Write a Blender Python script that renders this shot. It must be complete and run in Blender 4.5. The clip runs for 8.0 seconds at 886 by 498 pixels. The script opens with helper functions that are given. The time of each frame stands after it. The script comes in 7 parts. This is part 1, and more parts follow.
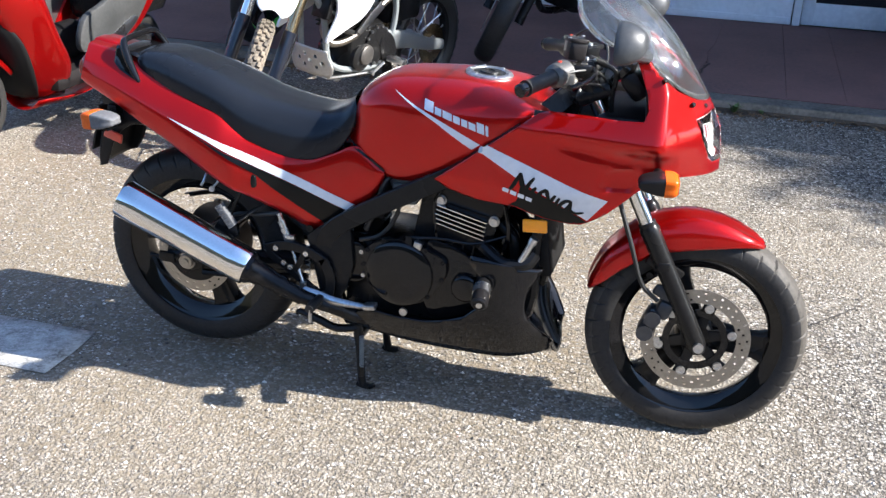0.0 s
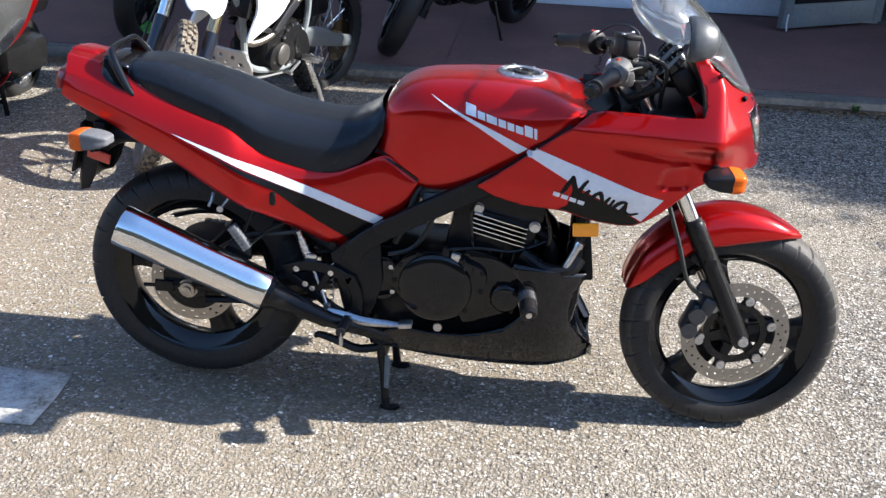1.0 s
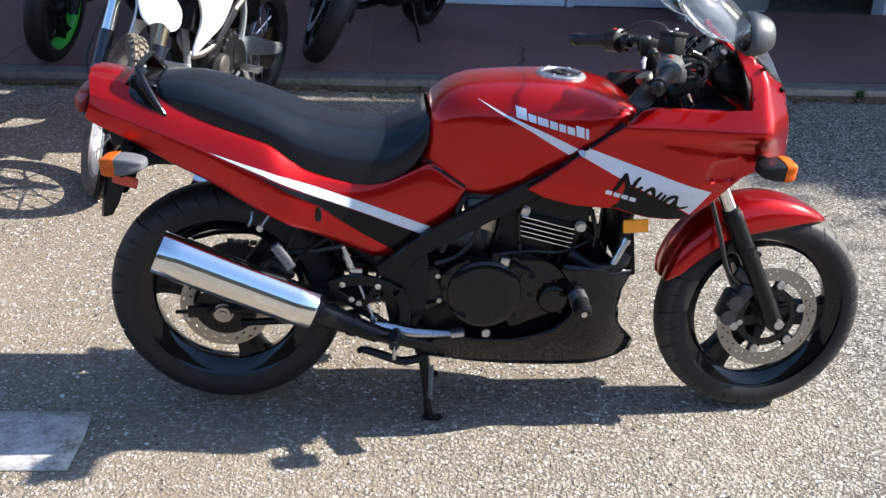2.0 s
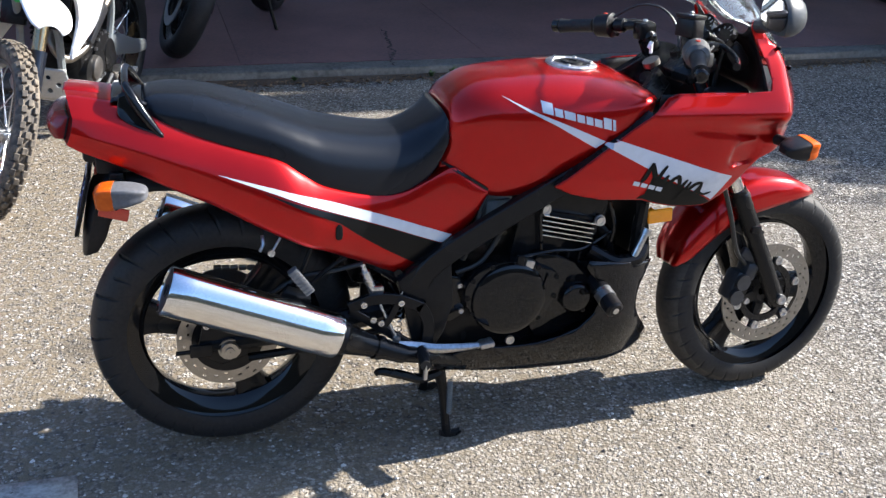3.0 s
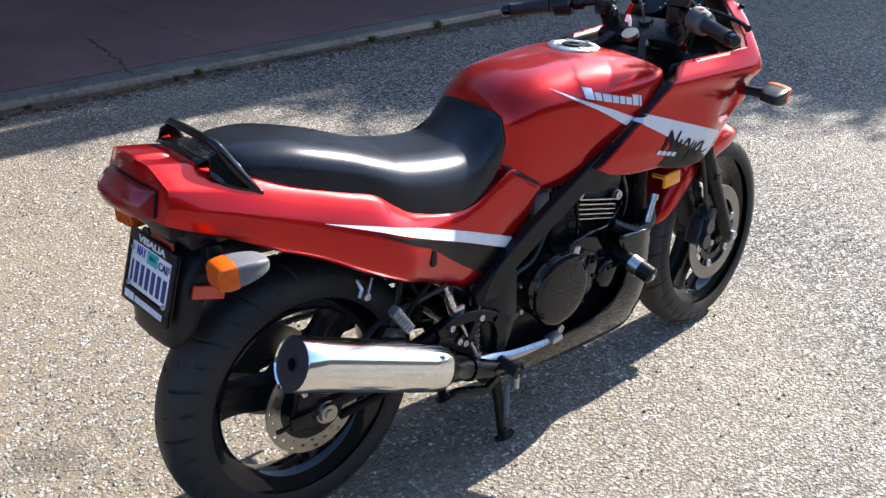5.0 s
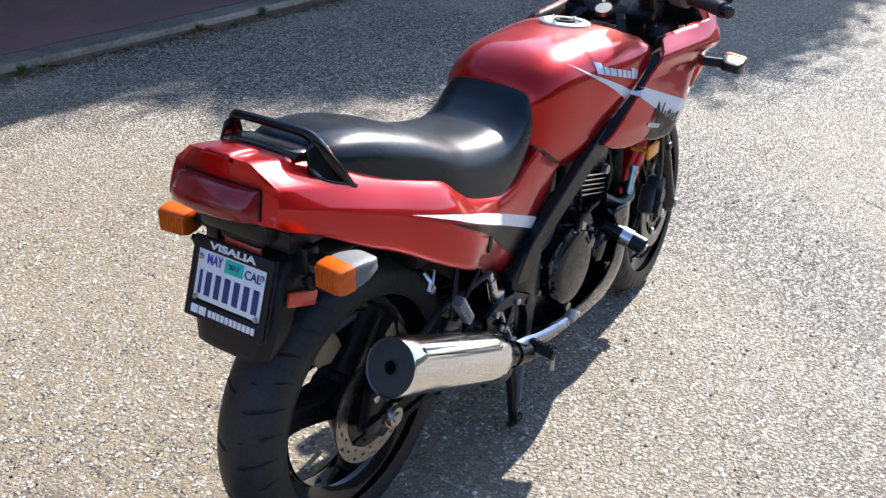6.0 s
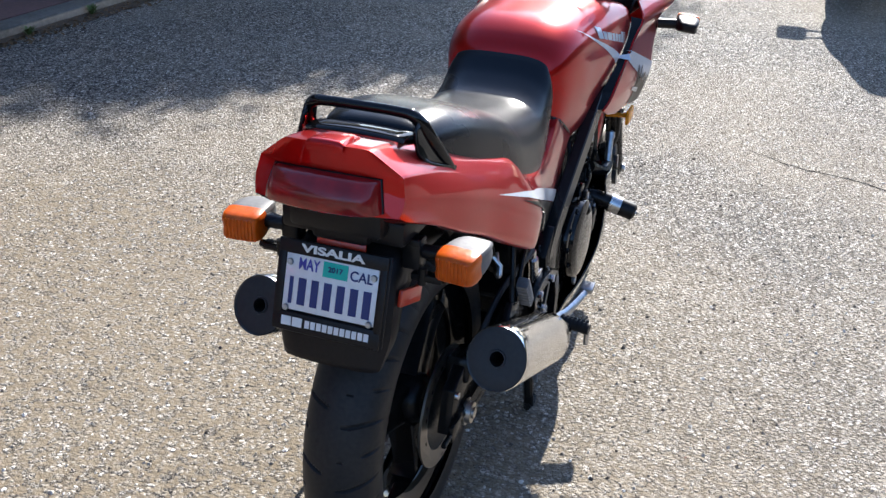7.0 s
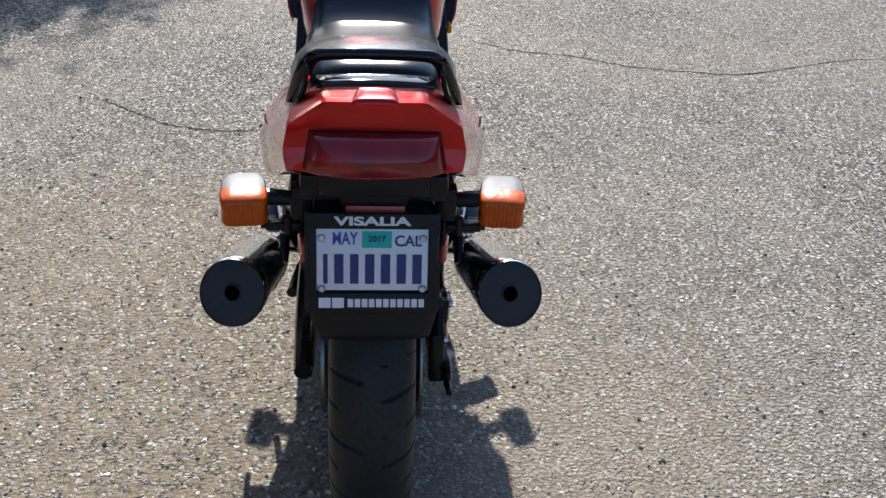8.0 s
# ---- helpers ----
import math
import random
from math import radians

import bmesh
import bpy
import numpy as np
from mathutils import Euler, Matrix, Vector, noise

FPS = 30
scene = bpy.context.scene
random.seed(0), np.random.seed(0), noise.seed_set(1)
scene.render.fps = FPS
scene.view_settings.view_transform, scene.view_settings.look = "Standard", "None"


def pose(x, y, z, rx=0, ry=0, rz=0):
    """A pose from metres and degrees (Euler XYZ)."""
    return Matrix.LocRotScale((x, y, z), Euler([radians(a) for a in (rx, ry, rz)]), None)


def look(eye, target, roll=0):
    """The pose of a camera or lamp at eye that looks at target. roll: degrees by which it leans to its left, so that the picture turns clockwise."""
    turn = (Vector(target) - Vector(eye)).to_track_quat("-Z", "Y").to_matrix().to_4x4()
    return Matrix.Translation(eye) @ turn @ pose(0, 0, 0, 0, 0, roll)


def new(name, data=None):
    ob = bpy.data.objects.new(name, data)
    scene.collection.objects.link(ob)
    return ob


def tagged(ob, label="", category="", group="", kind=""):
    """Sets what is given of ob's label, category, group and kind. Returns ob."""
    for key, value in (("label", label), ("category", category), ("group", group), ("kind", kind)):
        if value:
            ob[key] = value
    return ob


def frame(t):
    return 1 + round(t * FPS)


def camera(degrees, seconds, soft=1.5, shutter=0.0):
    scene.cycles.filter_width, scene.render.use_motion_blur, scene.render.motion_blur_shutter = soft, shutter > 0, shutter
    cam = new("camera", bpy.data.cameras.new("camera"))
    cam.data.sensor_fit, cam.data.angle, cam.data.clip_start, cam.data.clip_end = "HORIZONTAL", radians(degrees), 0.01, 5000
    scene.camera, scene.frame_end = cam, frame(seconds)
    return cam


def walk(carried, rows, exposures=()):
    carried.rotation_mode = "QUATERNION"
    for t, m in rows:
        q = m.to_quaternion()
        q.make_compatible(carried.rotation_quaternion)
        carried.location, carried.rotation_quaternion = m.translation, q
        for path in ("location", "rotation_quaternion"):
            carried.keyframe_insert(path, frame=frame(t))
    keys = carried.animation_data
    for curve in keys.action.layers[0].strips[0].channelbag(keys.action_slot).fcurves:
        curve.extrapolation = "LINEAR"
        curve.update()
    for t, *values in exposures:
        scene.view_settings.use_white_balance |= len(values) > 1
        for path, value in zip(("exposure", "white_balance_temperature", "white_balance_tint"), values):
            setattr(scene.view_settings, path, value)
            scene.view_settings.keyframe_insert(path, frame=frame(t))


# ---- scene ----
cam = camera(46.2, 8.0, 1.4)
PATH = [
    (0, (1.435, -2.537, 1.563), (0.95, -0.769, 0.764), 2.0),
    (0.5, (1.122, -2.504, 1.526), (0.764, -0.689, 0.763), 0.7),
    (1, (0.872, -2.501, 1.537), (0.725, -0.676, 0.734), 2.7),
    (1.5, (0.59, -2.523, 1.541), (0.648, -0.709, 0.701), 1.4),
    (1.7, (0.519, -2.524, 1.526), (0.598, -0.693, 0.727), 1.8),
    (2.8, (0.004, -2.252, 1.522), (0.414, -0.461, 0.733), 2.1),
    (3, (-0.107, -2.227, 1.509), (0.41, -0.476, 0.692), 2.2),
    (3.5, (-0.34, -2.161, 1.54), (0.4, -0.499, 0.709), 1.9),
    (4, (-0.517, -1.941, 1.513), (0.381, -0.359, 0.682), 0.9),
    (4.5, (-0.716, -1.765, 1.528), (0.297, -0.252, 0.699), 1.5),
    (5, (-0.977, -1.619, 1.528), (0.217, -0.258, 0.677), 0.5),
    (5.2, (-1.054, -1.529, 1.528), (0.186, -0.217, 0.667), 0.2),
    (6.3, (-1.404, -0.963, 1.464), (0.161, -0.087, 0.579), 2.6),
    (6.5, (-1.431, -0.879, 1.474), (0.139, -0.044, 0.558), 1.7),
    (7, (-1.481, -0.609, 1.395), (0.219, 0.002, 0.536), 2.3),
    (7.5, (-1.482, -0.271, 1.397), (0.278, 0.01, 0.49), 4.2),
    (7.7, (-1.491, -0.148, 1.369), (0.279, -0.012, 0.447), 2.7),
    (8, (-1.472, 0.01, 1.394), (0.255, -0.137, 0.397), 2.8),
]
walk(cam, [(t, look(eye, target, roll)) for t, eye, target, roll in PATH], [(0, 1.92, 5560, 10), (1.5, 1.8, 5560, 10), (3, 1.75, 5560, 10), (5.2, 1.85, 5560, 10), (6.5, 1.75, 5560, 10), (8, 1.07, 5560, 10)])

# ---- light ----
SUN = Vector((1.11, 0.043, 0.77)).normalized()
world = bpy.data.worlds.new("sky")
scene.world = world
world.use_nodes = True
wn = world.node_tree.nodes
sky = wn.new("ShaderNodeTexSky")
sky.sky_type, sky.sun_disc, sky.ozone_density = "NISHITA", False, 2.2
sky.sun_elevation, sky.sun_rotation = math.asin(SUN.z), math.atan2(SUN.x, SUN.y)
world.node_tree.links.new(sky.outputs[0], wn["Background"].inputs[0])
wn["Background"].inputs[1].default_value = 0.096
sun_data = bpy.data.lights.new("sun", "SUN")
sun_data.energy, sun_data.angle, sun_data.color = 5.0, radians(0.55), (1.0, 0.874, 0.705)
sun = new("sun", sun_data)
sun.matrix_world = look((20 * SUN.x, 20 * SUN.y, 20 * SUN.z), (0, 0, 0))


# ---- materials ----
def mat(name, base, rough=0.5, metal=0.0, coat=0.0, tint=None, grain=0.0, scale=60.0, bump=0.0, trans=0.0, ior=1.5, big=3.0, spec=0.5):
    """A Principled material whose base wanders to tint at two scales, with a fine bump."""
    m = bpy.data.materials.new(name)
    m.use_nodes = True
    t = m.node_tree
    b = t.nodes["Principled BSDF"]
    b.inputs["Base Color"].default_value = (*base, 1)
    b.inputs["Roughness"].default_value, b.inputs["Metallic"].default_value = rough, metal
    b.inputs["Coat Weight"].default_value, b.inputs["Coat Roughness"].default_value = coat, 0.04
    b.inputs["Transmission Weight"].default_value, b.inputs["IOR"].default_value = trans, ior
    b.inputs["Specular IOR Level"].default_value = spec
    co = t.nodes.new("ShaderNodeTexCoord")
    if tint:
        fine, wide = t.nodes.new("ShaderNodeTexNoise"), t.nodes.new("ShaderNodeTexNoise")
        fine.inputs["Scale"].default_value, wide.inputs["Scale"].default_value = scale, big
        fine.inputs["Detail"].default_value, wide.inputs["Detail"].default_value = 4, 4
        add = t.nodes.new("ShaderNodeMath")
        add.operation = "MULTIPLY"
        ramp = t.nodes.new("ShaderNodeMapRange")
        ramp.inputs["From Min"].default_value, ramp.inputs["From Max"].default_value = 0.12, 0.42
        mix = t.nodes.new("ShaderNodeMix")
        mix.data_type = "RGBA"
        mix.inputs["A"].default_value, mix.inputs["B"].default_value = (*base, 1), (*tint, 1)
        for n in (fine, wide):
            t.links.new(co.outputs["Object"], n.inputs["Vector"])
        t.links.new(fine.outputs[0], add.inputs[0])
        t.links.new(wide.outputs[0], add.inputs[1])
        t.links.new(add.outputs[0], ramp.inputs["Value"])
        t.links.new(ramp.outputs[0], mix.inputs["Factor"])
        t.links.new(mix.outputs["Result"], b.inputs["Base Color"])
        if grain:
            rr = t.nodes.new("ShaderNodeMapRange")
            rr.inputs["From Min"].default_value, rr.inputs["From Max"].default_value = 0.3, 0.7
            rr.inputs["To Min"].default_value, rr.inputs["To Max"].default_value = rough - grain, rough + grain
            t.links.new(wide.outputs[0], rr.inputs["Value"])
            t.links.new(rr.outputs[0], b.inputs["Roughness"])
    if bump:
        n = t.nodes.new("ShaderNodeTexNoise")
        n.inputs["Scale"].default_value, n.inputs["Detail"].default_value = scale, 5
        bp = t.nodes.new("ShaderNodeBump")
        bp.inputs["Strength"].default_value, bp.inputs["Distance"].default_value = bump, 0.002
        t.links.new(co.outputs["Object"], n.inputs["Vector"])
        t.links.new(n.outputs[0], bp.inputs["Height"])
        t.links.new(bp.outputs[0], b.inputs["Normal"])
    return m


RED = mat("red_paint", (0.44, 0.0035, 0.0022), 0.30, 0.75, 1.0, (0.38, 0.003, 0.002), 0.03, 900, 0.0, spec=0.12)
RED.node_tree.nodes["Principled BSDF"].inputs["Coat IOR"].default_value = 1.36
BLACK_GLOSS = mat("black_gloss_paint", (0.0035, 0.0035, 0.0042), 0.08, 0.0, 0.2, (0.007, 0.0065, 0.0065), 0.05, 80, spec=0.25)
BLACK = mat("satin_black_paint", (0.007, 0.007, 0.0075), 0.26, 0.0, 0.0, (0.012, 0.0115, 0.011), 0.08, 90, 0.05, spec=0.2)
PLASTIC = mat("black_plastic", (0.008, 0.008, 0.0085), 0.36, 0.0, 0.0, (0.014, 0.0115, 0.0115), 0.08, 160, 0.08, spec=0.22)
DECAL_BLACK = mat("black_decal_film", (0.004, 0.004, 0.004), 0.3, spec=0.2)
VINYL = mat("black_vinyl", (0.006, 0.0072, 0.0098), 0.27, 0.0, 0.0, (0.010, 0.0115, 0.015), 0.05, 1100, 0.08, spec=0.28)
RUBBER = mat("tyre_rubber", (0.016, 0.016, 0.0165), 0.48, 0.0, 0.0, (0.030, 0.028, 0.026), 0.06, 120, 0.1, spec=0.22)
CHROME = mat("chrome", (0.80, 0.79, 0.77), 0.10, 1.0, 0.0, (0.70, 0.69, 0.67), 0.04, 240, 0.015, big=9)
ALU = mat("cast_aluminium", (0.62, 0.62, 0.62), 0.32, 1.0, 0.0, (0.36, 0.36, 0.37), 0.1, 130, 0.1)
STEEL = mat("disc_steel", (0.34, 0.325, 0.30), 0.38, 1.0, 0.0, (0.26, 0.24, 0.215), 0.06, 200, 0.05)
GREY = mat("grey_plastic", (0.080, 0.083, 0.087), 0.55, 0.0, 0.0, (0.125, 0.125, 0.132), 0.06, 120, 0.05, spec=0.3)
AMBER = mat("amber_lens", (0.60, 0.11, 0.003), 0.28, 0.0, 0.0, (0.44, 0.065, 0.002), 0.05, 90, 0.3, spec=0.3)
REFLECTOR = mat("red_reflector", (0.62, 0.06, 0.02), 0.25, 0.0, 0.4, (0.45, 0.03, 0.015), 0.05, 500, 0.3)
YELLOW = mat("amber_reflector", (0.92, 0.33, 0.006), 0.25, 0.0, 0.3, (0.72, 0.20, 0.005), 0.05, 500, 0.3)
LENS_RED = mat("tail_lamp_lens", (0.15, 0.004, 0.005), 0.18, 0.0, 0.1, (0.28, 0.008, 0.009), 0.04, 25, big=22)
WHITE_DECAL = mat("silver_white_decal", (0.66, 0.68, 0.72), 0.32, 0.1, 0.5, (0.55, 0.57, 0.61), 0.04, 60)
WHITE = mat("white_plastic", (0.80, 0.80, 0.80), 0.3, 0.0, 0.3, (0.70, 0.70, 0.69), 0.05, 60)
GREEN = mat("lime_green_plastic", (0.06, 0.42, 0.03), 0.35, 0.0, 0.3, (0.05, 0.33, 0.03), 0.05, 60)
TEAL = mat("teal_sticker", (0.03, 0.45, 0.36), 0.5)
NAVY = mat("navy_ink", (0.02, 0.03, 0.14), 0.5)
PURPLE = mat("purple_ink", (0.07, 0.06, 0.35), 0.5)
KNOB = mat("dusty_knobbly_rubber", (0.05, 0.043, 0.036), 0.8, 0.0, 0.0, (0.22, 0.18, 0.13), 0.06, 60, 0.2, big=14)
GOLD = mat("bronze_fork", (0.40, 0.31, 0.18), 0.25, 1.0)
HOSE = mat("brake_hose", (0.012, 0.012, 0.012), 0.45)


def clear(name, tint, rough, trans=1.0):
    m = bpy.data.materials.new(name)
    m.use_nodes = True
    b = m.node_tree.nodes["Principled BSDF"]
    b.inputs["Base Color"].default_value = (*tint, 1)
    b.inputs["Roughness"].default_value, b.inputs["Transmission Weight"].default_value = rough, trans
    b.inputs["IOR"].default_value = 1.45
    return m


SCREEN = clear("smoked_screen", (0.80, 0.83, 0.84), 0.05, 0.985)
GLASS = clear("clear_glass", (0.95, 0.96, 0.96), 0.02)
MIRROR = mat("mirror_glass", (0.85, 0.87, 0.88), 0.02, 1.0)


def asphalt():
    m = bpy.data.materials.new("worn_asphalt")
    m.use_nodes = True
    t = m.node_tree
    b = t.nodes["Principled BSDF"]
    b.inputs["Roughness"].default_value = 0.9
    b.inputs["Specular IOR Level"].default_value = 0.25
    co = t.nodes.new("ShaderNodeTexCoord")

    warp, push = t.nodes.new("ShaderNodeTexNoise"), t.nodes.new("ShaderNodeVectorMath")
    warp.inputs["Scale"].default_value, warp.inputs["Detail"].default_value = 70, 3
    push.operation = "MULTIPLY_ADD"
    push.inputs[1].default_value = (0.011, 0.011, 0.011)
    t.links.new(co.outputs["Object"], warp.inputs["Vector"])
    t.links.new(warp.outputs["Color"], push.inputs[0])
    t.links.new(co.outputs["Object"], push.inputs[2])

    def vor(scale, feature="F1"):
        n = t.nodes.new("ShaderNodeTexVoronoi")
        n.feature = feature
        n.inputs["Scale"].default_value = scale
        t.links.new(push.outputs[0], n.inputs["Vector"])
        return n

    def noi(scale, detail=4):
        n = t.nodes.new("ShaderNodeTexNoise")
        n.inputs["Scale"].default_value, n.inputs["Detail"].default_value = scale, detail
        t.links.new(co.outputs["Object"], n.inputs["Vector"])
        return n

    def mixc(f, a, c):
        n = t.nodes.new("ShaderNodeMix")
        n.data_type = "RGBA"
        for key, v in (("Factor", f), ("A", a), ("B", c)):
            if isinstance(v, (int, float)):
                n.inputs[key].default_value = v
            elif isinstance(v, tuple):
                n.inputs[key].default_value = (*v, 1)
            else:
                t.links.new(v, n.inputs[key])
        return n.outputs["Result"]

    def rng(v, a, c, lo=0.0, hi=1.0):
        n = t.nodes.new("ShaderNodeMapRange")
        for key, x in (("From Min", a), ("From Max", c), ("To Min", lo), ("To Max", hi)):
            n.inputs[key].default_value = x
        t.links.new(v, n.inputs["Value"])
        return n.outputs[0]

    stones, small = vor(92), vor(240)
    ramp = t.nodes.new("ShaderNodeValToRGB")
    ramp.color_ramp.elements[0].color, ramp.color_ramp.elements[1].color = (0.085, 0.076, 0.065, 1), (0.80, 0.77, 0.71, 1)
    for p, c in ((0.18, (0.19, 0.172, 0.146, 1)), (0.5, (0.295, 0.270, 0.230, 1)), (0.82, (0.43, 0.40, 0.35, 1))):
        ramp.color_ramp.elements.new(p).color = c
    sep = t.nodes.new("ShaderNodeSeparateColor")
    t.links.new(stones.outputs["Color"], sep.inputs[0])
    t.links.new(sep.outputs[0], ramp.inputs[0])
    gap = rng(stones.outputs["Distance"], 0.44, 0.68)
    col = mixc(gap, ramp.outputs[0], (0.036, 0.032, 0.028))
    large = vor(50)
    sep3 = t.nodes.new("ShaderNodeSeparateColor")
    t.links.new(large.outputs["Color"], sep3.inputs[0])
    ramp2 = t.nodes.new("ShaderNodeValToRGB")
    ramp2.color_ramp.elements[0].color, ramp2.color_ramp.elements[1].color = (0.10, 0.09, 0.08, 1), (0.60, 0.57, 0.52, 1)
    ramp2.color_ramp.elements.new(0.45).color = (0.34, 0.31, 0.265, 1)
    t.links.new(sep3.outputs[1], ramp2.inputs[0])
    pick = t.nodes.new("ShaderNodeMath")
    pick.operation = "MULTIPLY"
    t.links.new(rng(sep3.outputs[0], 0.60, 0.62), pick.inputs[0])
    t.links.new(rng(large.outputs["Distance"], 0.34, 0.44, 1, 0), pick.inputs[1])
    col = mixc(pick.outputs[0], col, ramp2.outputs[0])
    sep2 = t.nodes.new("ShaderNodeSeparateColor")
    t.links.new(small.outputs["Color"], sep2.inputs[0])
    col = mixc(rng(sep2.outputs[1], 0.70, 0.74, 0, 0.85), col, (0.07, 0.066, 0.064))
    col = mixc(rng(noi(1.1, 6).outputs[0], 0.42, 0.68, 0, 0.3), col, (0.38, 0.335, 0.26))
    col = mixc(rng(noi(0.5, 4).outputs[0], 0.45, 0.62, 0, 0.28), col, (0.31, 0.255, 0.185))
    col = mixc(rng(noi(26, 3).outputs[0], 0.52, 0.72, 0, 0.45), col, (0.40, 0.365, 0.30))
    col = mixc(rng(noi(3.6, 5).outputs[0], 0.58, 0.78, 0, 0.35), col, (0.16, 0.15, 0.14))
    # sandy fines fill the joints of one stretch
    away = t.nodes.new("ShaderNodeVectorMath")
    away.operation = "DISTANCE"
    away.inputs[1].default_value = (-0.15, 1.05, 0)
    ragged = t.nodes.new("ShaderNodeMath")
    ragged.operation = "MULTIPLY_ADD"
    ragged.inputs[1].default_value = 1.5
    t.links.new(co.outputs["Object"], away.inputs[0])
    t.links.new(noi(2.2, 6).outputs[0], ragged.inputs[0])
    t.links.new(away.outputs["Value"], ragged.inputs[2])
    region = rng(ragged.outputs[0], 1.9, 3.2, 1.0, 0.0)
    level = rng(noi(38, 4).outputs[0], 0.36, 0.56, 0.25, 1.0)
    bury = t.nodes.new("ShaderNodeMath")
    bury.operation = "MULTIPLY"
    t.links.new(region, bury.inputs[0])
    t.links.new(level, bury.inputs[1])
    keep = t.nodes.new("ShaderNodeMath")
    keep.operation = "MULTIPLY"
    t.links.new(bury.outputs[0], keep.inputs[0])
    t.links.new(rng(sep.outputs[1], 0.74, 0.88, 0.93, 0.12), keep.inputs[1])
    sand = mixc(rng(noi(420, 2).outputs[0], 0.35, 0.65), (0.116, 0.091, 0.057), (0.225, 0.183, 0.126))
    col = mixc(keep.outputs[0], col, sand)
    # an oil stain
    gone = t.nodes.new("ShaderNodeVectorMath")
    gone.operation = "DISTANCE"
    gone.inputs[1].default_value = (-0.34, 0.53, 0)
    wob = t.nodes.new("ShaderNodeMath")
    wob.operation = "MULTIPLY_ADD"
    wob.inputs[1].default_value = 0.10
    t.links.new(co.outputs["Object"], gone.inputs[0])
    t.links.new(noi(14, 3).outputs[0], wob.inputs[0])
    t.links.new(gone.outputs["Value"], wob.inputs[2])
    col = mixc(rng(wob.outputs[0], 0.095, 0.16, 0.62, 0), col, (0.085, 0.072, 0.055))
    t.links.new(col, b.inputs["Base Color"])
    t.links.new(rng(sep.outputs[2], 0.74, 0.90, 0.92, 0.42), b.inputs["Roughness"])
    bp = t.nodes.new("ShaderNodeBump")
    t.links.new(rng(keep.outputs[0], 0.0, 0.85, 1.0, 0.35), bp.inputs["Strength"])
    bp.inputs["Distance"].default_value = 0.006
    h = t.nodes.new("ShaderNodeMath")
    h.operation = "ADD"
    t.links.new(rng(stones.outputs["Distance"], 0.15, 0.75, 1, 0), h.inputs[0])
    t.links.new(rng(small.outputs["Distance"], 0.1, 0.7, 0.6, 0), h.inputs[1])
    t.links.new(h.outputs[0], bp.inputs["Height"])
    t.links.new(bp.outputs[0], b.inputs["Normal"])
    return m


ASPHALT = asphalt()
WALK_RED = mat("faded_red_concrete", (0.175, 0.092, 0.084), 0.85, 0, 0, (0.110, 0.070, 0.066), 0.08, 45, 0.25, big=1.6)
KERB = mat("weathered_concrete", (0.145, 0.138, 0.122), 0.85, 0, 0, (0.060, 0.058, 0.050), 0.06, 50, 0.4, big=4)
WALL = mat("blue_white_wall_paint", (0.80, 0.82, 0.85), 0.6, 0, 0, (0.66, 0.68, 0.71), 0.06, 30, 0.1)
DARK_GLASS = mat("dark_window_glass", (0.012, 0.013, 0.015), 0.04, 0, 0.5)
FRAME_GREY = mat("grey_painted_steel", (0.20, 0.22, 0.22), 0.5, 0, 0, (0.15, 0.16, 0.16), 0.05, 50)
ROOF = mat("canopy_boards", (0.66, 0.64, 0.60), 0.8, 0, 0, (0.54, 0.52, 0.48), 0.06, 30)
LEAF = mat("tree_leaf", (0.05, 0.09, 0.025), 0.5, 0, 0, (0.08, 0.12, 0.035), 0.05, 8)
BARK = mat("tree_bark", (0.12, 0.09, 0.065), 0.9, 0, 0, (0.07, 0.055, 0.04), 0.05, 30, 0.6)
WEED = mat("weed_green", (0.07, 0.13, 0.03), 0.6, 0, 0, (0.13, 0.12, 0.04), 0.05, 40)
LITTER = mat("dry_leaf_litter", (0.22, 0.13, 0.06), 0.85, 0, 0, (0.10, 0.07, 0.04), 0.05, 40)
ROAD_PAINT = mat("worn_white_road_paint", (0.45, 0.44, 0.41), 0.8, 0, 0, (0.14, 0.13, 0.115), 0.05, 110, 0.6, big=14)
VAN_PAINT = mat("dark_blue_van_paint", (0.03, 0.045, 0.08), 0.3, 0.2, 0.8)


# ---- shapes: each gives (verts, faces) ----
def join(*geos):
    vs, fs = [], []
    for v, f in geos:
        n = len(vs)
        vs += [tuple(p) for p in v]
        fs += [tuple(i + n for i in q) for q in f]
    return vs, fs


def xf(geo, m):
    return [tuple(m @ Vector(p)) for p in geo[0]], geo[1]


def flip(geo):
    """The mirror image across y = 0."""
    return [(x, -y, z) for x, y, z in geo[0]], [tuple(reversed(f)) for f in geo[1]]


def both(geo):
    return join(geo, flip(geo))


def catmull(pts, n, closed=False):
    p = np.array(pts, float)
    m = len(p)
    if closed:
        p = np.concatenate([p[-1:], p, p[:2]])
        seg = m
    else:
        p = np.concatenate([2 * p[:1] - p[1:2], p, 2 * p[-1:] - p[-2:-1]])
        seg = m - 1
    s = np.linspace(0, seg, n, endpoint=not closed)
    i = np.minimum(s.astype(int), seg - 1)
    f = (s - i)[:, None]
    shape = (len(s),) + (1,) * (p.ndim - 1)
    f = f.reshape(shape)
    a, b, c, d = p[i], p[i + 1], p[i + 2], p[i + 3]
    return 0.5 * (2 * b + (c - a) * f + (2 * a - 5 * b + 4 * c - d) * f**2 + (3 * b - a - 3 * c + d) * f**3)


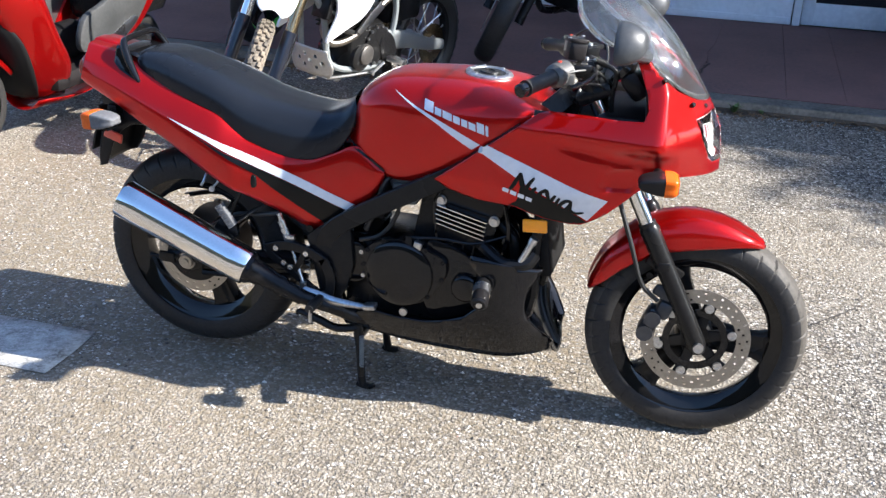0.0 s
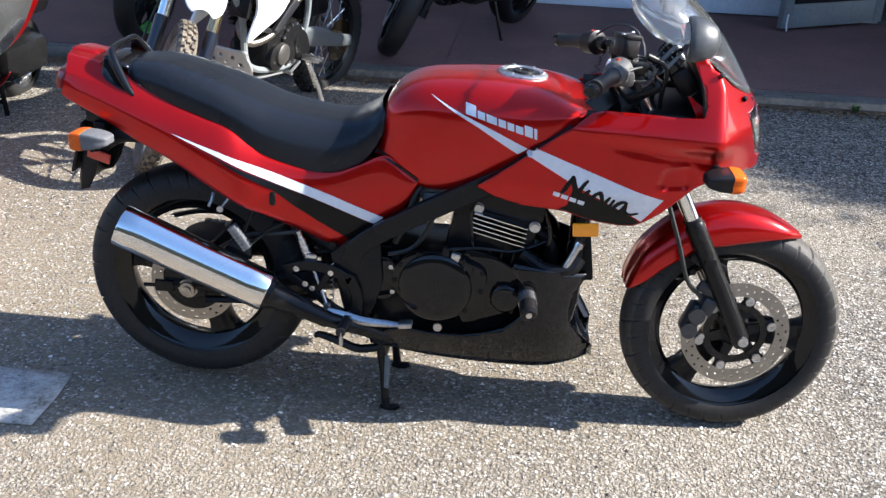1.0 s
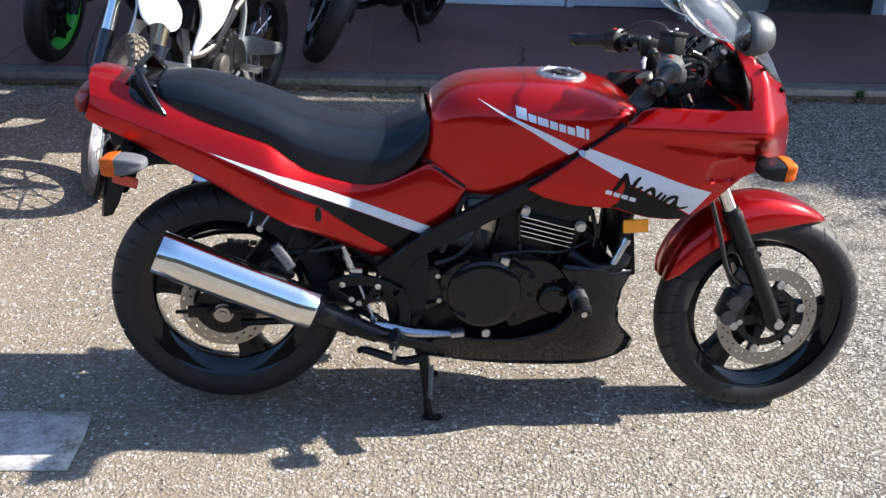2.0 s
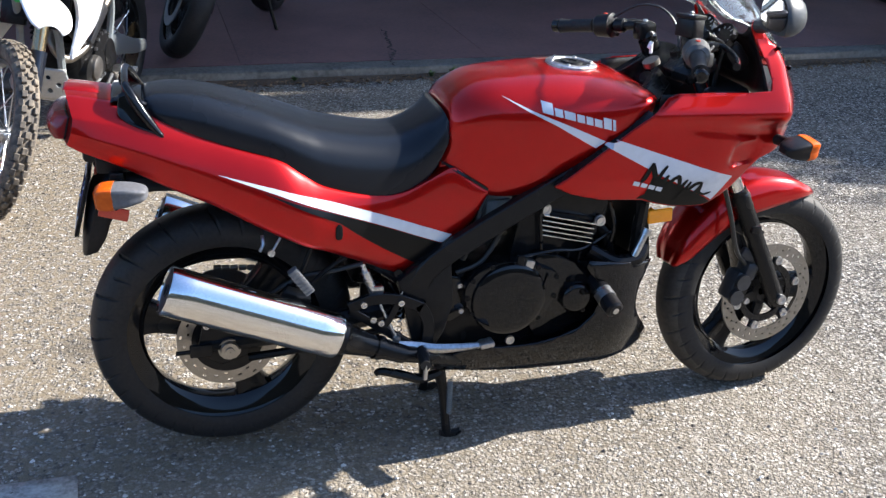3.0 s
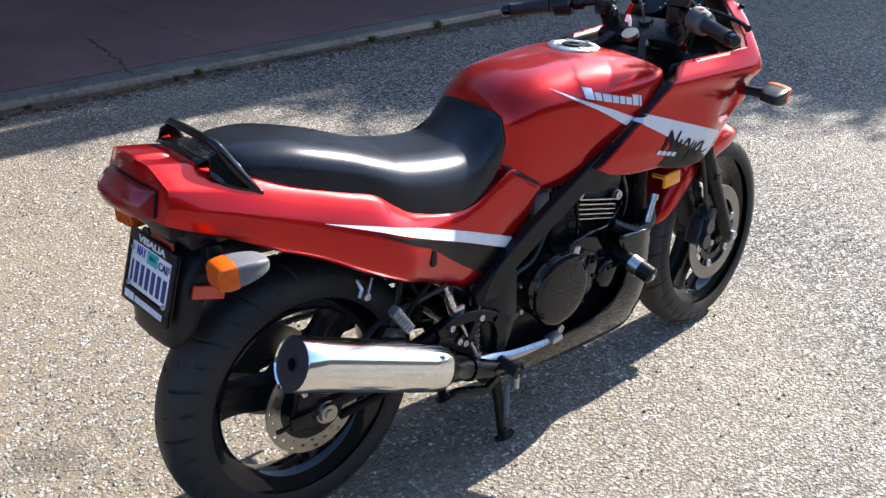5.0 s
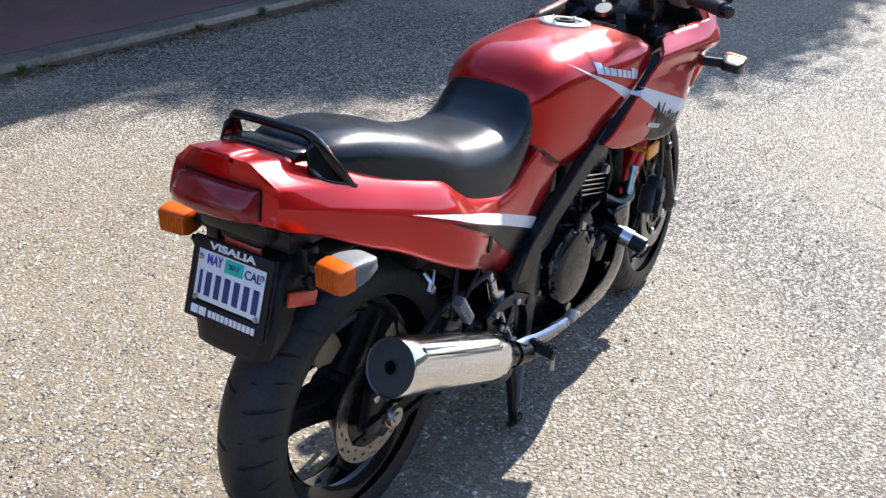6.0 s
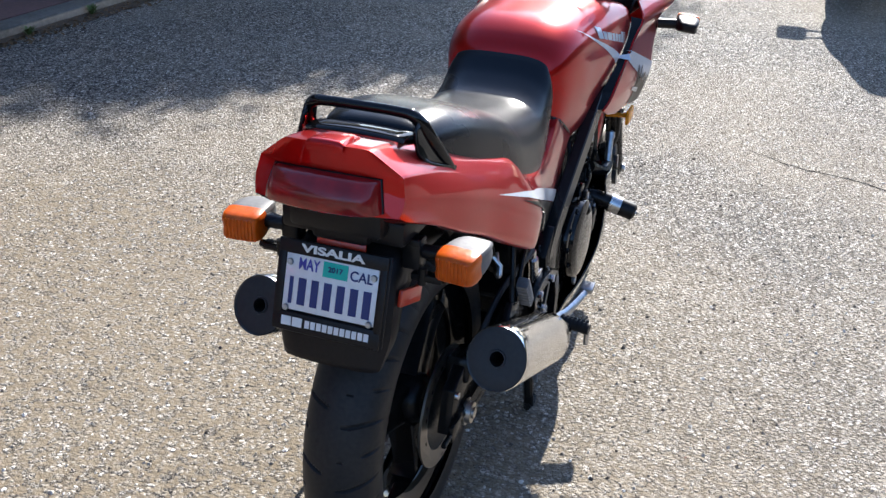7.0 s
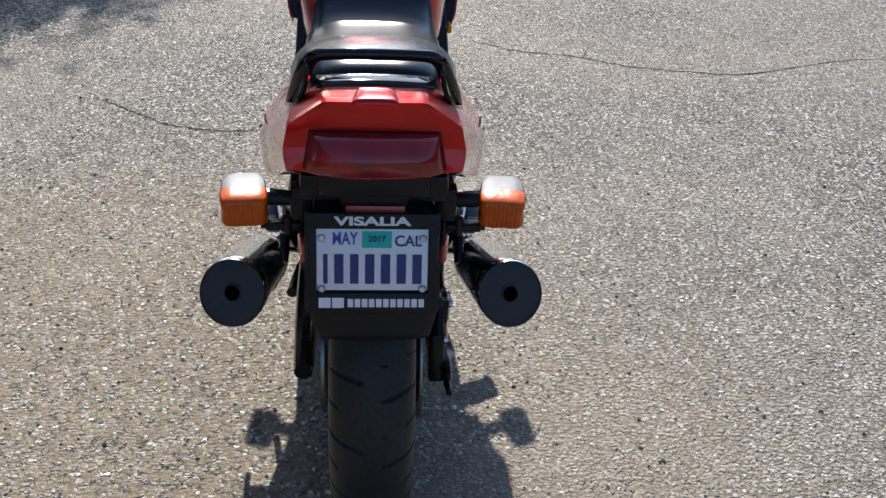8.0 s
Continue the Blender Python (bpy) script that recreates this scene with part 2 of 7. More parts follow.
def sheet(grid, close_v=False, close_u=False):
    """A quad mesh from a grid of points."""
    g = np.asarray(grid, float)
    nu, nv = g.shape[:2]
    fs = []
    for i in range(nu if close_u else nu - 1):
        for j in range(nv if close_v else nv - 1):
            k, l = (i + 1) % nu, (j + 1) % nv
            fs.append((i * nv + j, i * nv + l, k * nv + l, k * nv + j))
    return [tuple(p) for p in g.reshape(-1, 3).tolist()], fs


def loft(rows, nu, nv, close_v=False, cap=False):
    """A smooth skin through rows of control points."""
    g = catmull(np.array(rows, float), nu)
    g = np.swapaxes(catmull(np.swapaxes(g, 0, 1), nv, close_v), 0, 1)
    v, f = sheet(g, close_v)
    if cap:
        f = f + [tuple(reversed(range(nv))), tuple(range((nu - 1) * nv, nu * nv))]
    return v, f


def tube(pts, r, seg=10, smooth=0, cap=True):
    """A round bar along points; r is one radius or one for each point."""
    p = np.array(pts, float)
    rr = np.full(len(p), r, float) if np.isscalar(r) else np.array(r, float)
    if smooth:
        q = catmull(np.column_stack([p, rr]), smooth)
        p, rr = q[:, :3], np.abs(q[:, 3])
    d = np.gradient(p, axis=0)
    d /= np.linalg.norm(d, axis=1)[:, None] + 1e-12
    ref = np.array([0, 0, 1.0]) if abs(d[0][2]) < 0.9 else np.array([0, 1.0, 0])
    n = np.cross(d[0], ref)
    rings = []
    for k in range(len(p)):
        n = n - d[k] * (n @ d[k])
        n /= np.linalg.norm(n) + 1e-12
        b = np.cross(d[k], n)
        a = np.linspace(0, 2 * np.pi, seg, endpoint=False)
        rings.append(p[k] + rr[k] * (np.cos(a)[:, None] * n + np.sin(a)[:, None] * b))
    v, f = sheet(np.array(rings), close_v=True)
    if cap:
        f = f + [tuple(reversed(range(seg))), tuple(range((len(p) - 1) * seg, len(p) * seg))]
    return v, f


def lathe(profile, seg=48, axis="y"):
    """Turns (radius, height) pairs round an axis through the origin."""
    a = np.linspace(0, 2 * np.pi, seg, endpoint=False)
    rings = []
    for r, h in profile:
        c, s, o = r * np.cos(a), r * np.sin(a), np.full(seg, h)
        rings.append(np.column_stack({"y": (c, o, s), "z": (c, s, o), "x": (o, c, s)}[axis]))
    return sheet(np.array(rings), close_v=True)


def rod(a, b, r, seg=14, r2=None):
    return tube([a, b], [r, r if r2 is None else r2], seg)


def from_bm(bm):
    bm.verts.index_update()
    out = [tuple(v.co) for v in bm.verts], [tuple(v.index for v in f.verts) for f in bm.faces]
    bm.free()
    return out


def block(size, centre=(0, 0, 0), bevel=0.004, rot=(0, 0, 0), seg=2):
    bm = bmesh.new()
    bmesh.ops.create_cube(bm, size=1)
    for v in bm.verts:
        v.co = Vector((v.co.x * size[0], v.co.y * size[1], v.co.z * size[2]))
    if bevel:
        bmesh.ops.bevel(bm, geom=bm.edges[:], offset=min(bevel, min(size) * 0.45), segments=seg, affect="EDGES", profile=0.5)
    return xf(from_bm(bm), pose(*centre, *rot))


def slab(outline, y0, y1, bevel=0.003):
    """A plate with an outline in x and z, from y0 to y1."""
    bm = bmesh.new()
    f = bm.faces.new([bm.verts.new((x, y0, z)) for x, z in outline])
    ex = bmesh.ops.extrude_face_region(bm, geom=[f])
    for v in ex["geom"]:
        if isinstance(v, bmesh.types.BMVert):
            v.co.y = y1
    bmesh.ops.recalc_face_normals(bm, faces=bm.faces[:])
    if bevel:
        bmesh.ops.bevel(bm, geom=bm.edges[:], offset=bevel, segments=2, affect="EDGES", profile=0.5, clamp_overlap=True)
    return from_bm(bm)


def cut_grid(outline, step):
    """An outline in two coordinates, filled and cut into a fine grid."""
    bm = bmesh.new()
    bm.faces.new([bm.verts.new((u, 0, v)) for u, v in outline])
    us, vs = [p[0] for p in outline], [p[1] for p in outline]
    for lo, hi, no in ((min(us), max(us), (1, 0, 0)), (min(vs), max(vs), (0, 0, 1))):
        k = lo + step
        while k < hi:
            bmesh.ops.bisect_plane(bm, geom=bm.verts[:] + bm.edges[:] + bm.faces[:], plane_co=(k if no[0] else 0, 0, 0 if no[0] else k), plane_no=no)
            k += step
    return from_bm(bm)


def skin(outline, place, step=0.02):
    v, f = cut_grid(outline, step)
    return [place(p[0], p[2]) for p in v], f


def decal(outline, geos, lift=0.0015, step=0.015, side=-1):
    """A thin film of that outline in x and z, laid on the side of a body."""
    v, f = join(*geos)
    tree = BVHTree.FromPolygons(v, f)
    dv, df = cut_grid(outline, step)
    out, last = [], 0.15
    for x, _, z in dv:
        hit, _, _, _ = tree.ray_cast(Vector((x, side * 2, z)), Vector((0, -side, 0)))
        last = abs(hit.y) if hit is not None else last
        out.append((x, side * (last + lift), z))
    return out, df


def curve_outline(pts, n=40):
    return [tuple(p) for p in catmull(pts, n, closed=True).tolist()]


from mathutils.bvhtree import BVHTree


def part(name, geo, material, parent=None, label="", smooth=35, solid=0.0):
    """Links a shape as one mesh object, under a thing or under a part."""
    me = bpy.data.meshes.new(name)
    me.from_pydata(geo[0], [], geo[1])
    me.validate()
    bm = bmesh.new()
    bm.from_mesh(me)
    bmesh.ops.remove_doubles(bm, verts=bm.verts[:], dist=0.00005)
    bmesh.ops.recalc_face_normals(bm, faces=bm.faces[:])
    bm.to_mesh(me)
    bm.free()
    me.materials.append(material)
    if smooth:
        me.shade_smooth()
        me.set_sharp_from_angle(angle=radians(smooth))
    ob = new(name, me)
    if parent is not None:
        ob.parent = parent
    if label:
        ob["label"] = label
    if solid:
        md = ob.modifiers.new("thickness", "SOLIDIFY")
        md.thickness, md.offset = solid, 0.0
    return ob


def parts(name, geos, material, parent=None, label="", **more):
    return [part(name, g, material, parent, label, **more) for g in geos]


def pair(geo):
    return [geo, flip(geo)]


def thing(name, label, category, m=None, group="", kind=""):
    ob = new(name)
    ob.empty_display_size = 0.1
    if m is not None:
        ob.matrix_world = m
    return tagged(ob, label, category, group, kind)


def at(x, y, z, geo, *rot):
    return xf(geo, pose(x, y, z, *rot))


# ---- ground, walkway and building ----
def ground_height(y):
    s = min(max((y - 1.2) / 1.9, 0.0), 1.0)
    return 0.058 * s * s * (3 - 2 * s)


ys = [-2500, -60, -12, -4] + np.linspace(-2, 3.4, 28).tolist() + [8, 60, 2500]
xs = [-2500, -60, -12] + np.linspace(-6, 9, 31).tolist() + [20, 80, 2500]
ground = part("ground", sheet([[(x, y, ground_height(y)) for y in ys] for x in xs]), ASPHALT)
tagged(ground, "worn sunlit asphalt lot with pale aggregate", "ground", kind="structure")

KY = 3.13
walkway = part("pavement", block((30, 2.24, 0.17), (2, KY + 0.13 + 1.12, 0.012), 0), KERB)
tagged(walkway, "faded red concrete walkway with cracks", "pavement", kind="structure")
kerb = part("kerb", block((30, 0.13, 0.20), (2, KY + 0.065, 0.016), 0.012), KERB)
tagged(kerb, "weathered concrete kerb edge of the walkway", "kerb", kind="structure")
WY = 5.47
wall = part("wall_north", join(block((9.815, 0.2, 3.2), (-3.1075, WY + 0.1, 1.6), 0), block((0.50, 0.2, 3.2), (3.11, WY + 0.1, 1.6), 0), block((8, 0.2, 3.2), (8.3, WY + 0.1, 1.6), 0),
                                block((2.5, 0.2, 0.95), (3.05, WY + 0.1, 2.725), 0)), WALL)
tagged(wall, "blue-white painted shop wall above the walkway", "wall", kind="structure")
# Unseen box added to stop sun leaking in; its black stands for interior shade.
inside = part("inside_sun_block", join(block((4.4, 0.05, 3.2), (3, WY + 2.5, 1.6), 0), block((4.4, 2.32, 0.1), (3, WY + 1.36, 3.25), 0), block((0.1, 2.27, 3.2), (5.15, WY + 1.335, 1.6), 0), block((0.1, 2.27, 3.2), (0.85, WY + 1.335, 1.6), 0)), DARK_GLASS)
tagged(inside, "black box added behind the doors to block sun", "wall", kind="structure")
base = part("baseboard", join(block((9.8, 0.02, 0.05), (-3.11, WY - 0.01, 0.145), 0.004)), WALL)
tagged(base, "painted skirting along the shop wall", "baseboard", kind="structure")


def glazed_door(name, label, material, m, width, height):
    d = thing(name, label, "door", m, kind="structure")
    part("stile", block((0.085, 0.05, height), (0.0425, 0, height / 2), 0.004), material, d)
    part("stile", block((0.085, 0.05, height), (width - 0.0425, 0, height / 2), 0.004), material, d)
    part("bottom_rail", block((width - 0.17, 0.048, 0.16), (width / 2, 0, 0.08), 0.004), material, d)
    part("top_rail", block((width - 0.17, 0.048, 0.10), (width / 2, 0, height - 0.05), 0.004), material, d)
    part("pane", block((width - 0.17, 0.008, height - 0.26), (width / 2, 0, 0.16 + (height - 0.26) / 2), 0), DARK_GLASS, d, "dark door glass")
    return d


door1 = glazed_door("door_1", "white-framed glass shop door, closed", WALL, pose(1.87, WY + 0.05, 0.12), 0.95, 2.05)
jamb = part("trim", join(block((0.055, 0.12, 2.15), (1.835, WY + 0.02, 1.195), 0.004), block((0.04, 0.12, 2.15), (2.845, WY + 0.02, 1.195), 0.004)), WALL)
tagged(jamb, "white painted door jamb", "trim", kind="structure")
door2 = glazed_door("door_2", "grey steel-framed shop door, standing open", FRAME_GREY, pose(3.36, 5.46, 0.14, 0, 0, 180 + 32.5), 0.97, 2.05)
part("cord", tube([(0.93, 0.03, 0.10), (0.94, 0.035, 0.04), (0.935, 0.04, -0.015)], 0.006, 6), WHITE, door2, "white door cord")
# Unseen dark walls added to keep bright low sky out of the paint's reflections.
for nm, size, place_ in (("reflection_wall_south", (90, 0.3, 5.0), (0, -15, 2.5)), ("reflection_wall_west", (0.3, 40, 4.5), (-22, 2, 2.25))):
    tagged(part(nm, block(size, place_, 0), mat(nm, (0.10, 0.095, 0.075), 0.9, 0, 0, (0.05, 0.06, 0.035), 0.05, 3, big=0.4)), "plain dark wall added out of view for reflections", "wall", kind="structure")
roof = part("canopy_roof", block((30, 2.72, 0.12), (4, 4.475, 3.45), 0.01), ROOF)
tagged(roof, "boarded canopy roof over the walkway", "roof", kind="structure")
fascia = part("canopy_beam", block((30, 0.32, 0.16), (4, 2.890, 3.31), 0.01), ROOF)
tagged(fascia, "boarded beam along the canopy edge", "beam", kind="structure")


# ---- the red motorcycle ----
def tyre_geo(radius, width, rim, groove, seg=416, across=26):
    """A tyre round y with grooves pressed into the tread."""
    rows = []
    for k in range(seg):
        th = 2 * math.pi * k / seg
        ring = []
        for j in range(across + 1):
            a = math.pi * (j / across - 0.5) * 1.24
            w = width / 2
            y = w * math.sin(a) * (1.0 if abs(a) < 1.57 else 0.985)
            h = math.cos(a)
            r = radius - (radius - rim) * 0.62 * (1 - max(h, -0.2) ** 0.72 if h > 0 else 1 - h * 0.9)
            u = j / across - 0.5
            if abs(u) < 0.40 and groove:
                ph = (th * groove / (2 * math.pi) + abs(u) * 1.5 + (0.5 if u > 0 else 0)) % 1.0
                if ph < 0.11 and abs(u) > 0.06 + 0.16 * (k * groove // seg % 2):
                    r -= 0.005
            ring.append((r * math.cos(th), y, r * math.sin(th)))
        rows.append(ring)
    return sheet(rows, close_u=True)


def rim_geo(radius, width):
    w = width / 2
    return lathe([(radius - 0.030, -w * 0.55), (radius - 0.016, -w * 0.80), (radius + 0.004, -w * 0.90), (radius + 0.010, -w * 0.98), (radius + 0.012, -w), (radius + 0.008, -w * 0.86),
                  (radius - 0.010, -w * 0.5), (radius - 0.010, w * 0.5), (radius + 0.008, w * 0.86), (radius + 0.012, w), (radius + 0.010, w * 0.98), (radius + 0.004, w * 0.90),
                  (radius - 0.010, w * 0.80), (radius - 0.017, w * 0.55), (radius - 0.020, 0), (radius - 0.017, -w * 0.55)], 72)


def blade_spokes(radius, turn, count=3, hub=0.05):
    """A cast wheel's hub, then each of its spokes."""
    geos = [lathe([(0.012, -0.05), (hub * 0.8, -0.05), (hub, -0.035), (hub, 0.035), (hub * 0.8, 0.05), (0.012, 0.05)], 28)]
    for k in range(count):
        a = radians(turn + 360 * k / count)
        rows = []
        for r, w, d in ((hub * 0.7, 0.034, 0.028), (radius * 0.45, 0.030, 0.024), (radius * 0.72, 0.031, 0.022), (radius * 0.88, 0.042, 0.026), (radius - 0.012, 0.060, 0.034)):
            rows.append([(r, -d, -w), (r, -d * 0.75, 0), (r, -d, w), (r, d, w), (r, d * 0.75, 0), (r, d, -w)])
        v, f = loft(rows, 14, 18, close_v=True)
        ca, sa = math.cos(a), math.sin(a)
        geos.append(([(x * ca - z * sa, y, x * sa + z * ca) for x, y, z in v], f))
    return geos


def cast_wheel(name, x, z, radius, turn, material, parent, label="", count=3, hub=0.05):
    geos = [at(x, 0, z, g) for g in blade_spokes(radius, turn, count, hub)]
    w = part(name, geos[0], material, parent, label)
    parts("spoke", geos[1:], material, w)
    return w


def disc_geo(r0, r1, y, holes=0):
    """A brake disc with rows of real drilled holes."""
    if not holes:
        return lathe([(r0, y - 0.002), (r1, y - 0.002), (r1, y + 0.002), (r0, y + 0.002), (r0, y - 0.002)], 96)
    seg, rows = holes * 6, 13
    rs = np.linspace(r0, r1, rows)
    geos = []
    for side in (-0.002, 0.002):
        g = [[(r * math.cos(2 * math.pi * k / seg), y + side, r * math.sin(2 * math.pi * k / seg)) for k in range(seg)] for r in rs]
        v, f = sheet(g, close_v=True)
        keep = []
        for n, q in enumerate(f):
            i, k = n // seg, n % seg
            hole = (k % 6 in (0, 1) and i in (2, 3) and (k // 6) % 2 == 0) or (k % 6 in (2, 3) and i in (8, 9) and (k // 6) % 2 == 0) or (k % 6 in (1, 2) and i in (5, 6) and (k // 6) % 2 == 1)
            if not hole:
                keep.append(q)
        geos.append((v, keep))
    geos.append(lathe([(r1, y - 0.002), (r1, y + 0.002)], seg))
    geos.append(lathe([(r0, y - 0.002), (r0, y + 0.002)], seg))
    return join(*geos)


def bolt(x, y, z, r=0.007, h=0.006, side=-1):
    return at(x, y, z, lathe([(0.0005, side * (h - 0.002)), (r * 0.5, side * (h - 0.002)), (r * 0.55, side * h), (r, side * h), (r * 1.05, side * h * 0.6), (r * 1.05, 0)], 12))


bike = thing("motorcycle", "red sport motorcycle with white stripes on its centre stand", "motorcycle")

# wheels
FX, FZ, RX, RZ = 1.435, 0.288, 0.018, 0.324
front = cast_wheel("front_wheel", FX, FZ, 0.216, -8, BLACK, bike, "black three-spoke cast wheel")
tv, tf = at(FX, 0, FZ, tyre_geo(0.287, 0.114, 0.206, 34, 816, 36))
crown_ = [q for q in tf if 8 <= min(i % 37 for i in q) < 28]
ft = part("tyre", (tv, [q for q in tf if not 8 <= min(i % 37 for i in q) < 28]), RUBBER, front, "worn black road tyre")
part("tread", (tv, crown_), mat("dusty_tread", (0.042, 0.038, 0.033), 0.62, 0, 0, (0.075, 0.067, 0.056), 0.06, 90, 0.12, spec=0.25), ft, "dusty grooved tread")
part("rim", at(FX, 0, FZ, rim_geo(0.216, 0.086)), BLACK_GLOSS, front)
part("brake_disc", at(FX, 0, FZ, disc_geo(0.104, 0.140, -0.066, 36)), STEEL, front, "drilled steel brake disc")
part("disc_carrier", at(FX, 0, FZ, lathe([(0.066, -0.058), (0.084, -0.058), (0.084, -0.0645), (0.066, -0.0645), (0.066, -0.058)], 48)), BLACK_GLOSS, front)
for k in range(6):
    a = radians(60 * k + 14)
    arm = loft([[(r, -0.058, -w), (r, -0.058, w), (r, -0.065, w), (r, -0.065, -w)] for r, w in ((0.080, 0.016), (0.092, 0.013), (0.107, 0.016))], 5, 8, True, True)
    part("disc_carrier", at(FX, 0, FZ, xf(arm, Matrix.Rotation(-a, 4, "Y"))), BLACK, front)
    leg_ = loft([[(r, -0.044, -w), (r, -0.044, w), (r, -0.060, w), (r, -0.060, -w)] for r, w in ((0.035, 0.014), (0.072, 0.011))], 4, 8, True, True)
    part("carrier_arm", at(FX, 0, FZ, xf(leg_, Matrix.Rotation(-a, 4, "Y"))), BLACK, front)
    part("disc_button", at(FX, 0, FZ, bolt(0.094 * math.cos(a), -0.066, 0.094 * math.sin(a), 0.0115, 0.005)), ALU, front, "bare aluminium disc button")

rear = cast_wheel("rear_wheel", RX, RZ, 0.216, 168, BLACK, bike, "black three-spoke cast wheel")
part("tyre", at(RX, 0, RZ, tyre_geo(0.303, 0.132, 0.206, 34, 952, 44)), RUBBER, rear, "worn black road tyre")
part("rim", at(RX, 0, RZ, rim_geo(0.216, 0.102)), BLACK_GLOSS, rear)
part("brake_disc", at(RX, 0, RZ, disc_geo(0.082, 0.115, -0.082, 22)), STEEL, rear, "drilled steel brake disc")
part("disc_carrier", at(RX, 0, RZ, lathe([(0.02, -0.078), (0.086, -0.078), (0.086, -0.0838), (0.02, -0.0838)], 40)), BLACK, rear)
teeth = 42
part("sprocket", at(RX, 0, RZ, lathe([(0.03, 0.078), (0.105, 0.078), (0.105, 0.084), (0.03, 0.084)], teeth)), STEEL, rear)

# swingarm, chain and rear brake
arm = join(*[tube([(0.43, s * 0.085, 0.372), (0.30, s * 0.108, 0.362), (0.12, s * 0.115, 0.342), (-0.045, s * 0.115, 0.328)], [0.030, 0.029, 0.023, 0.016], 10, 14) for s in (-1, 1)])
swing = part("swingarm", join(arm, rod((0.43, -0.10, 0.372), (0.43, 0.10, 0.372), 0.032)), BLACK, bike)
part("axle_nut", join(at(RX, -0.128, RZ, lathe([(0.001, -0.016), (0.010, -0.016), (0.011, -0.012), (0.020, -0.012), (0.022, -0.003), (0.026, -0.003), (0.026, 0.002)], 12))), STEEL, swing, "bare steel axle nut")
part("chain_adjuster", join(block((0.05, 0.012, 0.032), (-0.045, -0.128, 0.327), 0.004), rod((-0.02, -0.128, 0.327), (-0.10, -0.128, 0.325), 0.005)), BLACK, swing)
caliper = part("rear_caliper", join(slab([(-0.055, 0.315), (-0.035, 0.395), (0.02, 0.42), (0.10, 0.405), (0.12, 0.375), (0.07, 0.35), (0.06, 0.30), (0.0, 0.28)], -0.122, -0.098), block((0.085, 0.05, 0.05), (0.055, -0.108, 0.40), 0.010, (0, 12, 0))), BLACK, swing)
parts("caliper_bolt", [bolt(-0.03, -0.122, 0.385), bolt(0.085, -0.134, 0.40), bolt(0.035, -0.134, 0.415)], ALU, caliper)
part("torque_arm", tube([(0.06, -0.115, 0.29), (0.22, -0.115, 0.30), (0.38, -0.11, 0.325)], 0.010, 8), BLACK, swing)
links = []
for k in range(46):
    s = k / 46 * 2
    a, b = (s, 1) if s < 1 else (2 - s, -1)
    x, z = 0.012 + a * 0.46, (0.326 + 0.105 * b) * (1 - a) + (0.36 + 0.035 * b) * a
    links.append(block((0.019, 0.014, 0.012), (x, 0.082, z), 0.003))
tagged(part("chain", join(*links), STEEL, bike), kind="stuff")

# frame
def box_bar(pts, high, thick):
    """A flat-sided bar along points, upright in section."""
    c = catmull(pts, 26)
    d = np.gradient(c, axis=0)
    rows = []
    for p, q in zip(c, d):
        n = np.array((-q[2], 0, q[0])) / (math.hypot(q[0], q[2]) + 1e-9)
        o = np.array((0, 1.0, 0))
        rows.append([tuple(p + n * high * a + o * thick * b) for a, b in ((1, -0.8), (1, 0.8), (0.88, 1), (-0.88, 1), (-1, 0.8), (-1, -0.8), (-0.88, -1), (0.88, -1))])
    return sheet(rows, close_v=True)


frame_bars = []
for s in (-1, 1):
    frame_bars += [box_bar([(1.06, s * 0.05, 0.90), (0.94, s * 0.125, 0.795), (0.84, s * 0.147, 0.716), (0.752, s * 0.150, 0.664), (0.586, s * 0.150, 0.571), (0.467, s * 0.148, 0.488), (0.452, s * 0.142, 0.40), (0.478, s * 0.13, 0.27)], 0.025, 0.013),
                   tube([(1.06, s * 0.045, 0.82), (1.02, s * 0.10, 0.55), (0.97, s * 0.10, 0.27), (0.60, s * 0.10, 0.235)], 0.016, 8, 18),
                   tube([(0.50, s * 0.12, 0.57), (0.20, s * 0.115, 0.64), (-0.10, s * 0.09, 0.76)], 0.014, 8),
                   tube([(0.44, s * 0.125, 0.44), (0.30, s * 0.12, 0.54), (0.16, s * 0.115, 0.66)], 0.013, 8)]
part("frame", join(*frame_bars, rod((1.06, -0.05, 0.86), (1.06, 0.05, 0.86), 0.028)), BLACK, bike)
parts("frame_gusset", pair(slab([(0.40, 0.470), (0.455, 0.515), (0.525, 0.525), (0.535, 0.40), (0.515, 0.33), (0.475, 0.262), (0.44, 0.29), (0.415, 0.40)], -0.1585, -0.128, 0.005)), BLACK, bike)

# engine
engine = part("engine", join(block((0.44, 0.25, 0.22), (0.71, 0, 0.36), 0.03), block((0.20, 0.24, 0.12), (0.90, 0, 0.31), 0.03), block((0.15, 0.20, 0.16), (0.50, 0, 0.40), 0.03)), BLACK, bike)
part("cylinder_block", join(block((0.215, 0.22, 0.22), (0.80, 0, 0.53), 0.014, (0, 11, 0)), block((0.20, 0.235, 0.09), (0.835, 0, 0.625), 0.018, (0, 11, 0))), BLACK, engine)
fins = []
for k in range(5):
    fins.append(block((0.138, 0.022, 0.0034), (0.818 + 0.0018 * (k - 2), -0.122, 0.556 + 0.0120 * (k - 2)), 0.001, (0, 14, 0)))
for n, f in enumerate(fins):
    part("fin", f, CHROME, engine, "bright machined fin edge")
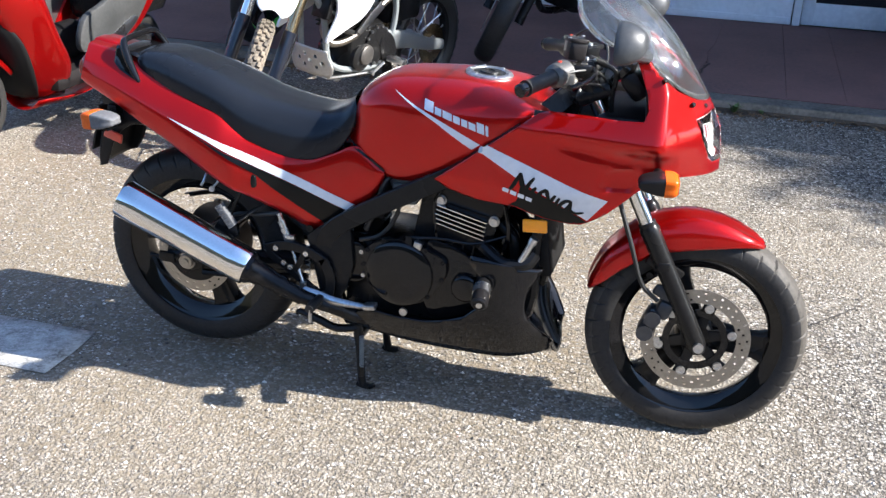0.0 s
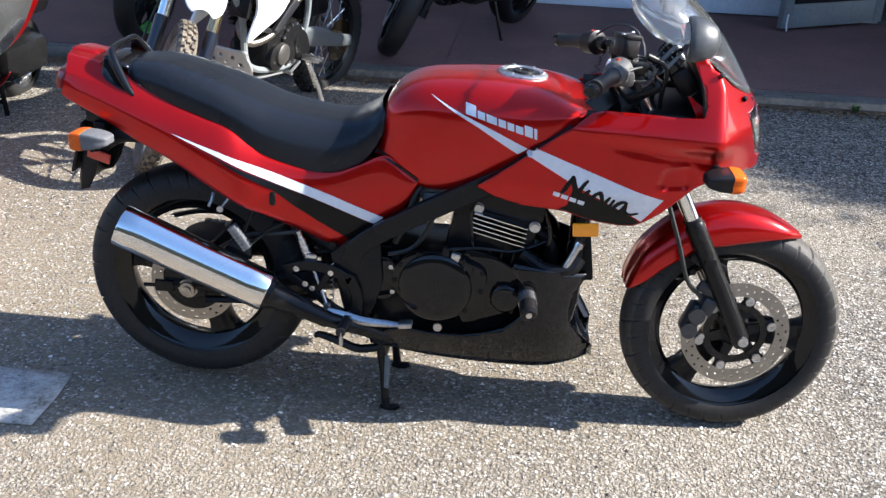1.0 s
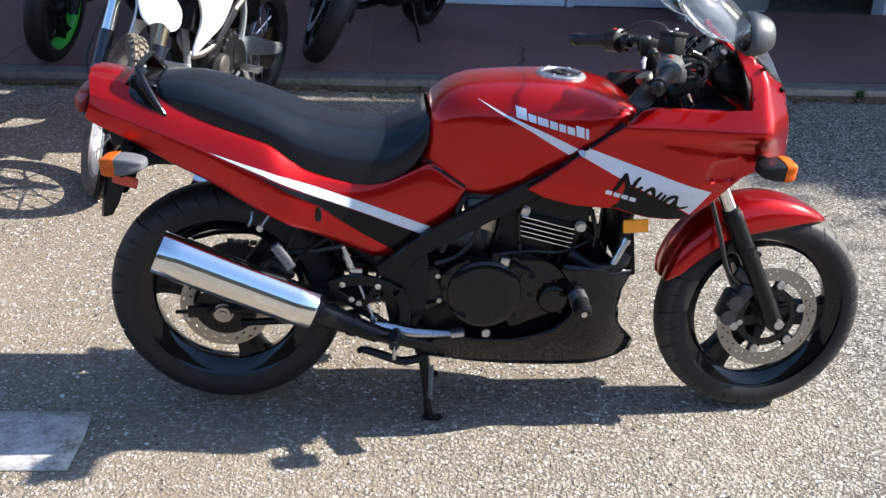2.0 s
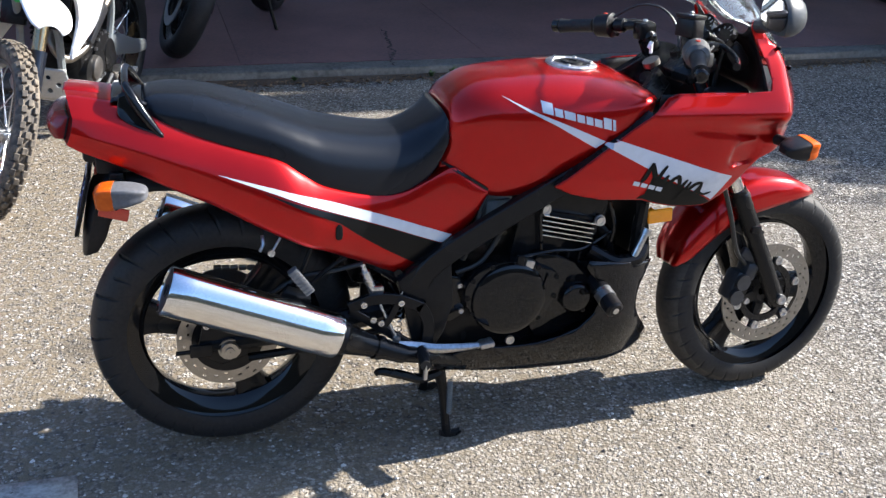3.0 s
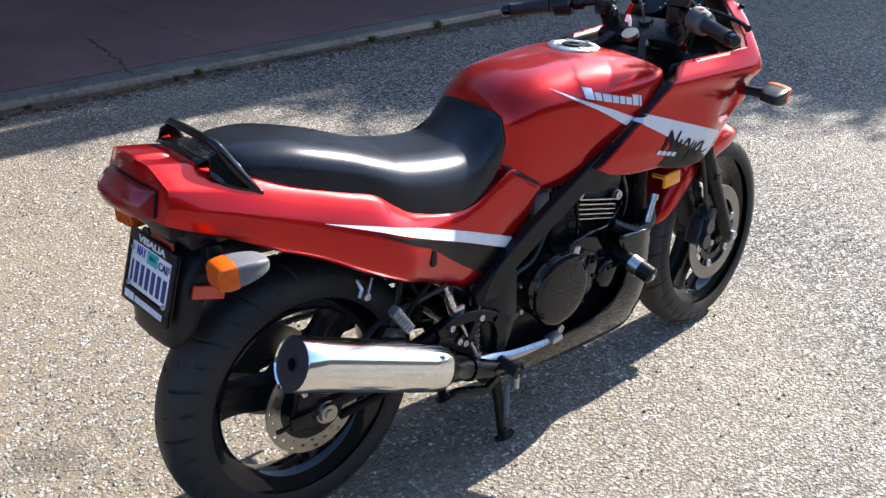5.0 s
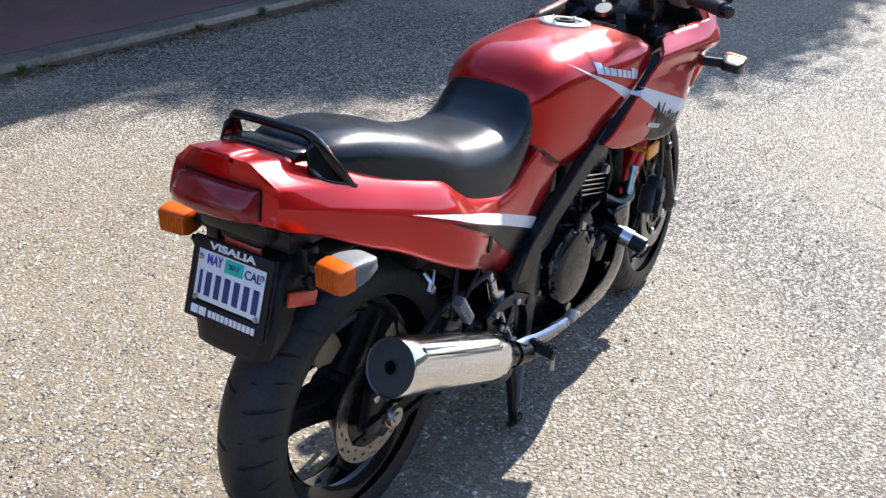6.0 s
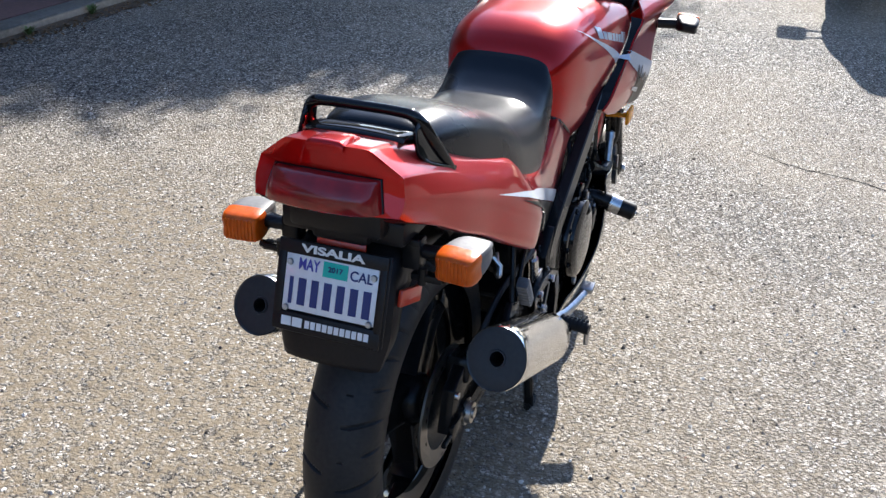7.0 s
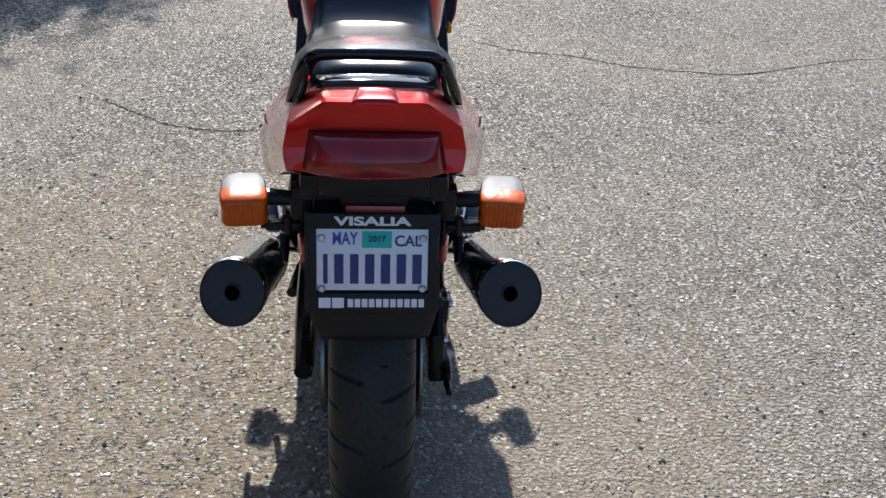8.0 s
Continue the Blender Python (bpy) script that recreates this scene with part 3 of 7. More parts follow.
for x, z in ((0.763, 0.607), (0.905, 0.567)):
    part("head_bolt", join(bolt(x, -0.121, z, 0.011, 0.007), at(x, -0.119, z, lathe([(0.0005, -0.001), (0.014, -0.001), (0.014, 0.004)], 18))), ALU, engine, "bare steel bolt and washer")
cover_line = curve_outline([(0.563, 0.415), (0.570, 0.452), (0.603, 0.482), (0.648, 0.497), (0.698, 0.493), (0.745, 0.479), (0.786, 0.455), (0.791, 0.416), (0.765, 0.366), (0.730, 0.330), (0.687, 0.317), (0.636, 0.327), (0.586, 0.363)], 64)


def ring_of(k, y):
    return [(0.680 + (x - 0.680) * k, y, 0.405 + (z - 0.405) * k) for x, z in cover_line]


cover_rings = [ring_of(1.03, -0.120), ring_of(1.03, -0.158), ring_of(1.015, -0.164), ring_of(0.95, -0.166), ring_of(0.5, -0.166)]
cv, cf = sheet(cover_rings, close_v=True)
cover = part("clutch_cover", (cv, cf + [tuple(range(len(cv) - 64, len(cv)))]), BLACK_GLOSS, engine, "glossy black clutch cover")
part("cover_disc", at(0.668, -0.164, 0.404, lathe([(0.0005, -0.017), (0.066, -0.0165), (0.080, -0.0145), (0.090, -0.009), (0.095, 0.002)], 64)), BLACK_GLOSS, cover)
part("cover_rib", block((0.004, 0.010, 0.12), (0.748, -0.166, 0.405), 0.0015, (0, 14, 0)), BLACK_GLOSS, cover)
parts("cover_bolt", [bolt(0.680 + (x - 0.680) * 0.975, -0.164, 0.405 + (z - 0.405) * 0.975, 0.006, 0.005) for x, z in cover_line[::6]], BLACK, cover)
part("drain_bolt", bolt(0.679, -0.160, 0.290, 0.011, 0.006), ALU, cover)
part("oil_window", join(at(0.846, -0.156, 0.384, lathe([(0.0005, -0.010), (0.030, -0.010), (0.036, -0.007), (0.040, 0.0), (0.041, 0.02)], 40)), *[bolt(0.846 + 0.036 * math.cos(a), -0.158, 0.384 + 0.036 * math.sin(a), 0.005, 0.006) for a in (0.5, 2.1, 3.6, 5.2)], slab(curve_outline([(0.74, 0.50), (0.84, 0.475), (0.905, 0.41), (0.905, 0.34), (0.85, 0.305), (0.75, 0.285), (0.72, 0.40)], 30), -0.147, -0.10)), BLACK_GLOSS, engine)
part("cable_clip", block((0.022, 0.018, 0.026), (0.715, -0.160, 0.487), 0.003, (0, 15, 0)), ALU, engine)
part("clutch_arm", join(block((0.018, 0.012, 0.035), (0.692, -0.165, 0.497), 0.003), tube([(0.70, -0.163, 0.51), (0.78, -0.155, 0.515), (0.86, -0.135, 0.505), (0.95, -0.10, 0.53)], 0.004, 6, 14)), BLACK, engine)
part("carburettor", join(*[at(0.66, s * 0.055, 0.635, lathe([(0.03, -0.05), (0.036, -0.045), (0.036, 0.045), (0.03, 0.05)], 20, "x")) for s in (-1, 1)], block((0.07, 0.20, 0.06), (0.655, 0, 0.60), 0.012), block((0.05, 0.03, 0.05), (0.70, -0.10, 0.665), 0.008, (0, 20, 0))), FRAME_GREY, engine, "dull cast carburettors behind the frame")
parts("head_cover_bolt", [bolt(x, -0.120, z, 0.006, 0.008) for x, z in ((0.752, 0.660), (0.812, 0.667), (0.872, 0.660), (0.918, 0.640))], ALU, engine)
parts("oil_line", [tube([(0.760, -0.128, 0.470), (0.752, -0.132, 0.540), (0.748, -0.128, 0.600), (0.765, -0.120, 0.640)], 0.0045, 8, 16), tube([(0.930, -0.110, 0.470), (0.945, -0.118, 0.540), (0.930, -0.112, 0.610)], 0.006, 8, 16)], BLACK_GLOSS, engine)
parts("breather_hose", [tube([(0.655, -0.075, 0.665), (0.610, -0.115, 0.640), (0.590, -0.125, 0.570), (0.560, -0.130, 0.500)], 0.008, 8, 20), tube([(0.70, -0.10, 0.655), (0.665, -0.128, 0.610), (0.640, -0.130, 0.540), (0.600, -0.135, 0.490), (0.545, -0.135, 0.470)], 0.006, 8, 20)], HOSE, engine)
part("sprocket_cover", slab(curve_outline([(0.475, 0.405), (0.500, 0.455), (0.545, 0.462), (0.575, 0.430), (0.572, 0.375), (0.535, 0.345), (0.490, 0.355)], 28), -0.142, -0.115, 0.006), BLACK_GLOSS, engine)
parts("case_bolt", [bolt(x, -0.142, z, 0.006, 0.006) for x, z in ((0.498, 0.438), (0.553, 0.440), (0.558, 0.372), (0.500, 0.368))], ALU, engine)
parts("casting_rib", [block((0.006, 0.012, 0.055), (x, -0.124, 0.475), 0.002, (0, 11, 0)) for x in (0.735, 0.765, 0.795, 0.825, 0.855)], BLACK, engine)
part("airbox", block((0.16, 0.22, 0.16), (0.53, 0, 0.60), 0.02), PLASTIC, engine)
pipes = []
for s in (-1, 1):
    pipes += [tube([(0.91, s * 0.06, 0.54), (0.950, s * 0.07, 0.50), (0.956, s * 0.075, 0.42), (0.945, s * 0.085, 0.30), (0.93, s * 0.09, 0.235), (0.70, s * 0.10, 0.215), (0.56, s * 0.135, 0.236), (0.48, s * 0.178, 0.278), (0.40, s * 0.203, 0.308)], 0.0195, 12, 40)]
parts("exhaust_pipe", pipes, BLACK, bike)
CAP = mat("end_cap_grey", (0.016, 0.017, 0.020), 0.48, 0.0, 0.0, (0.026, 0.027, 0.030), 0.08, 120, 0.05, spec=0.35)
for s in (-1, 1):
    def muf(p):
        return (p[0], s * p[1], p[2])
    a, b = Vector((-0.112, 0.215, 0.5285)), Vector((0.250, 0.207, 0.373))
    ax = (b - a).normalized()
    up = Vector((0, 0, 1)) - ax * ax.z
    up.normalize()
    rt = ax.cross(up)

    def ring(d, r, squash=0.94):
        c = a + ax * d
        return [muf(c + up * (r * math.cos(t)) + rt * (r * squash * math.sin(t))) for t in np.linspace(0, 2 * math.pi, 40, endpoint=False)]
    L = (b - a).length
    can = part("muffler", sheet([ring(0.004, 0.0505), ring(0.0, 0.0525), ring(0.003, 0.0540), ring(0.05, 0.0542), ring(L - 0.05, 0.0528), ring(L - 0.004, 0.0520), ring(L, 0.0500), ring(L, 0.043)], close_v=True), CHROME, bike, "polished chrome muffler")
    part("end_cap", sheet([ring(0.004, 0.0512), ring(0.0035, 0.049), ring(0.004, 0.030), ring(0.004, 0.0155), ring(0.001, 0.0148), ring(0.001, 0.0125), ring(0.10, 0.012), ring(0.101, 0.001)], close_v=True), CAP, can, "flat black end cap with outlet hole")
    part("reducer", sheet([ring(L - 0.001, 0.0445, 1), ring(L + 0.012, 0.0435, 1), ring(L + 0.02, 0.036, 1), ring(L + 0.075, 0.0275, 1), ring(L + 0.10, 0.0245, 1), ring(L + 0.17, 0.0215, 1)], close_v=True), BLACK, can, "black tapered pipe joint")
    part("clamp", sheet([ring(L + 0.095, 0.0275, 1), ring(L + 0.095, 0.029, 1), ring(L + 0.113, 0.0275, 1), ring(L + 0.113, 0.025, 1)], close_v=True), BLACK, can)

# belly pan
def pan_place(x, z):
    k = min(max((z - 0.19) / 0.14, 0), 1)
    w = 0.128 + 0.038 * math.sin(k * math.pi / 2) + 0.012 * math.sin((x - 0.5) * 5.5)
    w -= 0.045 * max(0, (x - 0.93) / 0.13) ** 2
    return (x, -w, z)


lip_ = catmull([(1.078, 0.236), (1.048, 0.278), (1.022, 0.312), (1.006, 0.350), (1.010, 0.395), (1.028, 0.430), (1.044, 0.460)], 22)
pan_out = [(0.500, 0.240), (0.505, 0.217), (0.60, 0.205), (0.713, 0.194), (0.860, 0.190), (0.97, 0.194), (1.04, 0.203), (1.072, 0.214), *[tuple(p) for p in lip_.tolist()],
           (0.95, 0.476), (0.862, 0.490), (0.856, 0.474), (0.872, 0.452), (0.893, 0.43), (0.900, 0.385), (0.885, 0.345), (0.850, 0.312), (0.80, 0.292), (0.74, 0.278), (0.66, 0.276), (0.59, 0.286), (0.545, 0.268)]
pan_side = skin(pan_out, pan_place, 0.02)
rows = []
for x, z in ((0.502, 0.222), (0.60, 0.205), (0.713, 0.194), (0.860, 0.190), (0.97, 0.194), (1.072, 0.214)):
    w = -pan_place(x, z)[1]
    deep = 0.022 + 0.020 * max(0.0, (x - 0.86) / 0.21)
    rows.append([(x, -w, z), (x, -w * 0.5, z - deep * 0.75), (x, 0, z - deep), (x, w * 0.5, z - deep * 0.75), (x, w, z)])
pan = part("belly_pan", join(both(pan_side), loft(rows, 16, 13)), BLACK_GLOSS, bike, "scuffed glossy black belly pan", solid=0.004)
parts("pan_lip", pair(sheet([[pan_place(x, z), (x - 0.004, pan_place(x, z)[1] + 0.012, z), (x - 0.022, pan_place(x, z)[1] + 0.026, z - 0.002)] for x, z in lip_.tolist()])), BLACK_GLOSS, pan, "rolled glossy front edge")

# the moulded nose between the two front edges
nose_ = []
for (x, z), xc, zc in zip(((1.074, 0.214), (1.078, 0.236), (1.048, 0.278), (1.022, 0.312), (1.006, 0.350), (1.010, 0.395), (1.028, 0.430), (1.044, 0.460)), (1.084, 1.060, 1.020, 0.998, 0.985, 0.982, 0.986, 0.996), (0.170, 0.196, 0.262, 0.308, 0.350, 0.395, 0.430, 0.460)):
    w = -pan_place(x, z)[1]
    nose_.append([(xc + (x - 0.003 - xc) * abs(u) ** 2.4, (w - 0.002) * u, zc + (z - zc) * abs(u) ** 2.4) for u in np.linspace(-1, 1, 11)])
part("pan_nose", loft(nose_, 30, 36), BLACK_GLOSS, pan, "smooth glossy nose of the belly pan", 80, solid=0.003)

# radiator
CORE = mat("radiator_core_black", (0.005, 0.005, 0.0055), 0.6, 0.0, 0.0, (0.009, 0.009, 0.009), 0.08, 300, 0.1, spec=0.12)
radiator = part("radiator", block((0.035, 0.21, 0.21), (1.030, 0, 0.53), 0.006, (0, -8, 0)), CORE, bike, "matt black radiator")
part("coolant_hose", tube([(1.02, -0.135, 0.50), (1.00, -0.15, 0.475), (0.94, -0.15, 0.47), (0.88, -0.13, 0.50)], 0.017, 10, 16), BLACK, radiator)
part("hose_neck", join(rod((1.012, -0.15, 0.535), (0.985, -0.155, 0.475), 0.009), rod((1.018, -0.148, 0.548), (1.012, -0.15, 0.535), 0.012)), ALU, radiator, "bare metal hose neck")
part("side_reflector", join(block((0.062, 0.010, 0.034), (1.024, -0.190, 0.599), 0.004, (0, -4, 0)), rod((1.03, -0.188, 0.595), (1.03, -0.13, 0.59), 0.006)), YELLOW, radiator, "amber side reflector")

# frame slider
slider = part("frame_slider", rod((0.893, -0.13, 0.425), (0.900, -0.19, 0.408), 0.021, 18), BLACK, bike)
part("collar", rod((0.8985, -0.187, 0.409), (0.902, -0.213, 0.401), 0.0235, 20), ALU, slider, "aluminium slider collar")
part("puck", join(rod((0.902, -0.213, 0.401), (0.906, -0.246, 0.391), 0.022, 20), rod((0.906, -0.246, 0.391), (0.9066, -0.251, 0.3895), 0.022, 20, 0.016)), PLASTIC, slider)
part("slider_bolt", rod((0.9066, -0.2505, 0.3895), (0.907, -0.253, 0.389), 0.008, 12), ALU, slider)

# tank
tank_st = [(0.512, 0.826, 0.508, 0.780, 0.088, 0.505, 0.722, 0.100), (0.535, 0.873, 0.550, 0.790, 0.126, 0.548, 0.695, 0.122), (0.600, 0.909, 0.630, 0.800, 0.148, 0.620, 0.660, 0.130),
           (0.700, 0.921, 0.720, 0.795, 0.160, 0.700, 0.662, 0.140), (0.800, 0.924, 0.805, 0.797, 0.172, 0.770, 0.687, 0.144), (0.890, 0.918, 0.893, 0.812, 0.178, 0.862, 0.760, 0.168),
           (0.955, 0.902, 0.958, 0.846, 0.176, 0.948, 0.824, 0.176), (1.000, 0.882, 0.995, 0.858, 0.156, 0.988, 0.846, 0.160), (1.030, 0.864, 1.016, 0.862, 0.110, 1.010, 0.855, 0.114)]
rows = []
for xt, zt, xm, zm, wm, xb, zb, wb in tank_st:
    row = []
    for a in np.linspace(0, math.pi / 2, 7):
        c, s = math.cos(a) ** 0.70, math.sin(a) ** 0.70
        row.append((xm + (xt - xm) * c, -wm * s, zm + (zt - zm) * c))
    row += [((xm + xb) / 2, -(wm * 0.62 + wb * 0.38) - 0.002, zm * 0.55 + zb * 0.45), (xb, -wb, zb), (xb, -wb + 0.02, zb - 0.004)]
    rows.append(row)
tank_half = loft(rows, 44, 40)
tank = part("fuel_tank", both(tank_half), RED, bike, "glossy metallic red fuel tank", 60)
cap = part("filler_cap", xf(lathe([(0.041, 0.006), (0.044, 0.009), (0.056, 0.009), (0.061, 0.006), (0.062, -0.01)], 40, "z"), pose(0.846, 0, 0.918, 0, 4)), ALU, tank, "silver filler cap ring")
part("cap_lid", xf(lathe([(0.0005, 0.008), (0.012, 0.008), (0.013, 0.011), (0.026, 0.011), (0.028, 0.007), (0.042, 0.0065), (0.042, 0.0)], 36, "z"), pose(0.846, 0, 0.918, 0, 4)), BLACK, cap, "black filler lid")
parts("cap_bolt", [at(0.846 + 0.050 * math.cos(a), 0.050 * math.sin(a), 0.926 - 0.0035 * math.cos(a), lathe([(0.0005, 0.004), (0.004, 0.004), (0.005, 0)], 8, "z")) for a in np.arange(0, 6.2, 2 * math.pi / 6)], ALU, cap)

# seat
seat_st = [(-0.136, 0.872, -0.112, 0.848, 0.074), (-0.116, 0.902, -0.086, 0.836, 0.096), (-0.02, 0.902, 0.006, 0.806, 0.118), (0.10, 0.870, 0.104, 0.776, 0.131), (0.165, 0.846, 0.160, 0.752, 0.138), (0.205, 0.831, 0.200, 0.722, 0.142), (0.25, 0.815, 0.245, 0.700, 0.143),
           (0.345, 0.797, 0.340, 0.674, 0.140), (0.42, 0.793, 0.420, 0.678, 0.132), (0.475, 0.815, 0.480, 0.714, 0.122), (0.503, 0.838, 0.518, 0.775, 0.114), (0.512, 0.853, 0.527, 0.818, 0.100)]
rows = []
for xt, zt, xe, ze, w in seat_st:
    row = []
    for a in np.linspace(0, math.pi / 2, 8):
        c, s = math.cos(a) ** 0.62, math.sin(a) ** 0.62
        row.append((xe + (xt - xe) * c, -w * s, ze + (zt - ze) * c))
    row.append((xe, -w + 0.012, ze - 0.010))
    rows.append(row)
seat_half = loft(rows, 64, 36)
seat = part("seat", both(seat_half), VINYL, bike, "black vinyl dual seat", 80)
# tail cowl
tail_st = [(-0.281, 0.912, 0.064, 0.874, 0.110, 0.845, 0.116, 0.819, 0.112),
           (-0.25, 0.908, 0.066, 0.869, 0.113, 0.838, 0.122, 0.802, 0.116),
           (-0.17, 0.893, 0.072, 0.854, 0.117, 0.817, 0.136, 0.768, 0.130),
           (-0.09, 0.864, 0.088, 0.833, 0.124, 0.79, 0.151, 0.726, 0.144),
           (0.0, 0.826, 0.108, 0.805, 0.134, 0.757, 0.165, 0.684, 0.158),
           (0.08, 0.798, 0.118, 0.783, 0.145, 0.722, 0.181, 0.64, 0.174),
           (0.145, 0.776, 0.124, 0.765, 0.150, 0.693, 0.191, 0.606, 0.184),
           (0.195, 0.744, 0.128, 0.728, 0.153, 0.67, 0.193, 0.582, 0.186),
           (0.24, 0.712, 0.132, 0.706, 0.154, 0.646, 0.185, 0.562, 0.172),
           (0.34, 0.682, 0.132, 0.679, 0.148, 0.6, 0.162, 0.508, 0.140),
           (0.408, 0.68, 0.13, 0.678, 0.143, 0.588, 0.151, 0.474, 0.130),
           (0.47, 0.704, 0.128, 0.7, 0.136, 0.618, 0.146, 0.512, 0.136),
           (0.53, 0.728, 0.122, 0.726, 0.13, 0.66, 0.141, 0.556, 0.134),
           (0.578, 0.698, 0.122, 0.695, 0.13, 0.665, 0.139, 0.592, 0.132),
           (0.612, 0.674, 0.124, 0.671, 0.132, 0.666, 0.137, 0.655, 0.13)]
rows = []
for x, zc, wd, zs, ws, zm, wm, zb, wb in tail_st:
    row = [(x, 0, zc), (x, -wd, zc - 0.002), (x, -ws, zs), (x, -wm, zm), (x, -(wm * 0.7 + wb * 0.3), zm * 0.5 + zb * 0.5), (x, -wb, zb), (x, -wb + 0.022, zb - 0.002)]
    soft_ = [row[0]]
    e = float(np.interp(x, (-0.20, 0.02), (0.10, 0.38)))
    for p, q, r in zip(row, row[1:], row[2:]):
        p, q, r = Vector(p), Vector(q), Vector(r)
        soft_ += [tuple(q.lerp(p, e)), tuple((q * 0.5 + q.lerp(p, e) * 0.25 + q.lerp(r, e) * 0.25)), tuple(q.lerp(r, e))]
    rows.append(soft_ + [row[-1]])


def tail_end(y, z):
    """How far back the tail's end face lies at that place."""
    return -0.284 + 0.022 * (np.abs(y) / 0.113) ** 2 + np.interp(z, (0.80, 0.822, 0.87, 0.915), (-0.020, -0.016, 0.0, 0.004))


skin_ = catmull(np.array(rows), 100)
back_ = np.interp(skin_[:, :1, 0], (-0.281, -0.19), (1.0, 0.0))
skin_[:, :, 0] += back_ * (tail_end(skin_[:, :, 1], skin_[:, :, 2]) + 0.281)
tail_half = sheet(skin_)
tail = part("tail_cowl", both(tail_half), RED, bike, "glossy red tail cowl with white stripes", 50)
edge_ = [p for p in skin_[0].tolist() if p[1] < -0.03]
face_ = [[(float(tail_end(y * u, z)) + 0.004 * (1 - max(abs(u), 0) ** 8), y * u, z) for u in np.linspace(-1, 1, 25)] for x, y, z in edge_[:-1]]
part("rear_panel", sheet(face_), RED, tail, "red panel round the tail lamp", 50)


def lens_point(u, v, out):
    """A point of the lamp face: u across from -1 to 1, v up from 0 to 1."""
    z = 0.826 + (0.043 + 0.004 * (1 - u * u)) * v
    y = (0.089 - 0.008 * v) * u
    e = (1 - abs(u) ** 7) ** 0.5 * math.sin(math.pi * (0.20 + 0.58 * v))
    return (float(tail_end(y, z)) - 0.004 - out * e, y, z)


us, vs_ = np.linspace(-1, 1, 41), np.linspace(0, 1, 13)
face = sheet([[lens_point(u, v, 0.026) for v in vs_] for u in us])
rim_ = [lens_point(u, 0, 0.026) for u in us] + [lens_point(1, v, 0.026) for v in vs_] + [lens_point(u, 1, 0.026) for u in us[::-1]] + [lens_point(-1, v, 0.026) for v in vs_[::-1]]
lens_ = part("tail_lamp", join(face, sheet([rim_, [(x + 0.020, y, z) for x, y, z in rim_]], close_v=True)), LENS_RED, tail, "dark red tail lamp lens", 70)


def grow(k, dx):
    """The lamp's outline, larger by k, laid on the end face."""
    return [(float(tail_end(y * k, (z - 0.848) * (1 + (k - 1) * 2.1) + 0.848)) + dx, y * k, (z - 0.848) * (1 + (k - 1) * 2.1) + 0.848) for x, y, z in rim_]


part("lamp_surround", sheet([grow(0.992, 0.001), grow(0.996, -0.001), grow(1.020, -0.001), grow(1.023, 0.002)], close_v=True), BLACK, tail, "black seal round the lamp")
# raised middle of the tail deck
part("deck_pad", loft([[(x, y * w, z + h * (1 - abs(y / 0.036) ** 6)) for y in (-0.036, -0.031, -0.024, 0, 0.024, 0.031, 0.036)] for x, w, z, h in ((-0.2835, 0.76, 0.899, 0.002), (-0.281, 0.80, 0.9105, 0.004), (-0.268, 0.80, 0.9105, 0.006), (-0.225, 0.72, 0.9035, 0.007), (-0.205, 0.66, 0.899, 0.0))], 16, 14), RED, tail)
# gloss black tray between the deck and the seat
part("deck_tray", loft([[(x, y, z - 0.004 * (y / 0.08) ** 2) for y in (-0.078, -0.04, 0, 0.04, 0.078)] for x, z in ((-0.188, 0.897), (-0.180, 0.9015), (-0.15, 0.899), (-0.118, 0.890))], 8, 8), BLACK_GLOSS, tail, "glossy black tray behind the seat", solid=0.003)
for s in (-1, 1):
    part("tail_stripe", decal([(0.010, 0.757), (0.13, 0.722), (0.26, 0.677), (0.39, 0.627), (0.48, 0.591), (0.530, 0.569), (0.507, 0.551), (0.39, 0.601), (0.26, 0.655), (0.13, 0.711)], [tail_half], 0.0026, 0.01, s) if s < 0 else flip(decal([(0.010, 0.757), (0.13, 0.722), (0.26, 0.677), (0.39, 0.627), (0.48, 0.591), (0.530, 0.569), (0.507, 0.551), (0.39, 0.601), (0.26, 0.655), (0.13, 0.711)], [tail_half], 0.0026, 0.01, -1)), WHITE_DECAL, tail, "silver-white tapering stripe")
    dark = decal([(0.10, 0.717), (0.26, 0.653), (0.39, 0.599), (0.505, 0.5495), (0.478, 0.527), (0.446, 0.503), (0.37, 0.552), (0.315, 0.592), (0.265, 0.633), (0.18, 0.676)], [tail_half], 0.0018, 0.01, -1)
    part("black_wedge", dark if s < 0 else flip(dark), DECAL_BLACK, tail, "gloss black wedge below the stripe")
    slot = slab(curve_outline([(0.254, 0.600), (0.262, 0.595), (0.269, 0.601), (0.269, 0.625), (0.262, 0.631), (0.255, 0.625)], 18), -0.1815, -0.150, 0.001)
    part("slot", slot if s < 0 else flip(slot), BLACK, tail)
    b = join(bolt(0.404, -0.141, 0.484, 0.010, 0.004))
    part("cowl_bolt", b if s < 0 else flip(b), BLACK, tail)

# grab rail
rail_ = [(-0.092, -0.120, 0.828), (-0.112, -0.112, 0.853), (-0.134, -0.100, 0.886), (-0.149, -0.089, 0.914), (-0.156, -0.077, 0.927), (-0.158, -0.055, 0.930), (-0.159, -0.025, 0.931)]
rail = part("grab_rail", tube(rail_ + [(x, -y, z) for x, y, z in rail_[::-1]], [0.006, 0.0100, 0.0115, 0.0105, 0.009, 0.008, 0.008] + [0.008, 0.008, 0.009, 0.0105, 0.0115, 0.0100, 0.006], 12, 70), BLACK_GLOSS, bike, "glossy black grab rail")
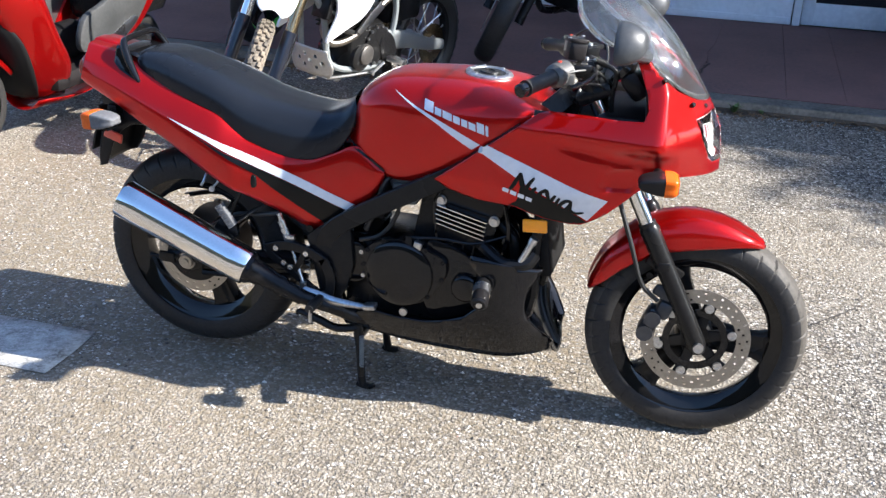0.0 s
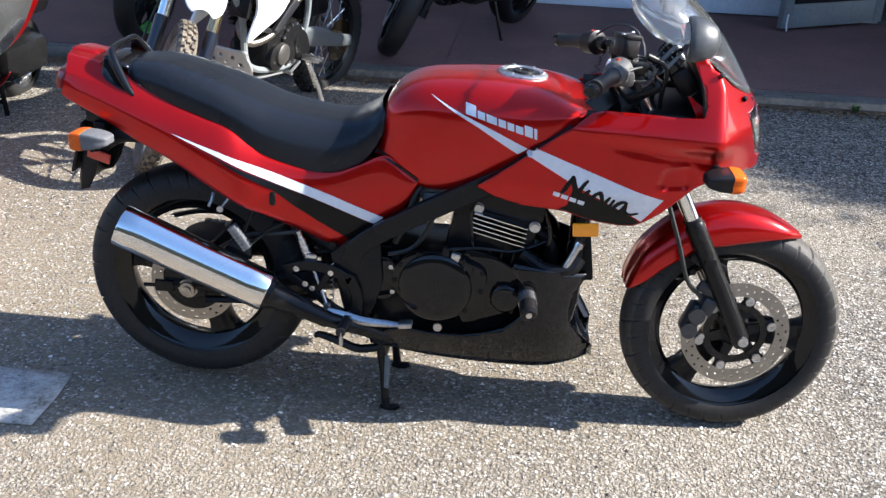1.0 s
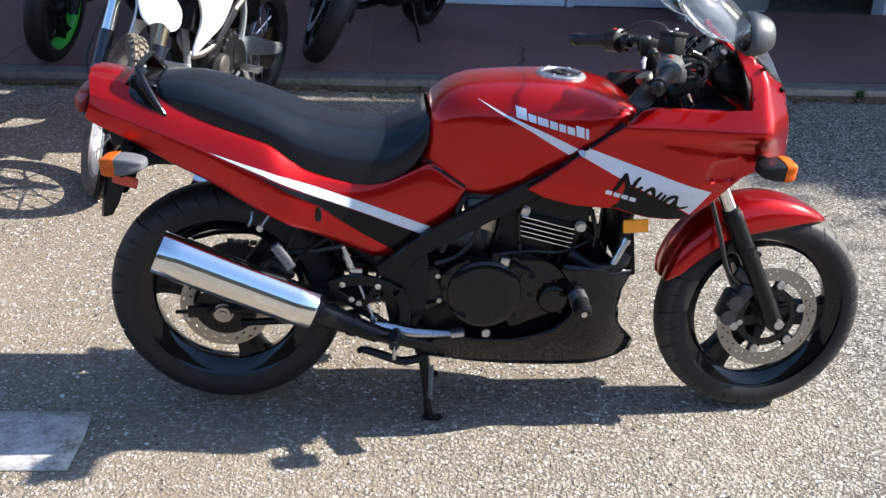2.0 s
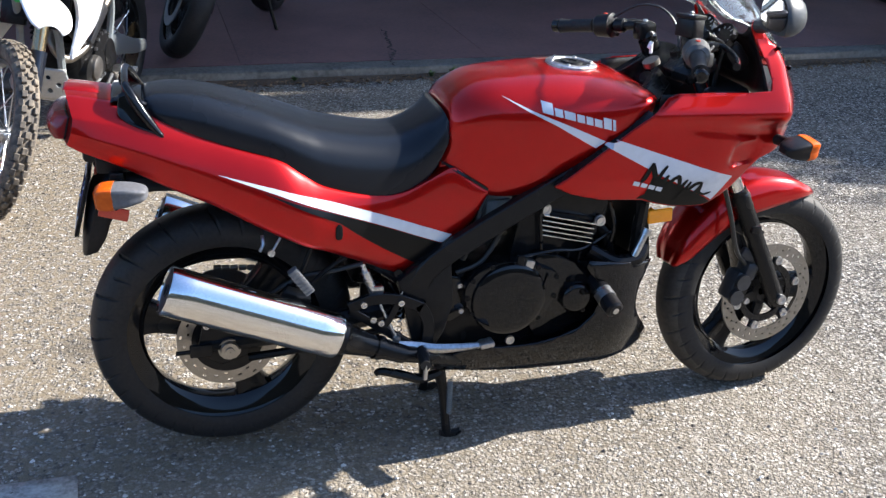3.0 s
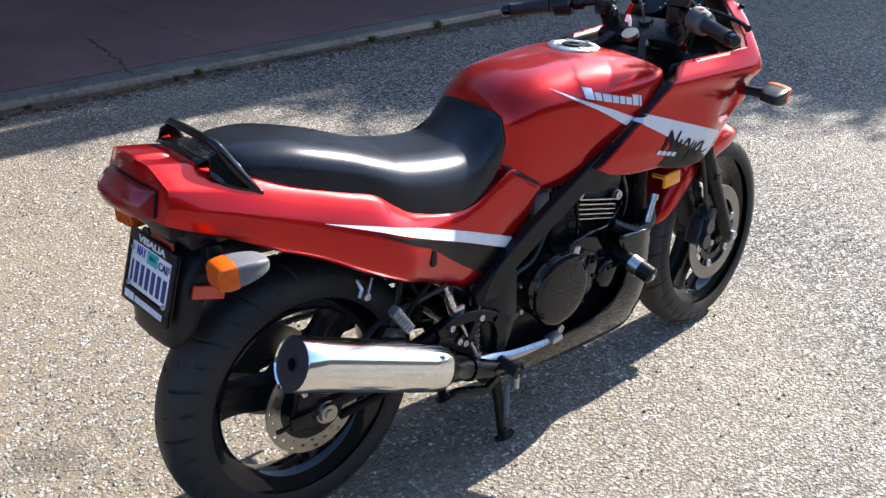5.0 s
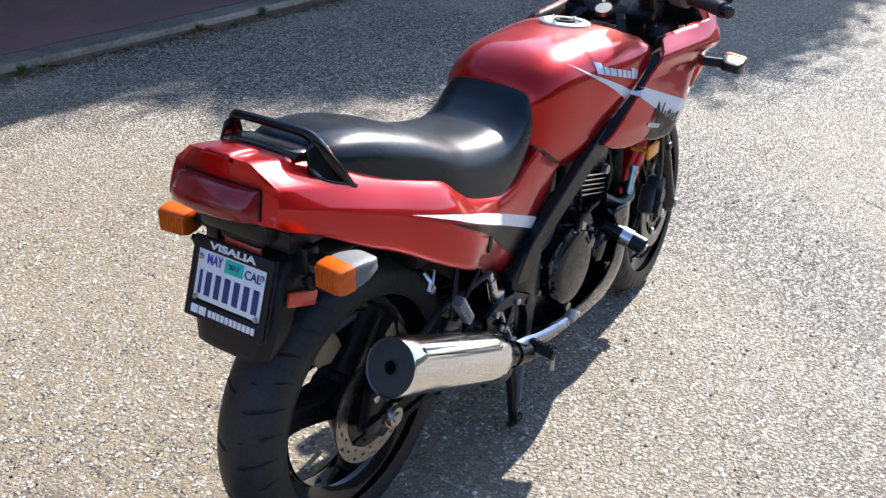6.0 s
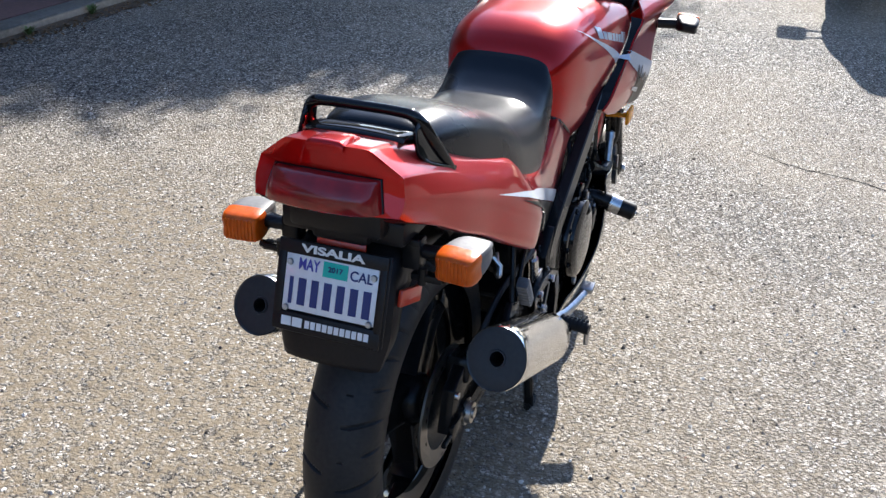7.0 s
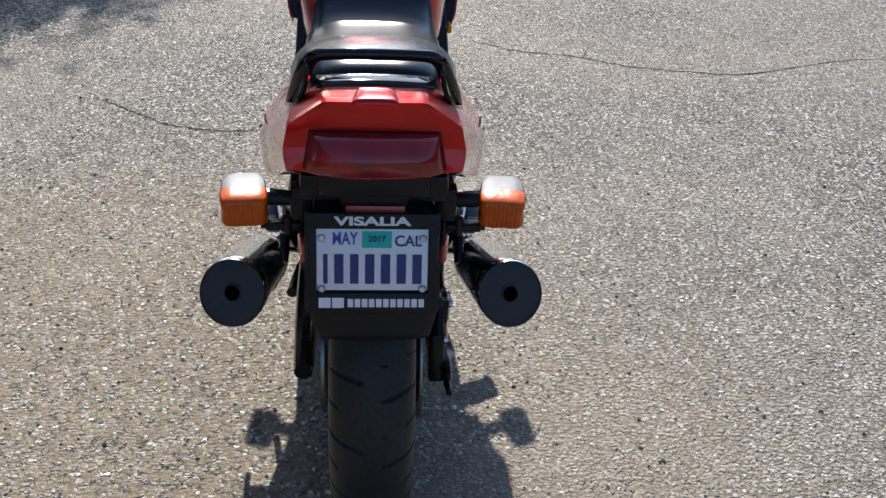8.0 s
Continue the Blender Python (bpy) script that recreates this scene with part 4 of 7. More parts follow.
def strap_point(x, y):
    """A point a little above the cowl's skin at that place."""
    k = int(np.argmin(np.abs(skin_[:, 2, 0] - x)))
    return (x, y, float(np.interp(-y, -skin_[k, :14, 1], skin_[k, :14, 2])) + 0.003)


parts("rail_foot", pair(loft([[(-0.151, -0.087, 0.920), (-0.161, -0.088, 0.918), (-0.171, -0.088, 0.914)], [(-0.136, -0.099, 0.888), (-0.156, -0.097, 0.886), (-0.176, -0.094, 0.884)], [(-0.116, -0.110, 0.858), (-0.142, -0.107, 0.854), strap_point(-0.172, -0.103)], [(-0.104, -0.116, 0.842), (-0.118, -0.115, 0.840), strap_point(-0.140, -0.114)], [(-0.090, -0.122, 0.826), (-0.089, -0.122, 0.827), strap_point(-0.089, -0.123)]], 18, 10)), BLACK_GLOSS, rail, solid=0.006)

# rear mudguard, plate and lights
fender = part("rear_mudguard", join(loft([[(-0.05, -0.095, 0.70), (-0.06, -0.05, 0.735), (-0.06, 0.05, 0.735), (-0.05, 0.095, 0.70)], [(-0.14, -0.095, 0.70), (-0.16, -0.06, 0.745), (-0.16, 0.06, 0.745), (-0.14, 0.095, 0.70)], [(-0.20, -0.090, 0.655), (-0.236, -0.072, 0.70), (-0.236, 0.072, 0.70), (-0.20, 0.090, 0.655)], [(-0.225, -0.088, 0.60), (-0.264, -0.076, 0.615), (-0.264, 0.076, 0.615), (-0.225, 0.088, 0.60)], [(-0.245, -0.078, 0.566), (-0.274, -0.066, 0.558), (-0.274, 0.066, 0.558), (-0.245, 0.078, 0.566)]], 26, 14)), PLASTIC, bike, "black plastic rear mudguard", solid=0.003)
part("lamp_bracket", block((0.10, 0.15, 0.05), (-0.205, 0, 0.790), 0.010), PLASTIC, fender)
part("tool_tray", block((0.16, 0.20, 0.04), (-0.15, 0, 0.768), 0.008), PLASTIC, fender)
part("plate_lamp", block((0.05, 0.094, 0.042), (-0.214, 0, 0.764), 0.010), PLASTIC, fender)
parts("stay", pair(join(rod((-0.185, -0.085, 0.730), (-0.19, -0.15, 0.734), 0.011), block((0.03, 0.03, 0.05), (-0.19, -0.10, 0.730), 0.005), block((0.02, 0.05, 0.012), (-0.195, -0.125, 0.695), 0.003), rod((-0.20, -0.118, 0.71), (-0.20, -0.118, 0.684), 0.007), bolt(-0.195, -0.150, 0.695, 0.006, 0.006))), BLACK, fender)
part("centre_reflector", block((0.006, 0.080, 0.019), (-0.2335, -0.002, 0.7365), 0.002, (0, 12, 0)), REFLECTOR, fender, "orange-red reflector")
for s in (-1, 1):
    part("side_reflector", block((0.062, 0.008, 0.027), (-0.203, s * 0.100, 0.662), 0.003, (0, 14, s * 8)), REFLECTOR, fender, "orange-red side reflector")

PL = pose(-0.264, 0.002, 0.675, 90, 0, -90) @ pose(0, 0, 0, -16)


def on_plate(x0, y0, x1, y1, z=0.004, d=0.0012):
    return xf(block((x1 - x0, y1 - y0, d), ((x0 + x1) / 2, (y0 + y1) / 2, z), 0), PL)


plate = part("licence_plate", xf(block((0.150, 0.087, 0.002), (0, 0.005, 0.0015), 0.0008), PL), WHITE, bike, "white licence plate in a black dealer frame")
part("plate_frame", xf(join(block((0.176, 0.022, 0.006), (0, 0.0575, 0.002), 0.003), block((0.176, 0.030, 0.006), (0, -0.0565, 0.002), 0.003), block((0.013, 0.10, 0.006), (-0.0815, 0, 0.002), 0.003), block((0.013, 0.10, 0.006), (0.0815, 0, 0.002), 0.003), block((0.182, 0.136, 0.003), (0, 0.0, -0.0025), 0.001)), PL), PLASTIC, plate, "black plastic dealer frame")
parts("plate_bolt", [xf(lathe([(0.0005, 0.004), (0.004, 0.004), (0.0055, 0.001)], 10, "z"), PL @ pose(x, y, 0.003)) for x, y in ((-0.068, 0.034), (0.068, 0.034), (-0.068, -0.036), (0.068, -0.036))], ALU, plate)
# the number as plain bars
bars, x = [], -0.066
for w in (0.006, 0.0125, 0.0115, 0.0125, 0.0125, 0.0125, 0.0125):
    bars.append(on_plate(x, -0.029, x + w, 0.012, 0.0032, 0.0010))
    x += w + 0.0088
parts("plate_bar", bars, NAVY, plate, "dark blue plain bar")
part("year_sticker", on_plate(-0.014, 0.021, 0.026, 0.044, 0.0032, 0.0008), TEAL, plate, "teal year sticker")


def words(text, size, m, material, parent, name, width=None, bold=0.0, label=""):
    cu = bpy.data.curves.new(name, "FONT")
    cu.body, cu.size, cu.extrude, cu.offset = text, size, 0.0004, bold
    cu.align_x, cu.align_y = "CENTER", "CENTER"
    ob = new(name, cu)
    bpy.context.view_layer.update()
    me = bpy.data.meshes.new_from_object(ob.evaluated_get(bpy.context.evaluated_depsgraph_get()))
    bpy.data.objects.remove(ob)
    if width:
        xs_ = [v.co.x for v in me.vertices]
        k = width / (max(xs_) - min(xs_))
        for v in me.vertices:
            v.co.x *= k
    me.transform(m)
    me.materials.clear()
    me.materials.append(material)
    out = new(name, me)
    out.parent = parent
    if label:
        out["label"] = label
    return out


words("VISALIA", 0.016, PL @ pose(0, 0.0575, 0.0056), WHITE, plate, "frame_word", 0.104, 0.0006, "white raised capital letters")
words("MAY", 0.024, PL @ pose(-0.037, 0.033, 0.0036), PURPLE, plate, "month_word", 0.034, 0.0004)
words("2017", 0.011, PL @ pose(0.006, 0.033, 0.0042), NAVY, plate, "year_word", 0.024, 0.0002)
words("CAL", 0.021, PL @ pose(0.048, 0.030, 0.0036), NAVY, plate, "state_word", 0.036, 0.0003)
parts("dealer_bar", [on_plate(-0.072, -0.0625, -0.056, -0.0485, 0.0052), on_plate(-0.054, -0.0625, -0.038, -0.0485, 0.0052)] + [on_plate(-0.033 + 0.0096 * k, -0.0615, -0.0255 + 0.0096 * k, -0.0500, 0.0052) for k in range(11)], WHITE, plate, "white plain bar")


def indicator():
    """A turn signal with its lens towards -x, in its own coordinates."""
    sec = [(-0.030, -0.022), (-0.031, 0.0), (-0.030, 0.022), (0.0, 0.025), (0.030, 0.022), (0.031, 0.0), (0.030, -0.022), (0.0, -0.025)]
    shell = loft([[(x, y * w, z * h) for y, z in sec] for x, w, h in ((0.0, 0.97, 0.94), (0.018, 0.97, 0.90), (0.040, 0.90, 0.74), (0.060, 0.70, 0.48), (0.067, 0.4, 0.25))], 18, 32, True, True)
    lens = loft([[(x, y * w, z * h) for y, z in sec] for x, w, h in ((0.004, 1.0, 1.0), (-0.010, 1.0, 1.0), (-0.022, 0.94, 0.92), (-0.028, 0.76, 0.72), (-0.029, 0.2, 0.2))], 14, 32, True, True)
    ribs = [block((0.005, 0.0026, 0.036), (-0.0280, y, 0), 0.0008) for y in np.linspace(-0.021, 0.021, 8)]
    return shell, lens, ribs


for s in (-1, 1):
    shell, lens, ribs = indicator()
    m = pose(-0.200, s * 0.177, 0.730, 0, -4, s * 6) @ Matrix.Diagonal((1.05, 0.98, 0.95, 1.0))
    ind = part("rear_indicator", xf(shell, m), GREY, bike, "grey rear indicator with amber lens")
    lens_ = part("lens", xf(lens, m), AMBER, ind, "ribbed amber lens")
    parts("rib", [xf(g, m) for g in ribs], AMBER, lens_)
    part("stalk", rod((-0.180, s * 0.15, 0.733), (-0.185, s * 0.10, 0.730), 0.010), BLACK, ind)
    m = pose(1.329, s * 0.262, 0.774, 0, 0, 180 - s * 10) @ pose(0, 0, 0, s * 8) @ Matrix.Scale(0.92, 4)
    ind = part("front_indicator", xf(shell, m), PLASTIC, bike, "dark grey front indicator with amber lens")
    lens_ = part("lens", xf(lens, m), AMBER, ind, "ribbed amber lens")
    parts("rib", [xf(g, m) for g in ribs], AMBER, lens_)
    part("stalk", rod((1.318, s * 0.235, 0.772), (1.30, s * 0.175, 0.772), 0.013), PLASTIC, ind)

# upper fairing
plan = catmull([(0.70, 0.168), (0.80, 0.187), (0.90, 0.200), (0.98, 0.206), (1.10, 0.214), (1.20, 0.222), (1.27, 0.226), (1.302, 0.224), (1.320, 0.207), (1.354, 0.158), (1.389, 0.100), (1.412, 0.047), (1.424, 0.0)], 160)
plan[:, 0] = np.maximum.accumulate(plan[:, 0]) + np.arange(160) * 1e-7
arc = np.r_[0, np.cumsum(np.hypot(*np.diff(plan, axis=0).T))]


def to_arc(x):
    return float(np.interp(x, plan[:, 0], arc))


def fair_place(s, z):
    x, y = float(np.interp(s, arc, plan[:, 0])), float(np.interp(s, arc, plan[:, 1]))
    x0 = x
    k = min(max((x - 1.10) / 0.20, 0), 1)
    k = k * k * (3 - 2 * k)
    x += k * float(np.interp(z, (0.62, 0.72, 0.80, 0.86, 0.917, 0.95, 1.035), (0.0, 0.014, 0.010, 0.0, -0.032, -0.055, -0.085))) * (1 - min(y / 0.226, 1)) ** 0.7
    x += k * float(np.interp(z, (0.95, 1.035), (0.0, -0.030)))
    side = float(np.interp(z, (0.60, 0.64, 0.70, 0.76, 0.81, 0.832, 0.842, 0.855, 0.889, 0.95, 1.04), (0.84, 0.91, 0.985, 0.975, 0.970, 0.987, 1.0, 0.985, 0.84, 0.78, 0.7)))
    nose = float(np.interp(z, (0.62, 0.70, 0.76, 0.80, 0.825, 0.84, 0.87, 0.89, 0.937, 0.993, 1.04), (0.70, 0.76, 0.84, 0.92, 0.985, 1.0, 0.95, 0.90, 0.77, 0.61, 0.57)))
    w = y * (side * (1 - k) + nose * k)
    # a hollow that deepens from the tank towards the indicator
    ridge = float(np.interp(x0, (0.95, 1.25), (0.828, 0.762)))
    u = (z - ridge) / (0.842 - ridge)
    if 0 < u < 1 and 0.95 < x0 < 1.34:
        g = float(np.interp(x0, (1.0, 1.18, 1.26, 1.30, 1.34), (0, 0.007, 0.017, 0.014, 0)))
        w -= g * math.sin(math.pi * u ** 0.75) ** 2
    # the shallow scoop below the indicator
    q = (abs(x0 - 1.221 - 0.25 * (z - 0.744)) / 0.040) ** 4 + (abs(z - 0.744) / 0.028) ** 4
    w -= 0.010 * min(max((1.3 - q) / 0.7, 0), 1)
    return (x, -w, z)


fair_pts = [(0.757, 0.683), (0.80, 0.663), (0.865, 0.648), (0.93, 0.645), (0.97, 0.643), (1.01, 0.630), (1.05, 0.621), (1.10, 0.617), (1.135, 0.619), (1.16, 0.632), (1.195, 0.655), (1.235, 0.692), (1.27, 0.726), (1.31, 0.748), (1.345, 0.754), (1.39, 0.745), (1.4239, 0.738), (1.4239, 0.766), (1.410, 0.770), (1.401, 0.786), (1.387, 0.848), (1.380, 0.887), (1.4239, 0.893),
            (1.4239, 0.915), (1.412, 0.917), (1.391, 0.927), (1.345, 0.953), (1.292, 0.990), (1.268, 1.033), (1.256, 1.040), (1.247, 1.022), (1.253, 0.985), (1.261, 0.945), (1.267, 0.915), (1.260, 0.893), (1.20, 0.889), (1.10, 0.889), (1.04, 0.890), (1.012, 0.882), (0.99, 0.866), (0.95, 0.836), (0.88, 0.780), (0.80, 0.716)]
# the headlamp leaves a notch at the nose
fair_half = skin([(to_arc(x), z) for x, z in fair_pts], fair_place, 0.008)
fairing = part("upper_fairing", both(fair_half), RED, bike, "glossy red upper fairing with a white stripe", 45, solid=0.004)
stripe_f = decal([(0.867, 0.780), (0.895, 0.794), (1.196, 0.690), (1.150, 0.632), (1.135, 0.642), (0.99, 0.714)], [fair_half], 0.0035, 0.016)
stripe_t = decal([(0.633, 0.889), (0.70, 0.858), (0.80, 0.818), (0.872, 0.786), (0.850, 0.770), (0.76, 0.822), (0.69, 0.857)], [tank_half], 0.0015, 0.016)
dark_f = decal([(0.985, 0.708), (1.06, 0.676), (1.132, 0.640), (1.148, 0.627), (1.13, 0.6215), (1.10, 0.6195), (1.05, 0.6235), (1.01, 0.6325), (0.972, 0.6455), (0.955, 0.6475), (0.974, 0.660)], [fair_half], 0.0033, 0.016)
for s in (-1, 1):
    part("fairing_stripe", stripe_f if s < 0 else flip(stripe_f), WHITE_DECAL, fairing, "white diagonal stripe")
    part("lower_patch", dark_f if s < 0 else flip(dark_f), DECAL_BLACK, fairing, "gloss black lower patch")
    part("tank_stripe", stripe_t if s < 0 else flip(stripe_t), WHITE_DECAL, tank, "white tapering stripe")
# the dark joint between tank and fairing
line_ = [(0.757, 0.683), (0.80, 0.716), (0.88, 0.780), (0.95, 0.836), (0.972, 0.853)]
joint = decal([(x - 0.004, z + 0.002) for x, z in line_] + [(x + 0.0005, z - 0.002) for x, z in line_[::-1]], [fair_half, tank_half], 0.0035, 0.012)
parts("joint", pair(joint), BLACK, fairing)
line_ = [(0.505, 0.735), (0.53, 0.724), (0.565, 0.702), (0.612, 0.671)]
joint = decal([(x + 0.001, z + 0.004) for x, z in line_] + [(x - 0.001, z - 0.002) for x, z in line_[::-1]], [tail_half, tank_half], 0.0025, 0.012)
parts("joint", pair(joint), BLACK, tail)
# lettering as plain shapes
x0 = 0.722
for k, w in enumerate((0.025, 0.018, 0.025, 0.018, 0.016, 0.018, 0.019, 0.007)):
    z0 = 0.8545 - 0.262 * (x0 - 0.722)
    h = 0.025 if k in (0, 6, 7) else 0.0175
    lean_ = -0.10 * h
    g = decal([(x0, z0), (x0 + w, z0 - 0.262 * w), (x0 + w + lean_, z0 - 0.262 * w + h), (x0 + lean_, z0 + h)], [tank_half], 0.002, 0.012)
    parts("tank_mark", pair(g), WHITE_DECAL, tank, "white plain shape")
    x0 += w + 0.0035


def stroke(pts, w):
    """A brush stroke in x and z, thick in the middle."""
    c = catmull(pts, 14)
    d = np.gradient(c, axis=0)
    n = np.column_stack([-d[:, 1], d[:, 0]]) / (np.hypot(d[:, 0], d[:, 1])[:, None] + 1e-9)
    t = (w * (0.35 + 0.65 * np.sin(np.linspace(0.15, 0.9, 14) * math.pi)))[:, None]
    return [tuple(p) for p in np.concatenate([c + n * t, (c - n * t)[::-1]]).tolist()]


script = [([(0.957, 0.692), (0.966, 0.704), (0.974, 0.720), (0.984, 0.738)], 0.0040), ([(0.982, 0.738), (0.985, 0.722), (0.990, 0.704), (0.995, 0.688)], 0.0052), ([(0.993, 0.687), (1.000, 0.702), (1.008, 0.717), (1.018, 0.730)], 0.0038),
          ([(1.008, 0.684), (1.013, 0.692), (1.018, 0.700), (1.024, 0.707)], 0.0040),
          ([(1.022, 0.676), (1.028, 0.685), (1.034, 0.693), (1.040, 0.701)], 0.0042), ([(1.038, 0.697), (1.048, 0.702), (1.052, 0.692), (1.056, 0.672)], 0.0042), ([(1.056, 0.670), (1.061, 0.676), (1.066, 0.684), (1.072, 0.694)], 0.0036),
          ([(1.046, 0.632), (1.058, 0.644), (1.070, 0.664), (1.082, 0.688)], 0.0040),
          ([(1.110, 0.684), (1.096, 0.681), (1.083, 0.668), (1.084, 0.656)], 0.0038), ([(1.084, 0.655), (1.093, 0.652), (1.103, 0.665), (1.112, 0.684)], 0.0038), ([(1.110, 0.682), (1.108, 0.670), (1.108, 0.658), (1.118, 0.652)], 0.0042), ([(1.116, 0.652), (1.124, 0.651), (1.133, 0.653), (1.142, 0.655)], 0.0026)]
for pts_, w in script:
    parts("script_mark", pair(decal(stroke(pts_, w * 1.3), [fair_half], 0.0045, 0.012)), DECAL_BLACK, fairing, "slanted black brush stroke")
for k in range(4):
    x0, z0 = 0.938 + 0.0195 * k, 0.6855 - 0.0056 * k
    g = decal([(x0, z0), (x0 + 0.0155, z0 - 0.0045), (x0 + 0.0180, z0 + 0.0060), (x0 + 0.0025, z0 + 0.0105)], [fair_half], 0.0048, 0.012)
    parts("model_mark", pair(g), WHITE_DECAL, fairing, "small white plain bar")

# nose: headlamp, inner panel, screen
glass_half = skin([(to_arc(x), z) for x, z in ((1.4239, 0.768), (1.4105, 0.772), (1.402, 0.787), (1.388, 0.848), (1.3815, 0.885), (1.4239, 0.891))], fair_place, 0.02)
lamp = part("headlamp", both(([(x + 0.001, y, z) for x, y, z in glass_half[0]], glass_half[1])), GLASS, fairing, "clear ribbed headlamp lens", solid=0.003)
lamp.visible_shadow = False
bowl = [(x - 0.012 - 0.03 * max(0.0, 1 - ((z - 0.838) / 0.05) ** 2) * max(0.0, 1 - (y / 0.12) ** 2), y, z) for x, y, z in glass_half[0]]
part("reflector_bowl", both((bowl, glass_half[1])), mat("lamp_silvering", (0.80, 0.82, 0.84), 0.30, 0.6), lamp, "polished lamp bowl")
for y in np.linspace(-0.084, 0.084, 15):
    k = float(np.interp(abs(y), (0, 0.035, 0.062, 0.10), (0.772, 0.776, 0.792, 0.852)))
    px = float(np.interp(abs(y), (0, 0.047, 0.10, 0.14), (1.417, 1.405, 1.380, 1.352)))
    part("lens_rib", tube([(px + 0.002, y, k), (px - 0.004, y, 0.84), (px - 0.016, y, 0.884)], 0.0012, 5), GLASS, lamp)
def ledge(x, drop=0.0, inset=0.0):
    px, py, pz = fair_place(to_arc(x), 0.888)
    return (px, py + inset, pz - drop)


inner = part("inner_panel", join(both(loft([[ledge(x, 0.001, 0.003), ledge(x, 0.045, 0.02), (x + 0.01, -0.075, 0.825), (x + 0.01, -0.03, 0.82)] for x in (1.0, 1.07, 1.14, 1.21, 1.262)], 14, 10)),
                                   both(loft([[(1.262, -0.185, 0.888), (1.275, -0.12, 0.86), (1.30, -0.06, 0.85), (1.31, 0, 0.85)], [(1.258, -0.160, 0.93), (1.27, -0.12, 0.93), (1.30, -0.06, 0.92), (1.31, 0, 0.92)], [(1.246, -0.138, 0.98), (1.255, -0.11, 0.97), (1.275, -0.06, 0.965), (1.285, 0, 0.965)], [(1.226, -0.126, 1.033), (1.235, -0.10, 1.01), (1.245, -0.06, 0.995), (1.25, 0, 0.995)]], 12, 10)), block((0.12, 0.26, 0.06), (1.20, 0, 0.85), 0.02)), PLASTIC, fairing, "black plastic inner fairing", solid=0.003)
dash = part("instrument_panel", join(block((0.05, 0.22, 0.075), (1.222, 0, 0.948), 0.018, (0, -38, 0))), PLASTIC, fairing, "black instrument cluster")
for y, r in ((-0.062, 0.044), (0.035, 0.046), (0.10, 0.022)):
    f_ = part("gauge", xf(lathe([(0.0005, 0.0), (r * 0.92, 0.0), (r * 0.94, 0.006), (r, 0.006), (r, -0.01)], 36, "z"), pose(1.192, y, 0.982, 0, -50) @ pose(0, 0, 0.002)), BLACK_GLOSS, dash, "round black gauge")
    tagged(part("gauge_marks", join(*[xf(block((0.008, 0.0014, 0.0006), (r * 0.78, 0, 0.001), 0), pose(1.192, y, 0.982, 0, -50) @ pose(0, 0, 0.002) @ pose(0, 0, 0, 0, 0, a)) for a in range(-130, 131, 26)]), WHITE, f_), kind="stuff")
rows = []
for (xc, zc), (xe, ye, ze) in zip(((1.349, 0.985), (1.292, 1.062), (1.222, 1.128), (1.172, 1.160), (1.125, 1.182)), ((1.178, 0.140, 1.046), (1.142, 0.146, 1.059), (1.106, 0.148, 1.086), (1.083, 0.140, 1.115), (1.074, 0.112, 1.142))):
    rows.append([(xe + (xc - xe) * (1 - abs(u) ** 2.1), ye * u * (1.18 - 0.18 * u * u), ze + (zc - ze) * (1 - abs(u) ** 2.1)) for u in np.linspace(-1, 1, 9)])
base_ = [(1.236, 0.131, 1.036), (1.287, 0.140, 0.993), (1.330, 0.120, 0.955), (1.368, 0.075, 0.928), (1.393, 0, 0.917)]
rows.insert(0, [(x, -y, z) for x, y, z in base_] + [p for p in base_[-2::-1]])
screen = part("windscreen", loft(rows, 26, 30), SCREEN, bike, "smoke-tinted clear windscreen", 80, solid=0.003)
screen.visible_shadow = False
part("edge_trim", tube([(r[0][0], r[0][1], r[0][2]) for r in rows] + [tuple(p) for p in rows[-1]] + [tuple(r[-1]) for r in rows[::-1]], 0.0026, 8, 60), GLASS, screen, "clear rolled edge")
scr = []
for x, y, z in ((1.246, 0.140, 1.022), (1.290, 0.146, 0.982), (1.358, 0.100, 0.922), (1.384, 0.045, 0.908)):
    for s in (-1, 1):
        scr.append(at(x + 0.004, s * (y + 0.004), z, lathe([(0.0005, 0.004), (0.004, 0.0035), (0.006, 0.0), (0.006, -0.006)], 10, "x"), 0, -20, -s * 55))
parts("screen_screw", scr, BLACK, screen)
